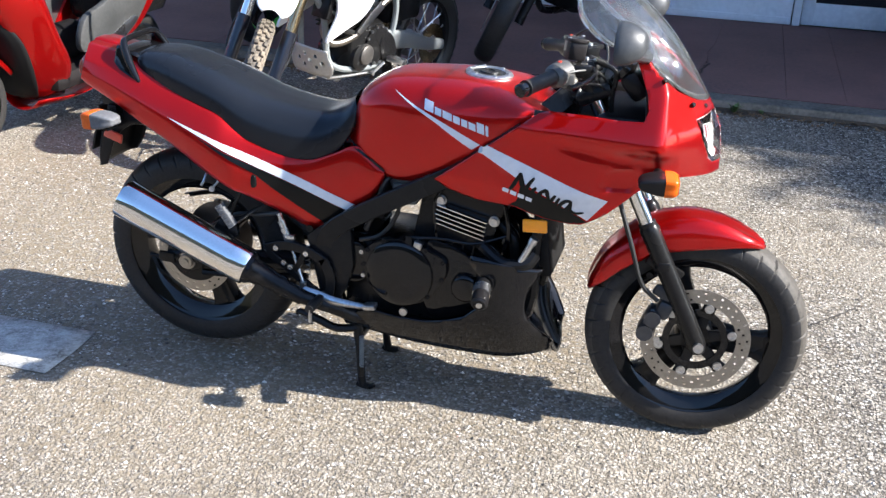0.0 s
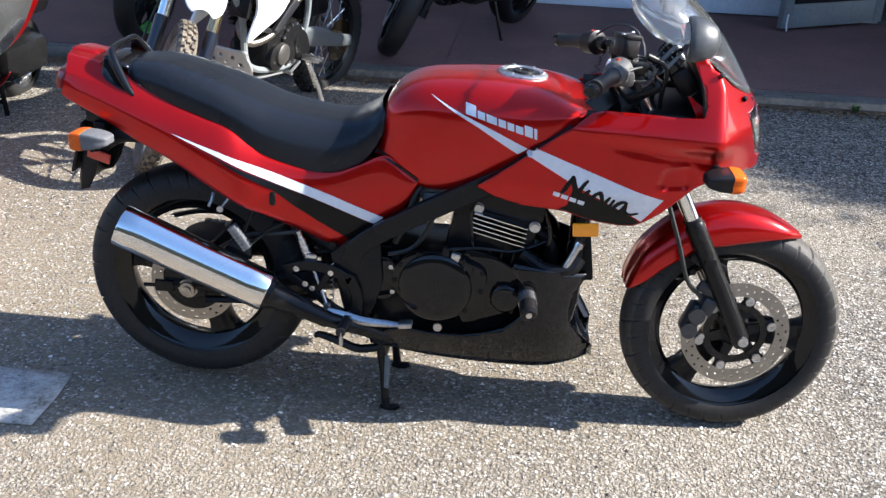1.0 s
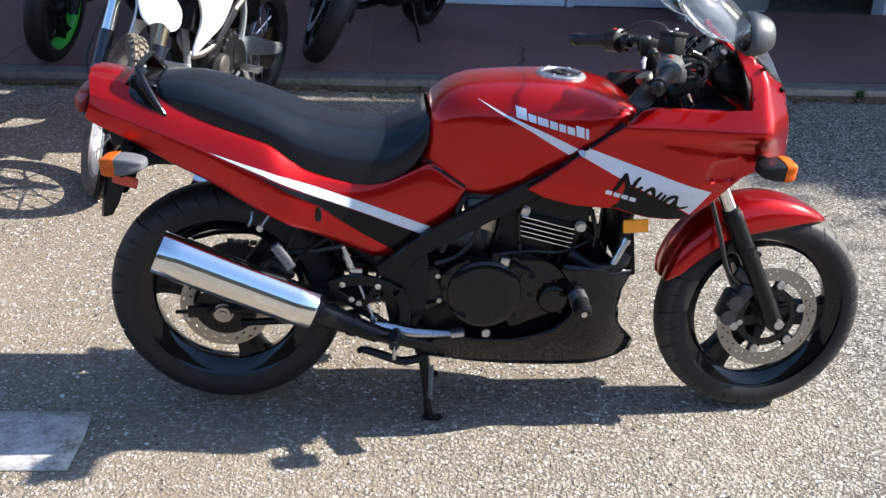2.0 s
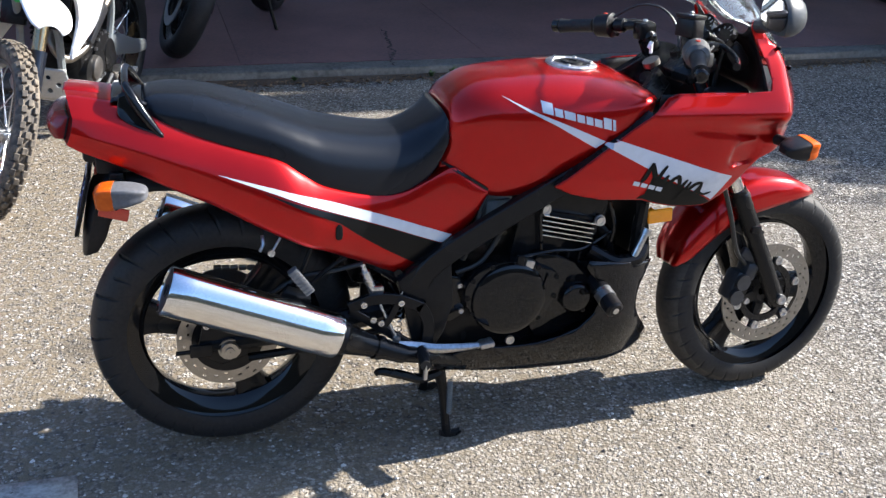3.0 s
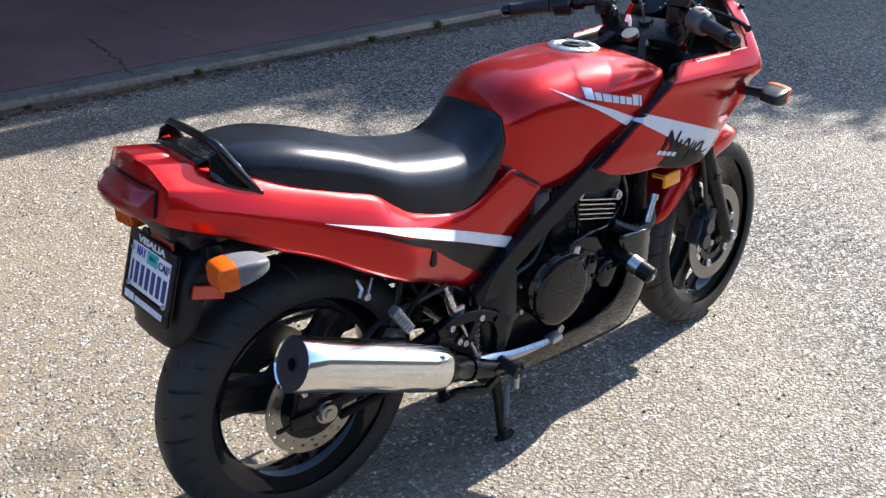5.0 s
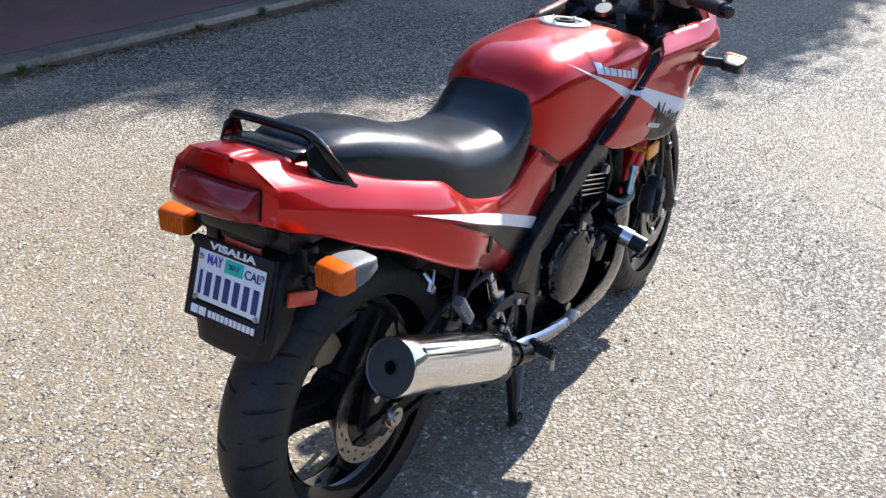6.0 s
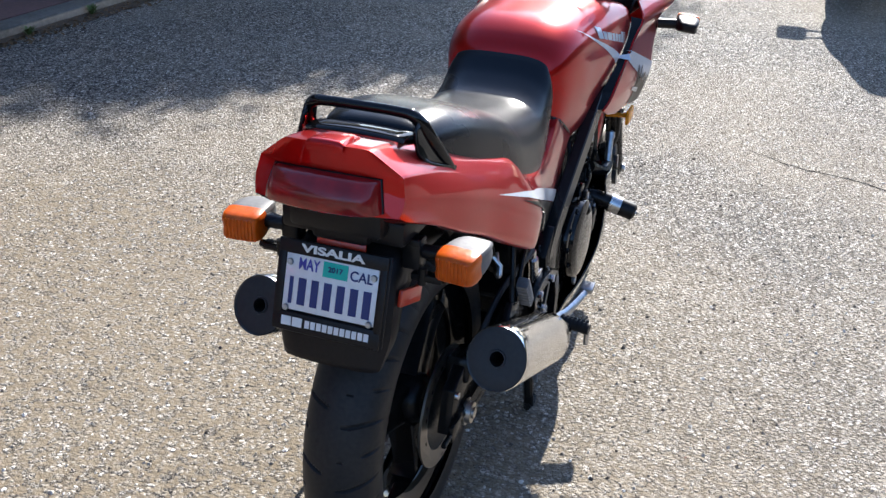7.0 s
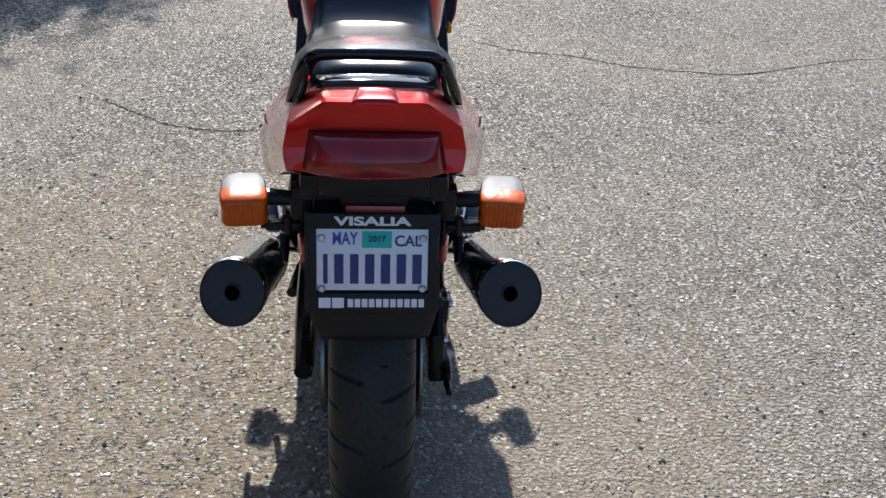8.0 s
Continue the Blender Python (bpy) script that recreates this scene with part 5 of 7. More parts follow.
for s in (-1, 1):
    mir = part("mirror", join(loft([[(x, s * y, z) for x, y, z in ((1.190 + dx, 0.270 + w * a, 1.086 + h * c) for a, c in ((-1.0, -0.5), (-0.92, 0.15), (-0.62, 0.75), (-0.1, 1.05), (0.45, 0.92), (0.86, 0.35), (1.0, -0.45), (0.8, -0.95), (0.0, -1.0), (-0.8, -0.95)))] for dx, w, h in ((0.0, 0.054, 0.042), (0.012, 0.056, 0.044), (0.035, 0.050, 0.039), (0.058, 0.034, 0.026), (0.066, 0.012, 0.009))], 18, 40, True, True),
                               tube([(1.210, s * 0.252, 1.060), (1.232, s * 0.21, 1.045), (1.240, s * 0.17, 1.036), (1.243, s * 0.135, 1.030)], [0.014, 0.013, 0.014, 0.017], 10, 14)), mat("mirror_shell", (0.026, 0.028, 0.030), 0.38, 0, 0, (0.040, 0.042, 0.044), 0.06, 120, 0.05), bike, "dark grey fairing mirror")
    part("mirror_glass", ([(1.1885, s * (0.270 + 0.050 * math.copysign(abs(math.cos(a)) ** 0.7, math.cos(a))), 1.084 + 0.034 * math.copysign(abs(math.sin(a)) ** 0.7, math.sin(a))) for a in np.linspace(0, 2 * math.pi, 32, endpoint=False)], [tuple(range(32))]), MIRROR, mir, "mirror glass")

# front end
for s in (-1, 1):
    leg = part("fork_leg", tube([(1.108, s * 0.095, 0.93), (1.270, s * 0.095, 0.615), (1.300, s * 0.095, 0.557)], 0.0185, 16), CHROME, bike, "polished fork tube")
    part("fork_slider", tube([(1.281, s * 0.095, 0.596), (1.286, s * 0.095, 0.586), (1.293, s * 0.096, 0.572), (1.40, s * 0.097, 0.365), (1.438, s * 0.097, 0.288), (1.446, s * 0.097, 0.268)], [0.023, 0.0265, 0.025, 0.024, 0.025, 0.016], 16), BLACK, leg, "black fork lower")
    part("axle_bolt", bolt(1.440, s * 0.120, 0.291, 0.013, 0.008, s), ALU, leg)
    part("dust_seal", rod((1.276, s * 0.095, 0.605), (1.283, s * 0.095, 0.591), 0.0225, 16), BLACK, leg)
    if s > 0:
        continue
    cal = part("brake_caliper", join(block((0.042, 0.054, 0.085), (1.315, s * 0.076, 0.335), 0.014, (0, 22, 0)), block((0.04, 0.05, 0.05), (1.345, s * 0.085, 0.375), 0.012, (0, 20, 0)), rod((1.318, s * 0.105, 0.352), (1.318, s * 0.117, 0.352), 0.021, 20), rod((1.302, s * 0.105, 0.312), (1.302, s * 0.117, 0.312), 0.021, 20), block((0.09, 0.016, 0.03), (1.355, s * 0.092, 0.41), 0.006, (0, 30, 0))), mat("caliper_grey", (0.030, 0.031, 0.034), 0.38, 0.3, 0, (0.055, 0.055, 0.058), 0.06, 90, 0.1), leg, "dark grey cast brake caliper")
    parts("caliper_bolt", [bolt(1.365, s * 0.100, 0.425, 0.009, 0.006, s), bolt(1.335, s * 0.110, 0.298, 0.008, 0.006, s)], ALU, cal)
    part("brake_hose", tube([(1.325, s * 0.10, 0.40), (1.28, s * 0.115, 0.45), (1.245, s * 0.12, 0.55), (1.205, s * 0.115, 0.66), (1.16, s * 0.09, 0.80)], 0.006, 8, 24), HOSE, leg)
    part("hose_bracket", block((0.03, 0.012, 0.02), (1.33, s * 0.118, 0.50), 0.003), BLACK, leg)
rows = []
for th, rt, re_, w in ((160, 0.309, 0.299, 0.040), (152, 0.322, 0.284, 0.066), (137, 0.335, 0.268, 0.075), (118, 0.341, 0.258, 0.077), (100, 0.336, 0.250, 0.077), (84, 0.323, 0.258, 0.073), (70, 0.307, 0.278, 0.058), (61, 0.299, 0.290, 0.028)):
    a = radians(th)
    ca, sa = math.cos(a), math.sin(a)
    sec = [(re_, -w), (re_ * 0.5 + rt * 0.5, -w * 0.97), (re_ * 0.16 + rt * 0.84, -w * 0.76), (rt - 0.005, -w * 0.42), (rt, 0), (rt - 0.005, w * 0.42), (re_ * 0.16 + rt * 0.84, w * 0.76), (re_ * 0.5 + rt * 0.5, w * 0.97), (re_, w)]
    rows.append([(FX + r * ca, y, FZ + r * sa) for r, y in sec])
mud = part("front_mudguard", loft(rows, 44, 36), RED, bike, "glossy red front mudguard", 60, solid=0.003)
parts("mudguard_bracket", pair(join(bolt(1.345, -0.081, 0.50, 0.008, 0.005), bolt(1.30, -0.081, 0.46, 0.008, 0.005), block((0.10, 0.016, 0.035), (1.335, -0.083, 0.485), 0.006, (0, 28, 0)))), BLACK, mud)
yoke = part("triple_clamp", join(block((0.09, 0.24, 0.035), (1.118, 0, 0.915), 0.012, (0, -27, 0)), block((0.09, 0.23, 0.035), (1.20, 0, 0.735), 0.012, (0, -27, 0)), *[rod((1.096, s * 0.095, 0.955), (1.115, s * 0.095, 0.918), 0.024) for s in (-1, 1)]), BLACK, bike)
part("ignition_lock", join(rod((1.049, 0, 0.924), (1.055, 0, 0.912), 0.021, 18)), STEEL, yoke, "bright ignition switch")
parts("steering_nut", [rod((1.118, 0, 0.945), (1.125, 0, 0.925), 0.018, 6), *[rod((1.094, s * 0.095, 0.962), (1.097, s * 0.095, 0.954), 0.016, 12) for s in (-1, 1)]], BLACK, yoke)
for s in (-1, 1):
    A, B = Vector((1.08, s * 0.125, 0.985)), Vector((0.962, s * 0.330, 0.957))
    d = (B - A).normalized()
    bar = part("handlebar", join(tube([(1.10, s * 0.095, 0.958), (1.088, s * 0.112, 0.985), tuple(A), tuple(B)], [0.020, 0.017, 0.0115, 0.0115], 12), block((0.05, 0.04, 0.045), (1.092, s * 0.105, 0.975), 0.010)), BLACK, bike, "black clip-on handlebar")
    part("grip", tube([tuple(A + d * t) for t in (0.120, 0.125, 0.17, 0.215, 0.220)], [0.019, 0.0175, 0.0165, 0.0175, 0.019], 16), RUBBER, bar, "ribbed black rubber grip")
    part("bar_end", tube([tuple(A + d * t) for t in (0.220, 0.224, 0.241, 0.245)], [0.010, 0.0155, 0.0155, 0.011], 16), BLACK_GLOSS, bar)
    part("switch_housing", join(tube([tuple(A + d * t) for t in (0.064, 0.068, 0.108, 0.117)], [0.022, 0.031, 0.028, 0.020], 18), block((0.036, 0.03, 0.032), tuple(A + d * 0.09 + Vector((0.02, 0, -0.012))), 0.006)), mat("switch_grey", (0.060, 0.058, 0.054), 0.45) if s < 0 else PLASTIC, bar, "switch housing")
    part("red_switch", xf(block((0.009, 0.010, 0.008), (0, 0, 0.028), 0.002), Matrix.Translation(A + d * 0.09)), REFLECTOR, bar)
    part("lever_perch", join(tube([tuple(A + d * t) for t in (0.030, 0.034, 0.056, 0.060)], [0.014, 0.018, 0.018, 0.014], 14), block((0.05, 0.028, 0.022), tuple(A + d * 0.05 + Vector((0.03, 0, 0.004))), 0.005)), BLACK, bar)
    part("lever", tube([(1.10, s * 0.155, 0.985), (1.118, s * 0.18, 0.984), (1.115, s * 0.22, 0.978), (1.095, s * 0.27, 0.971), (1.072, s * 0.300, 0.966), (1.067, s * 0.306, 0.965)], [0.008, 0.0065, 0.0055, 0.005, 0.0065, 0.0085], 10, 24), BLACK, bar, "control lever with ball end")
res = part("fluid_reservoir", join(block((0.044, 0.050, 0.042), (1.064, -0.125, 1.020), 0.005, (0, 6, 20)), block((0.048, 0.054, 0.010), (1.0655, -0.125, 1.045), 0.003, (0, 6, 20))), PLASTIC, bike, "black brake fluid reservoir")
part("hose_fitting", join(rod((1.115, -0.12, 1.0), (1.14, -0.115, 0.99), 0.009), tube([(1.14, -0.115, 0.99), (1.165, -0.12, 0.97), (1.16, -0.11, 0.90), (1.17, -0.09, 0.80)], 0.006, 8, 16)), BLACK, res)
part("clutch_cable", tube([(1.04, 0.17, 1.0), (1.08, 0.12, 1.035), (1.12, 0.07, 1.03), (1.14, 0.03, 0.98), (1.12, 0.0, 0.90)], 0.0032, 8, 24), HOSE, bike)
part("key_tag", join(block((0.003, 0.012, 0.018), (1.05, 0.008, 0.958), 0.001, (10, 20, 15)), rod((1.048, 0, 0.94), (1.048, 0, 0.96), 0.004, 8)), WHITE, bike, "white key tag")

# cables and small parts round the handlebars
parts("control_cable", [tube([(1.03, -0.235, 0.972), (1.075, -0.20, 0.985), (1.125, -0.14, 0.975), (1.15, -0.08, 0.92), (1.12, -0.03, 0.86)], 0.0032, 8, 24), tube([(1.04, -0.225, 0.962), (1.09, -0.19, 0.955), (1.135, -0.13, 0.940), (1.15, -0.07, 0.88)], 0.0032, 8, 24)], HOSE, bike)
parts("clamp_bolt", [at(1.092, s * 0.105, 0.998, lathe([(0.0005, 0.005), (0.005, 0.005), (0.006, 0.0)], 10, "z")) for s in (-1, 1)] + [at(1.108, s * 0.085, 0.965, lathe([(0.0005, 0.005), (0.005, 0.005), (0.006, 0.0)], 10, "z")) for s in (-1, 1)], ALU, bike)
parts("reservoir_screw", [at(1.0655 + dx, -0.125 + dy, 1.051, lathe([(0.0005, 0.002), (0.004, 0.0015), (0.005, 0)], 8, "z")) for dx, dy in ((-0.014, -0.020), (0.014, 0.020))], ALU, bike)

# footrests, pedals and stands
for s in (-1, 1):
    def side(g):
        return g if s < 0 else flip(g)
    hanger = part("footrest_hanger", side(join(box_bar([(0.285, -0.165, 0.420), (0.34, -0.165, 0.436), (0.40, -0.165, 0.430), (0.455, -0.165, 0.405)], 0.013, 0.007), box_bar([(0.452, -0.165, 0.412), (0.472, -0.165, 0.36), (0.466, -0.165, 0.30), (0.452, -0.165, 0.282)], 0.014, 0.007), box_bar([(0.288, -0.165, 0.412), (0.345, -0.165, 0.372), (0.40, -0.165, 0.330), (0.446, -0.165, 0.300)], 0.010, 0.0065), box_bar([(0.365, -0.165, 0.362), (0.385, -0.165, 0.392), (0.400, -0.165, 0.425)], 0.008, 0.006))), BLACK, bike, "black open footrest hanger")
    parts("hanger_bolt", [side(bolt(x, -0.172, z, 0.0075, 0.006)) for x, z in ((0.318, 0.428), (0.405, 0.424), (0.340, 0.388), (0.358, 0.377))], ALU, hanger)
    peg = part("footrest", side(join(rod((0.452, -0.165, 0.305), (0.445, -0.255, 0.300), 0.0125, 12), *[at(0.452 - 0.0007 * k, -0.185 - 0.009 * k, 0.304, lathe([(0.0145, -0.002), (0.0145, 0.002)], 12)) for k in range(8)])), RUBBER, bike, "black rubber footrest")
    part("peg_pin", side(rod((0.447, -0.250, 0.300), (0.446, -0.250, 0.262), 0.0055, 8)), ALU, peg)
    phang = part("passenger_hanger", side(join(tube([(0.22, -0.135, 0.60), (0.185, -0.150, 0.52), (0.165, -0.158, 0.468)], 0.0055, 8), tube([(0.335, -0.135, 0.565), (0.24, -0.150, 0.515), (0.185, -0.158, 0.470)], 0.0055, 8), slab([(0.12, 0.448), (0.15, 0.488), (0.20, 0.470), (0.20, 0.438), (0.15, 0.425)], -0.164, -0.150, 0.003))), BLACK, bike, "black passenger peg hanger")
    zs_ = [(-0.043 + 0.0123 * k + d, w) for k in range(7) for d, w in ((0.0, 0.9), (0.001, 1.0), (0.0065, 1.0), (0.0075, 0.9))]
    part("passenger_peg", side(xf(loft([[(0.011 * w * cx, 0.011 * w * cy, z * 0.85) for cx, cy in ((1, 0.6), (0.8, 1), (-0.8, 1), (-1, 0.6), (-1, -0.6), (-0.8, -1), (0.8, -1), (1, -0.6))] for z, w in zs_], len(zs_), 16, True, True), pose(0.175, -0.178, 0.505, 0, -35, 0))), GREY, phang, "ribbed folded passenger peg")
pedal = part("brake_pedal", join(loft([[(x, y, z - h) , (x, y - 0.010, z), (x, y, z + h), (x, y + 0.010, z)] for x, y, z, h in ((0.40, -0.178, 0.318, 0.010), (0.445, -0.182, 0.308, 0.014), (0.49, -0.192, 0.304, 0.013), (0.55, -0.203, 0.308, 0.010), (0.600, -0.210, 0.314, 0.006))], 18, 14, True, True), block((0.035, 0.030, 0.014), (0.602, -0.212, 0.317), 0.004, (0, -8, 0))), ALU, bike, "bare aluminium brake pedal")
master = part("rear_master_cylinder", join(rod((0.345, -0.150, 0.445), (0.325, -0.150, 0.500), 0.011, 14), rod((0.325, -0.150, 0.500), (0.318, -0.150, 0.520), 0.007, 10), block((0.03, 0.02, 0.02), (0.352, -0.152, 0.455), 0.004)), ALU, bike, "bare metal brake master cylinder")
part("brake_line", tube([(0.32, -0.150, 0.52), (0.26, -0.14, 0.505), (0.18, -0.13, 0.49), (0.10, -0.12, 0.44)], 0.006, 8, 20), HOSE, master)
stand = part("centre_stand", rod((0.53, -0.10, 0.16), (0.53, 0.10, 0.16), 0.014), BLACK, bike, "black steel centre stand")
parts("stand_leg", pair(join(tube([(0.52, -0.095, 0.225), (0.535, -0.105, 0.12), (0.542, -0.112, 0.028)], [0.015, 0.0125, 0.011], 10), tube([(0.528, -0.113, 0.013), (0.542, -0.113, 0.009), (0.566, -0.114, 0.009), (0.580, -0.114, 0.015)], [0.008, 0.010, 0.010, 0.007], 10, 12), rod((0.541, -0.112, 0.040), (0.545, -0.113, 0.010), 0.012))), BLACK, stand)
turns = [(0.546 + 0.0055 * math.cos(a), -0.122 + 0.0055 * math.sin(a), 0.170 - 0.00095 * a) for a in np.linspace(0, 2 * math.pi * 16, 16 * 10)]
part("stand_spring", tube(turns, 0.0019, 6), FRAME_GREY, stand, "coiled return spring")
part("tang", tube([(0.53, -0.10, 0.185), (0.47, -0.122, 0.185), (0.42, -0.128, 0.205), (0.37, -0.13, 0.222), (0.355, -0.13, 0.216)], [0.012, 0.012, 0.012, 0.010, 0.007], 8, 18), BLACK, stand)
part("brake_rod", join(rod((0.395, -0.172, 0.330), (0.348, -0.152, 0.445), 0.005), block((0.018, 0.012, 0.022), (0.395, -0.174, 0.328), 0.003)), ALU, bike)
part("return_spring", tube([(0.405 + 0.0055 * math.cos(a), -0.160 + 0.0055 * math.sin(a), 0.335 + 0.0022 * a) for a in np.linspace(0, 2 * math.pi * 8, 80)], 0.0014, 5), STEEL, bike)
part("chain_guard", loft([[(x, 0.098, z), (x, 0.094, z + 0.014), (x, 0.070, z + 0.018)] for x, z in ((0.42, 0.405), (0.30, 0.425), (0.15, 0.440), (0.0, 0.445), (-0.09, 0.425))], 16, 8), PLASTIC, bike, solid=0.003)
part("side_stand", tube([(0.56, 0.12, 0.24), (0.42, 0.15, 0.25), (0.32, 0.16, 0.255)], 0.011, 8), BLACK, bike)
part("gear_lever", tube([(0.40, 0.175, 0.30), (0.48, 0.19, 0.27), (0.60, 0.205, 0.30)], 0.007, 8), ALU, bike)
parts("luggage_hook", pair(join(tube([(0.10, -0.135, 0.60), (0.10, -0.15, 0.585), (0.092, -0.152, 0.57)], 0.004, 6), bolt(0.118, -0.140, 0.560, 0.008, 0.006), rod((0.118, -0.142, 0.560), (0.14, -0.130, 0.59), 0.003))), ALU, bike)
part("inner_mudguard", loft([[(RX + r * math.cos(radians(a)), y, RZ + r * math.sin(radians(a)) + 0.045) for y, r in ((-0.085, 0.30), (-0.06, 0.325), (0, 0.33), (0.06, 0.325), (0.085, 0.30))] for a in (15, 35, 55, 75, 92)], 20, 12), PLASTIC, bike, solid=0.003)
part("battery_box", block((0.24, 0.17, 0.12), (0.27, 0, 0.62), 0.02), PLASTIC, bike)
shock = [(0.36 + 0.03 * math.cos(a), 0.03 * math.sin(a), 0.40 + 0.0035 * a) for a in np.linspace(0, 2 * math.pi * 6, 70)]
part("shock_absorber", join(tube(shock, 0.006, 6), rod((0.36, 0, 0.36), (0.37, 0, 0.60), 0.018)), BLACK, bike)

# the steering is turned a little to the left
pivot, axis_ = Vector((1.075, 0, 0.915)), Vector((-0.457, 0, 0.889))
steer = Matrix.Translation(pivot) @ Matrix.Rotation(radians(6.5), 4, axis_) @ Matrix.Translation(-pivot)
for ob in list(bike.children):
    if ob.name.split(".")[0] in ("front_wheel", "fork_leg", "front_mudguard", "triple_clamp", "handlebar", "fluid_reservoir", "clutch_cable", "key_tag", "control_cable", "clamp_bolt", "reservoir_screw"):
        ob.matrix_basis = steer

# ---- the other machines ----
def heading(x, y, z, dx, dy, lean=0.0):
    """A pose on the ground, x forward along (dx, dy), leaning to its left by that many degrees."""
    return pose(x, y, z, 0, 0, math.degrees(math.atan2(dy, dx))) @ pose(0, 0, 0, -lean)


def spoked_wheel(parent, name, x, z, rim_r, tyre_r, width, material, rim_material, label, knobs=True, turn=None):
    """A wire wheel with a knobbly tyre, in its thing's coordinates."""
    hub = part(name, join(at(x, 0, z, lathe([(0.012, -0.055), (0.034, -0.05), (0.034, -0.038), (0.022, -0.03), (0.022, 0.03), (0.034, 0.038), (0.034, 0.05), (0.012, 0.055)], 24))), ALU, parent, "bare aluminium hub")
    part("rim", at(x, 0, z, lathe([(rim_r - 0.012, -width * 0.2), (rim_r + 0.006, -width * 0.30), (rim_r + 0.006, width * 0.30), (rim_r - 0.012, width * 0.2), (rim_r - 0.014, 0), (rim_r - 0.012, -width * 0.2)], 56)), rim_material, hub)
    spokes = []
    for k in range(36):
        a, b = 2 * math.pi * k / 36, 2 * math.pi * (k + (1.6 if k % 2 else -1.6)) / 36
        s = 0.042 if (k // 2) % 2 else -0.042
        spokes.append(rod((x + 0.03 * math.cos(a), s, z + 0.03 * math.sin(a)), (x + rim_r * math.cos(b), 0, z + rim_r * math.sin(b)), 0.0022, 5))
    tagged(part("spokes", join(*spokes), ALU, hub), kind="stuff")
    prof = [(rim_r + 0.004, -width * 0.30), (rim_r + 0.02, -width * 0.44), ((rim_r + tyre_r) / 2 + 0.01, -width * 0.5), (tyre_r - 0.018, -width * 0.42), (tyre_r - 0.009, -width * 0.2), (tyre_r - 0.008, 0)]
    prof = prof + [(r, -y) for r, y in prof[-2::-1]]
    part("tyre", at(x, 0, z, lathe(prof, 72)), material, hub, label)
    if knobs:
        kn = []
        for k in range(38):
            a = 360 * k / 38
            for y, dr, tilt in ((0.0, 0, 0), (-width * 0.24, -0.002, 18), (width * 0.24, -0.002, -18), (-width * 0.42, -0.014, 48), (width * 0.42, -0.014, -48)):
                off = 4 if abs(y) > width * 0.1 and abs(y) < width * 0.3 else 0
                kn.append(xf(block((0.025, 0.019, 0.019), (0, 0, tyre_r - 0.006 + dr), 0.002, (0, 0, 0), 1), pose(x, 0, z) @ Matrix.Rotation(radians(a + off), 4, "Y") @ pose(0, y, 0) @ Matrix.Translation((0, 0, tyre_r - 0.006)) @ pose(0, 0, 0, tilt) @ Matrix.Translation((0, 0, -(tyre_r - 0.006)))))
        tagged(part("knobbly_tread", join(*kn), material, hub), kind="stuff")
    return hub


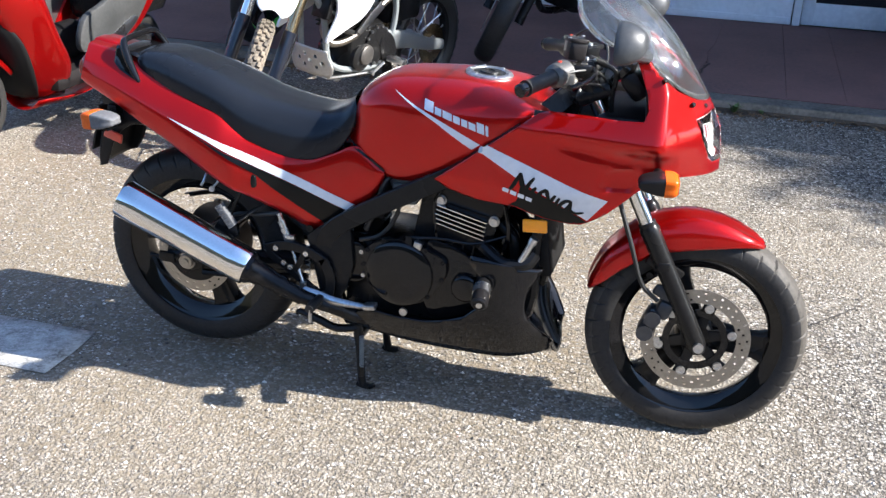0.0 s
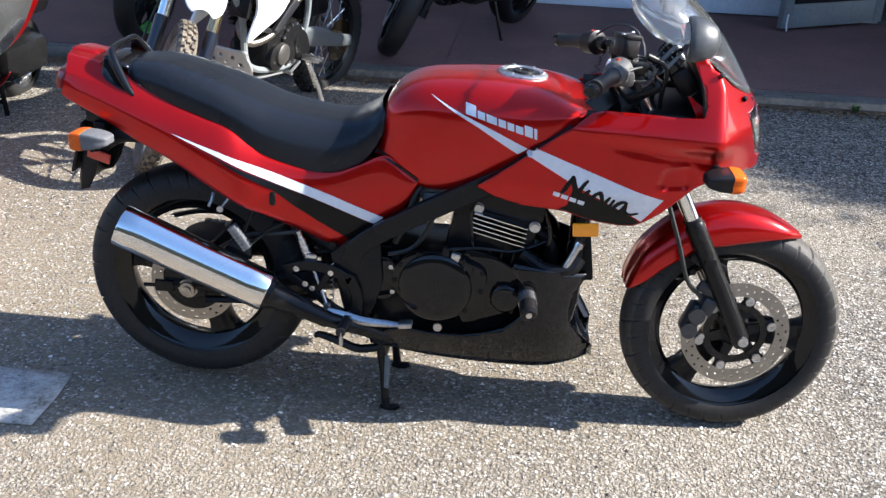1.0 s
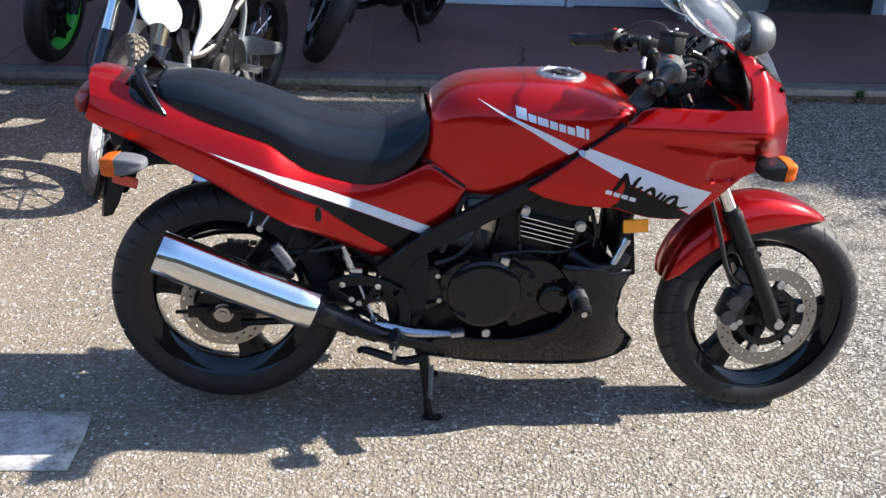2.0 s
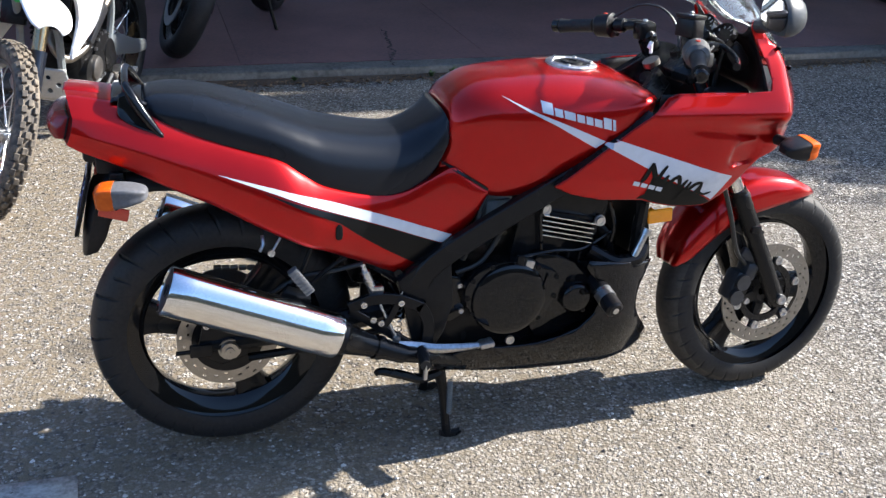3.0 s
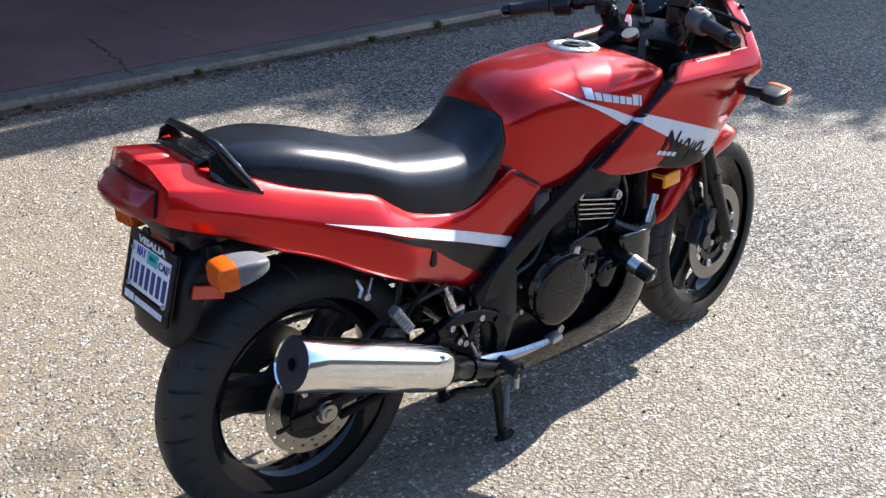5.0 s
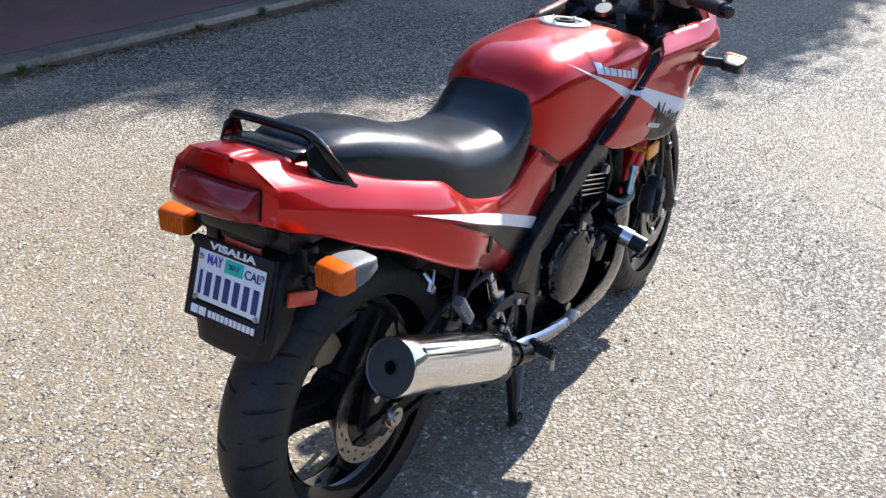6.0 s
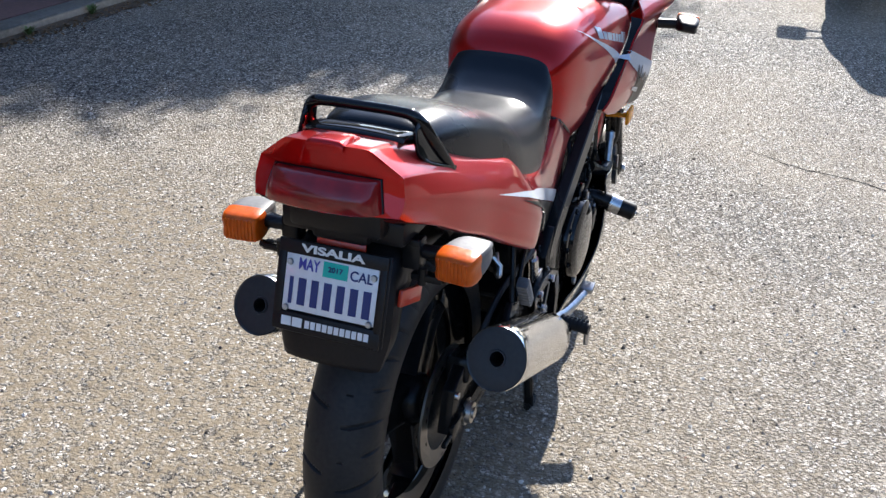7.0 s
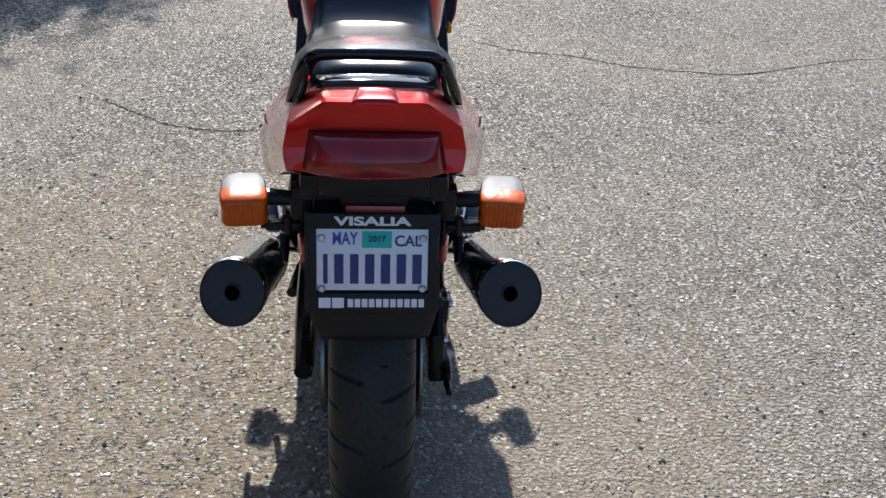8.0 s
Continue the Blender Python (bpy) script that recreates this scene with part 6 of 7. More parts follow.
def dirt_bike():
    b = thing("dirt_bike", "white and green dirt bike with knobbly tyres on its side stand", "motorcycle", heading(-0.275, 2.97, 0.012, -0.309, -0.951, 6) @ Matrix.Scale(0.967, 4))
    spoked_wheel(b, "front_wheel", 1.462, 0.322, 0.268, 0.345, 0.085, KNOB, ALU, "dusty knobbly tyre")
    spoked_wheel(b, "rear_wheel", 0.0, 0.318, 0.235, 0.330, 0.115, RUBBER, BLACK, "black knobbly tyre")
    for s in (-1, 1):
        f = part("fork_leg", tube([(1.165, s * 0.108, 0.98), (1.345, s * 0.108, 0.60)], 0.026, 14), CHROME if s < 0 else GOLD, b, "polished upper fork tube")
        part("fork_guard", tube([(1.333, s * 0.110, 0.628), (1.41, s * 0.110, 0.47), (1.478, s * 0.106, 0.325), (1.486, s * 0.106, 0.30)], [0.031, 0.030, 0.027, 0.02], 14), mat("navy_fork_guard", (0.004, 0.006, 0.013), 0.3, 0, 0.3), f, "dark blue fork guard")
        part("hose", tube([(1.40, s * 0.13, 0.43), (1.30, s * 0.15, 0.50), (1.25, s * 0.13, 0.70)], 0.005, 6, 14), HOSE, f)
    part("number_plate", loft([[(1.31 + 0.03 * math.cos(u * 1.2), 0.10 * u * w, z) for u in np.linspace(-1, 1, 7)] for z, w in ((0.90, 0.75), (0.92, 0.85), (0.96, 0.98), (1.02, 1.05), (1.08, 0.95), (1.12, 0.7))], 18, 16), WHITE, b, "plain white front plate", solid=0.004)
    fg = part("front_mudguard", loft([[(x, y * w, z - 0.024 * (y / 0.085) ** 2) for y in (-0.085, -0.05, 0, 0.05, 0.085)] for x, z, w in ((1.10, 0.87, 0.7), (1.28, 0.872, 0.9), (1.44, 0.888, 1.0), (1.55, 0.885, 1.05), (1.625, 0.865, 0.98), (1.665, 0.845, 0.80), (1.685, 0.832, 0.50))], 22, 14), WHITE, b, "white high front mudguard", solid=0.004)
    part("mudguard_underside", loft([[(x, y * w, z - 0.012 - 0.03 * (y / 0.07) ** 2) for y in (-0.07, 0, 0.07)] for x, z, w in ((1.14, 0.852, 0.7), (1.30, 0.855, 0.9), (1.48, 0.868, 1.0))], 10, 6), GREEN, fg, "lime green underside", solid=0.003)
    for s in (-1, 1):
        g = slab(curve_outline([(0.62, 0.80), (0.80, 0.91), (1.02, 0.95), (1.10, 0.90), (1.02, 0.78), (0.975, 0.66), (1.045, 0.530), (1.020, 0.522), (0.90, 0.560), (0.78, 0.60), (0.70, 0.67)], 40), -0.165, -0.150, 0.004)
        part("radiator_shroud", g if s < 0 else flip(g), WHITE, b, "white radiator shroud")
        r = block((0.03, 0.10, 0.22), (0.98, s * 0.085, 0.72), 0.006, (0, -18, 0))
        part("radiator", r, BLACK, b)
        p = slab([(0.10, 0.70), (0.42, 0.66), (0.46, 0.78), (0.12, 0.86)], -0.11, -0.095, 0.004)
        part("side_panel", p if s < 0 else flip(p), WHITE, b, "white side panel")
    part("fuel_tank", loft([[(x, y * w, z - 0.10 * (y / 0.12) ** 2) for y in (-0.12, -0.06, 0, 0.06, 0.12)] for x, z, w in ((0.62, 0.92, 0.7), (0.80, 0.97, 1), (0.98, 0.95, 1))], 10, 10), GREEN, b)
    part("seat", loft([[(x, y * w, z - 0.06 * (y / 0.10) ** 4) for y in (-0.10, -0.06, 0, 0.06, 0.10)] for x, z, w in ((-0.12, 0.97, 0.7), (0.25, 0.94, 1), (0.55, 0.91, 0.9), (0.80, 0.97, 0.6))], 16, 12), VINYL, b, "black seat", solid=0.02)
    part("rear_mudguard", loft([[(x, y, z - 0.02 * (y / 0.08) ** 2) for y in (-0.08, 0, 0.08)] for x, z in ((-0.38, 0.92), (-0.10, 0.88), (0.15, 0.82))], 10, 6), WHITE, b, solid=0.004)
    eng = part("engine", join(block((0.30, 0.22, 0.24), (0.63, 0, 0.42), 0.05), block((0.16, 0.16, 0.22), (0.74, 0, 0.60), 0.02, (0, 12, 0)), at(0.57, -0.01, 0.42, lathe([(0.001, -0.135), (0.085, -0.135), (0.10, -0.12), (0.105, -0.08), (0.105, 0.08), (0.10, 0.13), (0.07, 0.14), (0.001, 0.14)], 32)), at(0.70, 0, 0.37, lathe([(0.001, -0.125), (0.06, -0.125), (0.07, -0.10), (0.07, 0.12), (0.05, 0.13), (0.001, 0.13)], 28))), BLACK, b, "black cast engine")
    for k in range(14):
        a = 2 * math.pi * k / 14
        part("cover_bolt", bolt(0.57 + 0.098 * math.cos(a), 0.115, 0.42 + 0.098 * math.sin(a), 0.008, 0.012, 1), ALU, eng)
    part("exhaust_header", tube([(0.84, 0.03, 0.60), (0.92, 0.03, 0.54), (0.90, 0.08, 0.47), (0.77, 0.118, 0.50), (0.62, 0.125, 0.61), (0.40, 0.135, 0.72)], 0.0185, 12, 36), mat("dull_header_steel", (0.30, 0.27, 0.235), 0.42, 1.0, 0, (0.20, 0.17, 0.14), 0.08, 40), eng, "heat-tinted exhaust header")
    part("heat_shield", slab([(0.58, 0.62), (0.66, 0.57), (0.76, 0.51), (0.79, 0.53), (0.70, 0.60), (0.61, 0.66)], 0.142, 0.147, 0.001), ALU, eng)
    parts("cooling_fin", [block((0.19, 0.19, 0.006), (0.735 + 0.004 * k, 0, 0.535 + 0.022 * k), 0.002, (0, 12, 0)) for k in range(6)], BLACK, eng)
    part("ignition_cover", at(0.68, 0.118, 0.385, lathe([(0.0005, 0.030), (0.040, 0.030), (0.052, 0.022), (0.056, 0.0)], 32)), mat("magnesium_cover", (0.085, 0.082, 0.078), 0.4, 0.7, 0, (0.12, 0.11, 0.10), 0.06, 70), eng, "dull cast ignition cover")
    part("water_hose", tube([(0.96, 0.10, 0.63), (0.90, 0.125, 0.56), (0.80, 0.12, 0.52), (0.74, 0.10, 0.50)], 0.014, 8, 18), HOSE, eng)
    part("airbox", block((0.30, 0.17, 0.30), (0.30, 0, 0.64), 0.03), BLACK, b)
    part("carburettor", join(rod((0.48, 0, 0.60), (0.62, 0, 0.58), 0.035, 18), block((0.05, 0.09, 0.07), (0.55, 0, 0.56), 0.01)), ALU, eng, "bare cast carburettor")
    part("chain_case", slab(curve_outline([(0.42, 0.36), (0.46, 0.45), (0.53, 0.48), (0.57, 0.42), (0.53, 0.33), (0.46, 0.32)], 24), 0.105, 0.135, 0.004), BLACK, eng)
    part("silencer", rod((0.38, 0.145, 0.73), (-0.15, 0.16, 0.88), 0.050, 20), ALU, b, "brushed aluminium silencer")
    # bash plate before the engine, with round holes
    v, f = [], []
    for i in range(7):
        for j in range(5):
            w = (0.112, 0.132, 0.136, 0.124, 0.106)
            z0, z1 = 0.305 + 0.028 * j, 0.333 + 0.028 * j
            a0, a1 = (w[j] + (w[min(j + 1, 4)] - w[j]) * k for k in (0, 1))
            y = lambda u, k: (u / 3.5 - 1) * (a0 * (1 - k) + a1 * k)
            q = [(y(i, 0), z0), (y(i + 0.5, 0), z0), (y(i + 1, 0), z0), (y(i + 1, 0.5), (z0 + z1) / 2), (y(i + 1, 1), z1), (y(i + 0.5, 1), z1), (y(i, 1), z1), (y(i, 0.5), (z0 + z1) / 2)]
            n = len(v)
            v += [(0.955 + 0.15 * (c - 0.305) - 0.9 * b * b, b, c) for b, c in q]
            if (i + j) % 2 and 0 < j < 4 and 0 < i < 6:
                yc, zc = y(i + 0.5, 0.5), (z0 + z1) / 2
                ring8 = [(yc + 0.0105 * math.cos(radians(225 + 45 * k)), zc + 0.0105 * math.sin(radians(225 + 45 * k))) for k in range(8)]
                v += [(0.955 + 0.15 * (c - 0.305) - 0.9 * b * b, b, c) for b, c in ring8]
                f += [(n + k, n + (k + 1) % 8, n + 8 + (k + 1) % 8, n + 8 + k) for k in range(8)]
            else:
                f.append(tuple(range(n, n + 8)))
    part("skid_plate", (v, f), mat("bash_plate_aluminium", (0.50, 0.49, 0.46), 0.5, 0.6, 0, (0.40, 0.39, 0.36), 0.06, 90, 0.1), b, "bare aluminium bash plate with round holes", solid=0.004)
    part("skid_bottom", block((0.42, 0.20, 0.005), (0.745, 0, 0.285), 0.001, (0, -5, 0)), ALU, b)
    parts("skid_edge", [tube([(0.55, s * 0.10, 0.265), (0.78, s * 0.10, 0.285), (0.945, s * 0.102, 0.305)], 0.007, 6) for s in (-1, 1)], ALU, b)
    fr = []
    for s in (-1, 1):
        fr += [tube([(1.14, s * 0.04, 0.90), (0.98, s * 0.075, 0.62), (0.90, s * 0.085, 0.36), (0.55, s * 0.095, 0.30), (0.44, s * 0.10, 0.42), (0.46, s * 0.11, 0.68), (0.80, s * 0.09, 0.84), (1.14, s * 0.04, 0.92)], 0.016, 8, 50)]
    parts("frame", fr, FRAME_GREY, b, "grey frame tube")
    parts("swingarm", [loft([[(x, s * (y - 0.016), z - h), (x, s * (y + 0.016), z - h), (x, s * (y + 0.016), z + h), (x, s * (y - 0.016), z + h)] for x, y, z, h in ((0.47, 0.09, 0.42, 0.045), (0.30, 0.105, 0.40, 0.040), (0.10, 0.11, 0.345, 0.030), (-0.05, 0.11, 0.318, 0.024))], 14, 16, True, True) for s in (-1, 1)], mat("swingarm_grey", (0.28, 0.30, 0.31), 0.4, 0.8), b, "grey cast swingarm")
    part("rear_brake_disc", at(0, 0, 0.318, disc_geo(0.075, 0.11, -0.075, 26)), STEEL, b)
    part("sprocket", at(0, 0, 0.318, disc_geo(0.05, 0.115, 0.075, 30)), GOLD, b)
    for s in (-1, 1):
        pg = part("footpeg", join(block((0.055, 0.10, 0.012), (0.50, s * 0.20, 0.338), 0.002), *[block((0.006, 0.10, 0.022), (0.478 + 0.011 * k, s * 0.20, 0.346), 0.001) for k in range(5)]), ALU, b, "toothed metal footpeg")
    part("gear_lever", tube([(0.56, 0.16, 0.33), (0.66, 0.17, 0.30), (0.70, 0.18, 0.31), (0.71, 0.21, 0.31)], 0.008, 8, 16), ALU, b)
    part("side_stand", tube([(0.44, 0.13, 0.32), (0.40, 0.19, 0.17), (0.37, 0.235, 0.02), (0.355, 0.25, 0.014)], [0.014, 0.012, 0.011, 0.014], 10), ALU, b, "bare metal side stand")
    part("stand_spring", tube([(0.46 + 0.01 * math.cos(a), 0.14 + 0.0035 * a / 3, 0.31 - 0.0022 * a) for a in np.linspace(0, 60, 80)], 0.003, 5), STEEL, b)
    part("shock_linkage", join(rod((0.36, 0, 0.36), (0.44, 0, 0.80), 0.035), tube([(0.36 + 0.08 * k / 60 + 0.045 * math.cos(k * 0.7), 0.045 * math.sin(k * 0.7), 0.45 + 0.005 * k) for k in range(60)], 0.007, 6)), GOLD, b)
    part("handlebar", tube([(1.02, -0.40, 1.12), (1.12, -0.20, 1.10), (1.14, 0, 1.06), (1.12, 0.20, 1.10), (1.02, 0.40, 1.12)], 0.012, 8, 24), BLACK, b)
    # bars and front wheel turned to the left on the stand
    head = Matrix.Translation((1.20, 0, 0.80))
    turn = head @ Matrix.Rotation(radians(41), 4, Vector((-0.428, 0, 0.904))) @ head.inverted()
    for ob in list(b.children):
        if ob.name.split(".")[0] in ("front_wheel", "fork_leg", "number_plate", "front_mudguard", "handlebar"):
            ob.matrix_basis = turn
    return b


dirt_bike()


def street_bike(label, m, rim_material, accent, steer):
    """A dark street motorcycle on its side stand."""
    b = thing("street_motorcycle", label, "motorcycle", m, "street motorcycles on the walkway")
    for x, w, g, nm in ((1.40, 0.118, 24, "front_wheel"), (0.0, 0.165, 20, "rear_wheel")):
        wh = cast_wheel(nm, x, 0.30, 0.216, 20, BLACK, b, "", 5)
        part("tyre", at(x, 0, 0.30, tyre_geo(0.30, w, 0.206, g, 160, 14)), RUBBER, wh, "black road tyre")
        part("rim", at(x, 0, 0.30, rim_geo(0.216, w * 0.75)), rim_material, wh)
        part("brake_disc", at(x, 0, 0.30, disc_geo(0.10 if x else 0.07, 0.15 if x else 0.11, -0.075, 30)), STEEL, wh)
    for s in (-1, 1):
        part("fork_leg", tube([(1.10, s * 0.10, 0.92), (1.28, s * 0.10, 0.58), (1.415, s * 0.10, 0.29)], [0.024, 0.028, 0.028], 12), BLACK, b)
        part("swingarm", block((0.50, 0.035, 0.06), (0.22, s * 0.12, 0.34), 0.012, (0, -9, 0)), BLACK, b)
    part("front_mudguard", loft([[(1.40 + 0.335 * math.cos(radians(a)), y, 0.30 + (0.335 - 3 * y * y) * math.sin(radians(a))) for y in (-0.07, -0.035, 0, 0.035, 0.07)] for a in (50, 80, 110, 145)], 16, 8), BLACK_GLOSS, b, solid=0.004)
    eng = part("engine", join(block((0.42, 0.30, 0.26), (0.68, 0, 0.40), 0.05), block((0.22, 0.28, 0.22), (0.80, 0, 0.60), 0.02, (0, 15, 0)), at(0.62, 0, 0.38, lathe([(0.001, -0.19), (0.08, -0.19), (0.10, -0.16), (0.10, 0.16), (0.08, 0.19), (0.001, 0.19)], 30))), BLACK, b)
    part("exhaust_pipe", tube([(0.90, -0.08, 0.52), (1.0, -0.08, 0.40), (0.90, -0.09, 0.24), (0.55, -0.10, 0.22), (0.35, -0.16, 0.30), (0.0, -0.20, 0.48)], [0.022, 0.022, 0.022, 0.03, 0.05, 0.055], 12, 40), BLACK, eng)
    part("fuel_tank", loft([[(x, 0.15 * w * math.sin(a), z - 0.14 + 0.14 * math.cos(a)) for a in np.linspace(-1.6, 1.6, 9)] for x, z, w in ((0.52, 0.86, 0.7), (0.66, 0.98, 1.0), (0.84, 1.0, 1.15), (1.0, 0.93, 0.9))], 20, 18), accent, b, "painted fuel tank")
    part("seat", loft([[(x, 0.13 * w * math.sin(a), z - 0.08 + 0.08 * math.cos(a)) for a in np.linspace(-1.6, 1.6, 9)] for x, z, w in ((-0.22, 0.92, 0.5), (0.0, 0.88, 0.9), (0.25, 0.82, 1.0), (0.50, 0.84, 0.8))], 20, 14), VINYL, b)
    part("tail", block((0.42, 0.20, 0.10), (-0.10, 0, 0.80), 0.04, (0, 12, 0)), accent, b)
    for s in (-1, 1):
        g = slab(curve_outline([(0.72, 0.80), (1.05, 0.88), (1.22, 0.80), (1.05, 0.62), (0.86, 0.58), (0.74, 0.68)], 30), -0.17, -0.14, 0.01)
        part("side_cowl", g if s < 0 else flip(g), accent, b)
    part("headlamp", at(1.22, 0, 0.93, lathe([(0.001, 0.06), (0.07, 0.05), (0.09, 0.0), (0.06, -0.09), (0.001, -0.11)], 24, "x")), BLACK_GLOSS, b)
    part("handlebar", tube([(0.98, -0.36, 1.04), (1.08, -0.16, 1.05), (1.10, 0, 1.02), (1.08, 0.16, 1.05), (0.98, 0.36, 1.04)], 0.013, 8, 20), BLACK, b)
    part("frame", join(*[tube([(1.10, s * 0.05, 0.88), (0.85, s * 0.16, 0.74), (0.48, s * 0.15, 0.50), (0.42, s * 0.13, 0.33)], 0.028, 8, 16) for s in (-1, 1)]), BLACK, b)
    part("side_stand", join(tube([(0.60, 0.14, 0.28), (0.585, 0.21, 0.12), (0.57, 0.28, -0.035)], 0.011, 8), tube([(0.575, 0.25, 0.02), (0.54, 0.29, -0.03), (0.50, 0.30, -0.035)], 0.008, 6)), BLACK, b, "black side stand")
    # bars and front wheel turned to the left
    head = Matrix.Translation((1.15, 0, 0.85))
    turn = head @ Matrix.Rotation(radians(steer), 4, Vector((-0.45, 0, 0.893))) @ head.inverted()
    for ob in list(b.children):
        if ob.name.split(".")[0] in ("front_wheel", "fork_leg", "front_mudguard", "handlebar", "headlamp"):
            ob.matrix_basis = turn
    return b


street_bike("black street motorcycle parked on the red walkway", heading(0.67, 4.70, 0.118, -0.42, -0.907, 11), BLACK, BLACK_GLOSS, 34)
street_bike("dark motorcycle with lime green wheel rims behind the dirt bike", heading(-1.20, 4.75, 0.118, -0.16, -0.987, 10), GREEN, BLACK_GLOSS, 0)
street_bike("dark motorcycle parked at the far end of the walkway", heading(5.3, 4.55, 0.118, -0.48, -0.877, 10), ALU, BLACK_GLOSS, 0)


def scooter():
    b = thing("scooter", "red scooter with a grey footboard on its stand", "scooter", heading(-1.765, 2.48, 0.012, -0.03, -1.0, 4))
    for x, nm in ((1.30, "front_wheel"), (0.0, "rear_wheel")):
        w = cast_wheel(nm, x, 0.215, 0.145, 40, ALU, b, "", 5, 0.04)
        part("tyre", at(x, 0, 0.215, tyre_geo(0.215, 0.11, 0.14, 20, 96, 14)), RUBBER, w, "black scooter tyre")
        part("rim", at(x, 0, 0.215, rim_geo(0.150, 0.08)), ALU, w)
    for s in (-1, 1):
        part("fork_leg", tube([(1.20, s * 0.085, 0.52), (1.265, s * 0.085, 0.32), (1.30, s * 0.085, 0.20)], [0.017, 0.022, 0.024], 12), ALU, b, "silver fork leg")
        part("fork_bolt", bolt(1.245, s * 0.108, 0.38, 0.012, 0.008, s), GOLD, b)
    part("front_mudguard", loft([[(1.30 + r * math.cos(radians(a)), y, 0.215 + r * math.sin(radians(a))) for y, r in ((-0.075, 0.235), (-0.065, 0.262), (-0.03, 0.275), (0, 0.278), (0.03, 0.275), (0.065, 0.262), (0.075, 0.235))] for a in (20, 50, 80, 110, 150)], 22, 18), RED, b, "glossy red front mudguard", solid=0.004)
    rows = []
    for z, xf_, w, bk in ((0.17, 0.93, 0.06, 0.80), (0.24, 1.00, 0.15, 0.80), (0.36, 1.06, 0.205, 0.84), (0.50, 1.12, 0.220, 0.93), (0.66, 1.20, 0.22, 1.01), (0.80, 1.24, 0.19, 1.04), (0.92, 1.22, 0.15, 1.06)):
        rows.append([(bk, -w, z), (bk + 0.05, -w * 1.0, z), (xf_ - 0.02, -w * 0.62, z), (xf_, -w * 0.25, z), (xf_, w * 0.25, z), (xf_ - 0.02, w * 0.62, z), (bk + 0.05, w * 1.0, z), (bk, w, z)])
    part("leg_shield", loft(rows, 30, 30), RED, b, "glossy red leg shield", solid=0.006)
    well = []
    for z, xw, w in ((0.19, 0.958, 0.085), (0.27, 1.026, 0.135), (0.38, 1.082, 0.160), (0.50, 1.134, 0.155), (0.60, 1.182, 0.10)):
        well.append([(xw - 0.03, -w, z), (xw + 0.004, -w * 0.6, z), (xw + 0.008, 0, z), (xw + 0.004, w * 0.6, z), (xw - 0.03, w, z)])
    part("wheel_well", loft(well, 16, 14), CORE, b, "black wheel well behind the front wheel", solid=0.006)
    part("inner_shield", loft([[(bk - 0.005, -w * 0.97, z), (bk + 0.01, 0, z), (bk - 0.005, w * 0.97, z)] for z, bk, w in ((0.20, 0.83, 0.16), (0.36, 0.89, 0.185), (0.55, 0.96, 0.205), (0.75, 1.03, 0.19), (0.92, 1.05, 0.15))], 14, 8), PLASTIC, b, solid=0.006)
    part("footboard", join(block((0.44, 0.36, 0.10), (0.68, 0, 0.26), 0.04), block((0.40, 0.14, 0.20), (0.68, 0, 0.38), 0.06)), PLASTIC, b, "black plastic footboard")
    for s in (-1, 1):
        g = slab(curve_outline([(0.74, 0.40), (0.60, 0.36), (0.42, 0.37), (0.24, 0.47), (0.14, 0.62), (0.30, 0.72), (0.52, 0.60), (0.70, 0.54)], 44), -0.20, -0.165, 0.012)
        part("side_cover", g if s < 0 else flip(g), mat("scuffed_dark_grey", (0.030, 0.031, 0.031), 0.5, 0, 0, (0.06, 0.06, 0.059), 0.06, 60, 0.1), b, "scuffed grey side cover")
        g = slab(curve_outline([(0.70, 0.33), (0.44, 0.38), (0.28, 0.46), (0.32, 0.49), (0.50, 0.43), (0.70, 0.37)], 28), -0.208, -0.20, 0.003)
        part("side_trim", g if s < 0 else flip(g), ALU, b, "light grey trim blade")
        g = slab(curve_outline([(0.46, 0.36), (0.24, 0.42), (0.05, 0.56), (-0.30, 0.72), (-0.32, 0.78), (0.10, 0.70), (0.30, 0.58), (0.42, 0.46)], 36), -0.190, -0.15, 0.012)
        part("tail_panel", g if s < 0 else flip(g), RED, b, "glossy red tail panel")
    part("lower_pan", loft([[(x, -w, z), (x, -w * 0.5, z - 0.05), (x, 0, z - 0.06), (x, w * 0.5, z - 0.05), (x, w, z)] for x, z, w in ((0.95, 0.18, 0.10), (0.70, 0.175, 0.17), (0.42, 0.21, 0.17), (0.26, 0.27, 0.15))], 12, 10), RED, b, solid=0.005)
    part("body", block((0.55, 0.28, 0.34), (0.12, 0, 0.60), 0.06), BLACK, b)
    part("seat", loft([[(x, 0.15 * w * math.sin(a), z - 0.09 + 0.09 * math.cos(a)) for a in np.linspace(-1.6, 1.6, 9)] for x, z, w in ((-0.30, 0.86, 0.6), (-0.05, 0.86, 1.0), (0.25, 0.80, 1.0), (0.45, 0.78, 0.7))], 18, 14), VINYL, b, "black vinyl scooter seat")
    part("engine", block((0.42, 0.22, 0.18), (0.16, 0.06, 0.26), 0.05), BLACK, b)
    part("stand", join(tube([(0.38, -0.12, 0.22), (0.36, -0.13, 0.0)], 0.012, 8), tube([(0.38, 0.12, 0.22), (0.36, 0.15, -0.02)], 0.012, 8), rod((0.37, -0.13, 0.09), (0.37, 0.14, 0.09), 0.010), block((0.06, 0.04, 0.01), (0.36, 0.15, -0.02), 0.003), block((0.06, 0.04, 0.01), (0.36, -0.13, 0.0), 0.003)), BLACK, b, "black scooter stand")
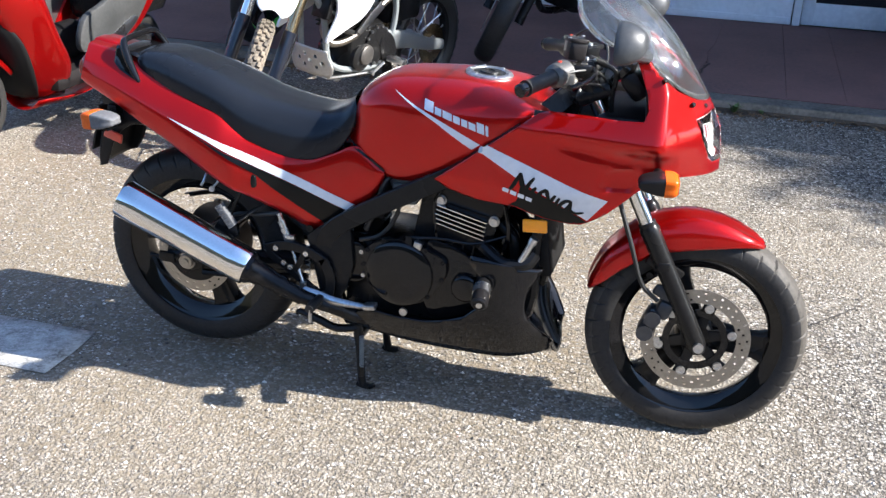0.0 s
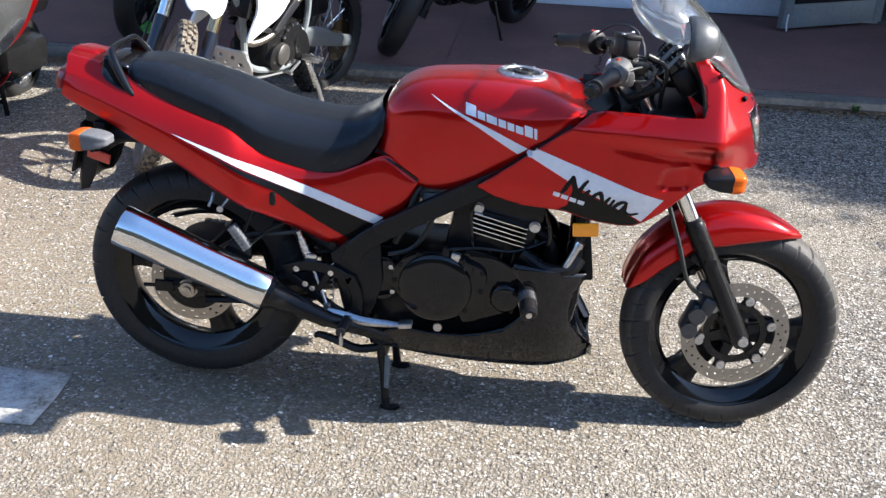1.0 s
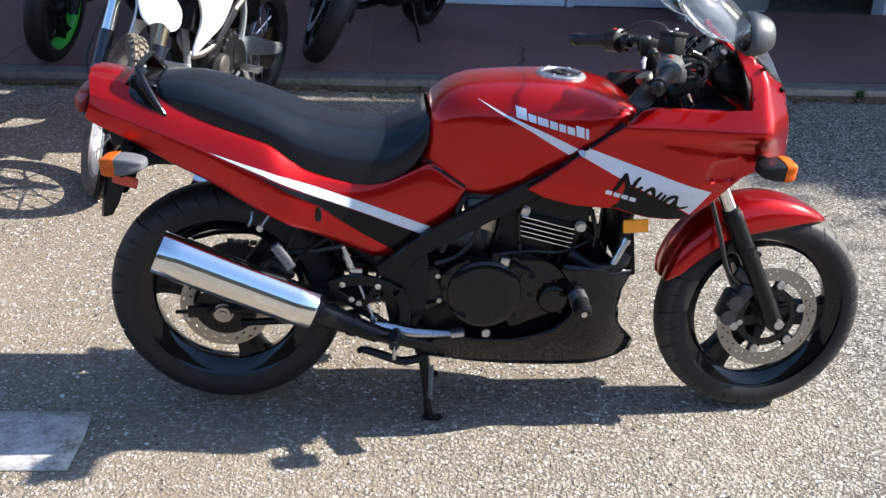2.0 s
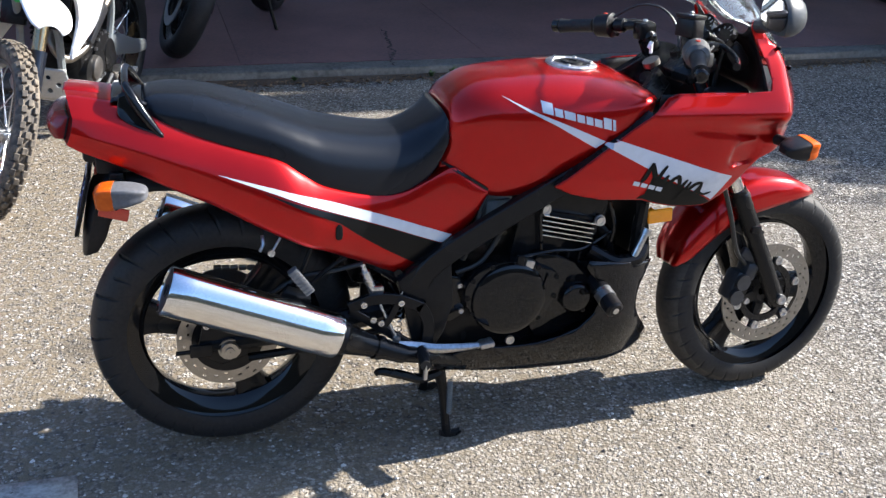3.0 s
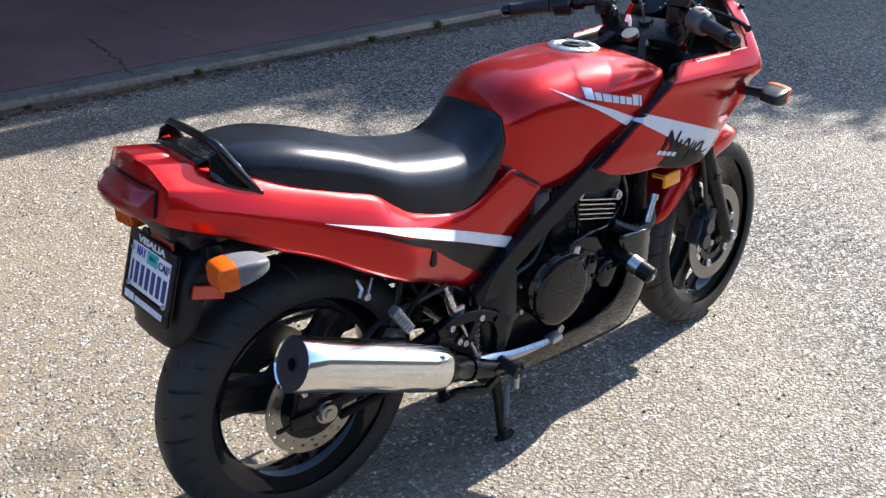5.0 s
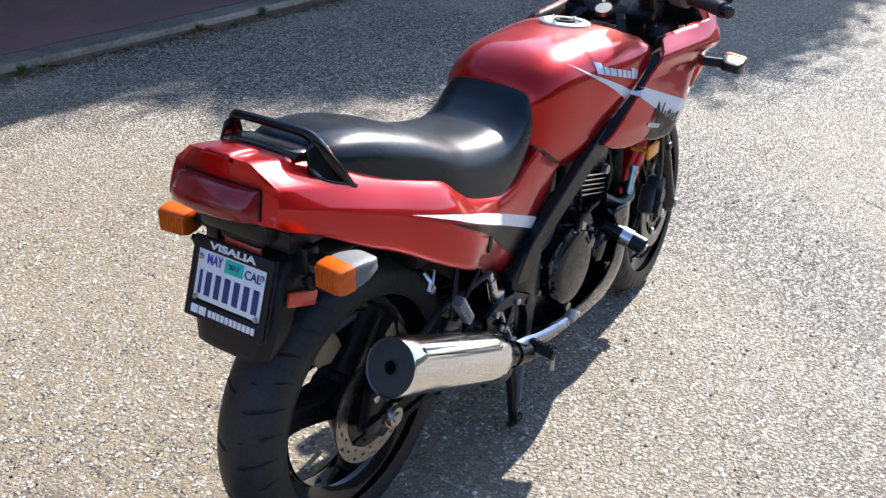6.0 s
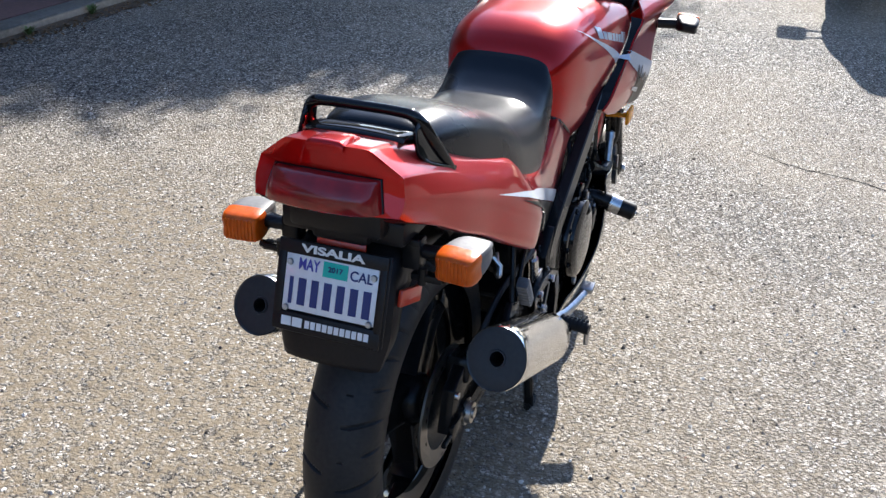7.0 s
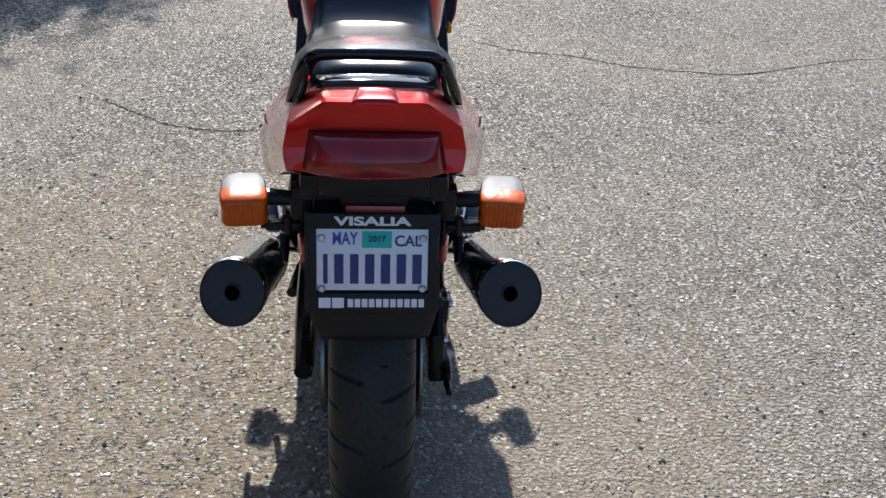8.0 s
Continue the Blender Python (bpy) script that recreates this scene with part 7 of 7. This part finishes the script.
    part("handlebar", tube([(1.02, -0.34, 1.02), (1.08, -0.15, 1.05), (1.08, 0.15, 1.05), (1.02, 0.34, 1.02)], 0.013, 8, 16), BLACK, b)
    return b


scooter()


# ---- the parked van that throws its shadow into the lot ----
def van():
    b = thing("van", "dark blue van parked facing the lot", "van", pose(5.62, -1.45, 0))
    sec = [(-0.86, 0.0), (-0.90, 0.30), (-0.88, 0.62), (-0.80, 0.92), (-0.60, 1.0), (0, 1.02), (0.60, 1.0), (0.80, 0.92), (0.88, 0.62), (0.90, 0.30), (0.86, 0.0)]
    rows = [[(x, y * w, lo + (hi - lo) * k) for y, k in sec] for x, lo, hi, w in ((0.0, 0.40, 0.90, 0.88), (0.10, 0.34, 1.02, 0.97), (0.35, 0.32, 1.18, 1.0), (0.55, 0.32, 1.42, 0.98), (0.85, 0.32, 1.88, 0.93), (1.10, 0.32, 1.98, 0.93), (2.4, 0.32, 2.02, 0.96), (4.3, 0.32, 2.0, 0.96), (4.5, 0.36, 1.8, 0.90))]
    part("body", loft(rows, 50, 40), VAN_PAINT, b, "dark blue painted body")
    part("bumper", block((0.16, 1.72, 0.22), (0.0, 0, 0.42), 0.06), PLASTIC, b)
    part("windscreen", loft([[(x, y, z) for y in (-0.70, -0.35, 0, 0.35, 0.70)] for x, z in ((0.42, 1.32), (0.80, 1.84))], 4, 8), DARK_GLASS, b, solid=0.006)
    for s in (-1, 1):
        m = part("mirror", join(block((0.09, 0.17, 0.22), (1.02, s * 1.09, 1.20), 0.035, (0, 0, 0), 3)), PLASTIC, b)
        parts("mirror_arm", [rod((1.04, s * 0.86, z), (1.03, s * 1.03, z), 0.012) for z in (1.14, 1.26)], PLASTIC, m)
        for x in (0.85, 3.7):
            w = part("wheel", at(x, s * 0.78, 0.33, lathe([(0.02, s * 0.10), (0.19, s * 0.09), (0.21, s * 0.11), (0.21, -s * 0.10)], 32)), ALU, b)
            part("tyre", at(x, s * 0.78, 0.33, lathe([(0.21, -0.10), (0.30, -0.105), (0.33, -0.08), (0.33, 0.08), (0.30, 0.105), (0.21, 0.10)], 40)), RUBBER, w)
        part("headlamp", block((0.06, 0.26, 0.18), (0.045, s * 0.62, 0.78), 0.03), GLASS, b)
    return b


van()


# ---- tree beyond the lot ----
def tree():
    rnd = random.Random(11)
    b = thing("tree", "leafy tree standing beside the walkway", "tree", pose(11.5, 2.4, 0))
    trunk = [tube([(0, 0, -0.05), (0.05, 0.02, 1.2), (-0.04, 0.05, 2.6), (0.05, 0, 4.2), (0, 0, 5.6)], [0.16, 0.13, 0.11, 0.07, 0.02], 10, 24)]
    tips = []
    for k in range(22):
        a, h = rnd.uniform(0, 6.28), rnd.uniform(2.6, 4.8)
        r = rnd.uniform(0.5, 1.0)
        e = (2.0 * r * math.cos(a), 1.0 * r * math.sin(a), h + rnd.uniform(0.4, 1.3))
        trunk.append(tube([(0, 0, h), (e[0] * 0.5, e[1] * 0.5, (h + e[2]) / 2 + 0.15), e], [0.045, 0.03, 0.008], 6, 8))
        tips.append(e)
    part("trunk", join(*trunk), BARK, b)
    v, f = [], []
    clumps = list(tips)
    while len(clumps) < 115:
        e = (rnd.uniform(-2.5, 2.5), rnd.uniform(-1.6, 1.3), rnd.uniform(3.6, 6.2))
        if e[1] > np.interp(e[0] - 1.44 * e[2], (-9.75, -9.05, -8.15, -7.3), (0.7, 0.05, -1.0, -1.4)):
            clumps.append(e)
    for e in clumps:
        for _ in range(rnd.randint(320, 420)):
            c = Vector((rnd.gauss(e[0], 0.26), rnd.gauss(e[1], 0.20), rnd.gauss(e[2], 0.22)))
            m = Matrix.Translation(c) @ Euler((rnd.uniform(0, 6.28), rnd.uniform(0, 6.28), rnd.uniform(0, 6.28))).to_matrix().to_4x4()
            s = rnd.uniform(0.045, 0.08)
            n = len(v)
            v += [tuple(m @ Vector(p)) for p in ((-s, 0, 0), (-s * 0.2, s * 0.42, 0.006), (s, 0, 0), (-s * 0.2, -s * 0.42, 0.006))]
            f.append((n, n + 1, n + 2, n + 3))
    me = bpy.data.meshes.new("crown")
    me.from_pydata(v, [], f)
    me.materials.append(LEAF)
    cr = new("crown", me)
    cr.parent = b
    cr["kind"] = "stuff"
    return b


tree()

# ---- marks and small things on the ground ----
mark_ = part("road_marking", skin([(-3.2, -0.085), (-0.345, -0.082), (-0.338, -0.20), (-0.342, -0.345), (-3.2, -0.36)], lambda u, w: (u, w, 0.003), 0.12), ROAD_PAINT, solid=0.002)
tagged(mark_, "worn white painted parking line on asphalt", "road marking", kind="structure")


def crack(name, pts, width, z, label, seed=3):
    rnd = random.Random(seed)
    line = catmull(pts, 60)
    left, right = [], []
    for k, (x, y) in enumerate(line.tolist()):
        j = rnd.uniform(-1, 1) * width * 1.6
        w = width * rnd.uniform(0.35, 1.0) * (1 if 3 < k < 57 else 0.4)
        dx, dy = line[min(k + 1, 59)] - line[max(k - 1, 0)]
        n = math.hypot(dx, dy) + 1e-9
        nx, ny = -dy / n, dx / n
        left.append((x + nx * (j + w), y + ny * (j + w), z + ground_height(y) * (z < 0.05)))
        right.append((x + nx * (j - w), y + ny * (j - w), z + ground_height(y) * (z < 0.05)))
    ob = part(name, sheet([left, right]), mat("crack_dirt", (0.035, 0.030, 0.027), 0.95), solid=0.001)
    return tagged(ob, label, "crack", kind="structure")


rnd = random.Random(21)
v, f = [], []
for k in range(2600):
    x, y = rnd.uniform(-4, 6), KY - abs(rnd.gauss(0, 0.07)) - 0.005
    s = rnd.uniform(0.006, 0.022)
    m = pose(x, y, ground_height(y) + 0.004, rnd.uniform(-40, 40), rnd.uniform(-40, 40), rnd.uniform(0, 360))
    n = len(v)
    v += [tuple(m @ Vector(p)) for p in ((-s, 0, 0), (0, s * 0.5, s * 0.2), (s, 0, 0), (0, -s * 0.5, s * 0.2))]
    f.append((n, n + 1, n + 2, n + 3))
lit = part("leaf_litter", (v, f), LITTER, smooth=0)
tagged(lit, "dry brown leaf litter along the kerb", "leaf litter", kind="stuff")


def grit():
    """Loose pebbles and flakes lying on the asphalt."""
    rnd = random.Random(33)
    v, f = [], []
    for k in range(15000):
        x, y = rnd.uniform(-1.6, 3.2), rnd.uniform(-1.9, 2.4)
        s = min(0.0075, 0.0024 * math.exp(abs(rnd.gauss(0, 0.55))))
        a, q = rnd.uniform(0, 6.28), rnd.uniform(0.5, 1.0)
        z = ground_height(y)
        n = len(v)
        for i in range(5):
            t = a + i * 1.2566 + rnd.uniform(-0.3, 0.3)
            v.append((x + s * math.cos(t), y + s * q * math.sin(t), z + 0.0005))
        v += [(x + s * 0.4 * math.cos(a), y + s * 0.4 * math.sin(a), z + s * rnd.uniform(0.5, 0.9)), (x - s * 0.3 * math.cos(a), y - s * 0.3 * math.sin(a), z + s * rnd.uniform(0.4, 0.8))]
        f += [(n, n + 1, n + 5), (n + 1, n + 2, n + 6, n + 5), (n + 2, n + 3, n + 6), (n + 3, n + 4, n + 6), (n + 4, n, n + 5, n + 6)]
    m = mat("grit", (0.3, 0.28, 0.25), 0.85)
    t = m.node_tree
    g, r = t.nodes.new("ShaderNodeNewGeometry"), t.nodes.new("ShaderNodeValToRGB")
    r.color_ramp.elements[0].color, r.color_ramp.elements[1].color = (0.05, 0.042, 0.035, 1), (0.72, 0.69, 0.63, 1)
    r.color_ramp.elements.new(0.35).color = (0.20, 0.17, 0.13, 1)
    r.color_ramp.elements.new(0.7).color = (0.42, 0.38, 0.32, 1)
    t.links.new(g.outputs["Random Per Island"], r.inputs[0])
    t.links.new(r.outputs[0], t.nodes["Principled BSDF"].inputs["Base Color"])
    me = bpy.data.meshes.new("loose_grit")
    me.from_pydata(v, [], f)
    me.materials.append(m)
    return tagged(new("loose_grit", me), "loose pebbles and grit on the asphalt", "grit", kind="stuff")


grit()


def weed(x, y, size, seed):
    rnd = random.Random(seed)
    v, f = [], []
    for k in range(34):
        a, h, r = rnd.uniform(0, 6.28), rnd.uniform(0.4, 1.0) * size, rnd.uniform(0.3, 1.0) * size
        w = 0.004
        p0, p1, p2 = Vector((0, 0, 0)), Vector((math.cos(a) * r * 0.5, math.sin(a) * r * 0.5, h * 0.8)), Vector((math.cos(a) * r, math.sin(a) * r, h))
        side_ = Vector((-math.sin(a), math.cos(a), 0)) * w
        n = len(v)
        v += [tuple(p0 - side_), tuple(p0 + side_), tuple(p1 + side_ * 1.6), tuple(p1 - side_ * 1.6), tuple(p2)]
        f += [(n, n + 1, n + 2, n + 3), (n + 3, n + 2, n + 4)]
    ob = part("weed", (v, f), WEED, smooth=0)
    ob.location = (x, y, ground_height(y))
    return tagged(ob, "small green weed growing at the kerb", "weed", "weeds along the kerb")


for k, (x, y, s) in enumerate(((1.36, 3.09, 0.035), (1.48, 3.08, 0.055), (1.62, 3.10, 0.025), (2.6, 3.09, 0.05), (0.62, 3.10, 0.03), (3.1, 3.10, 0.06), (-0.6, 3.09, 0.04))):
    weed(x, y, s, k)

# cracks in the lot
crack("ground_crack", [(2.67, -0.41), (2.55, -0.60), (2.50, -0.81), (2.39, -1.04), (2.34, -1.30), (2.34, -1.50), (2.52, -1.97), (2.60, -2.6)], 0.0035, 0.0022, "thin dark crack across the asphalt", 4)
crack("ground_crack", [(1.98, 0.95), (1.85, 0.79), (1.75, 0.66), (1.71, 0.51), (1.71, 0.36)], 0.003, 0.0022, "fine dark crack across the asphalt", 9)
crack("walkway_crack", [(1.165, KY + 0.01), (1.178, 3.27), (1.203, 3.36), (1.235, 3.44), (1.231, 3.55), (1.258, 3.66), (1.262, 3.78), (1.290, 3.90), (1.285, 4.02)], 0.0075, 0.1188, "open dark crack across the walkway and its kerb", 5)

# dark soil washed against the kerb
rnd = random.Random(33)
edge_ = [(x, KY - 0.004, KY - 0.055 - 0.045 * rnd.random() - 0.03 * math.sin(x * 2.3)) for x in np.arange(-5.0, 8.0, 0.035).tolist()]
soil = part("gutter_soil", sheet([[(x, b + (a - b) * k, ground_height(b + (a - b) * k) + 0.003 + 0.010 * k * k) for k in (0, 0.3, 0.65, 1)] for x, a, b in edge_]), mat("damp_leafy_soil", (0.055, 0.042, 0.028), 0.95, 0, 0, (0.11, 0.07, 0.04), 0.05, 120, 0.8, big=20))
tagged(soil, "dark leafy soil lying along the kerb", "soil", kind="stuff")


# walkway slabs with open joints; the third joint is a crack
rnd = random.Random(8)
edges = [-9.0, -6.6, -4.2, -2.9, -1.7, -0.42, 0.36, "crack", 1.746, 2.06, 3.1, 4.1, 5.1, 6.2, 8.6, 11.0, 14.0]
Y0, Y1 = KY + 0.134, WY - 0.004


def edge_line(e):
    if e == "crack":
        return [(1.170, Y0), (1.185, Y0 + 0.10), (1.205, Y0 + 0.2), (1.20, Y0 + 0.33), (1.245, Y0 + 0.48), (1.255, Y0 + 0.62), (1.285, Y0 + 0.80), (1.270, Y0 + 1.0), (1.31, Y0 + 1.3), (1.33, Y1)]
    return [(e, Y0), (e, Y1)]


for a, b in zip(edges[:-1], edges[1:]):
    g = 0.0009
    la, lb = [(x + g, y) for x, y in edge_line(a)], [(x - g, y) for x, y in edge_line(b)]
    ring_ = la[::-1] + lb
    top = 0.117 + rnd.uniform(-0.0012, 0.0012)
    n = len(ring_)
    ring_ = ring_ if sum((x1 - x0) * (y1 + y0) for (x0, y0), (x1, y1) in zip(ring_, ring_[1:] + ring_[:1])) < 0 else ring_[::-1]
    v = [(x, y, 0.02) for x, y in ring_] + [(x, y, top) for x, y in ring_]
    f = [tuple(range(n, 2 * n))] + [(i, (i + 1) % n, n + (i + 1) % n, n + i) for i in range(n)]
    part("slab", (v, f), WALK_RED, walkway, smooth=0)
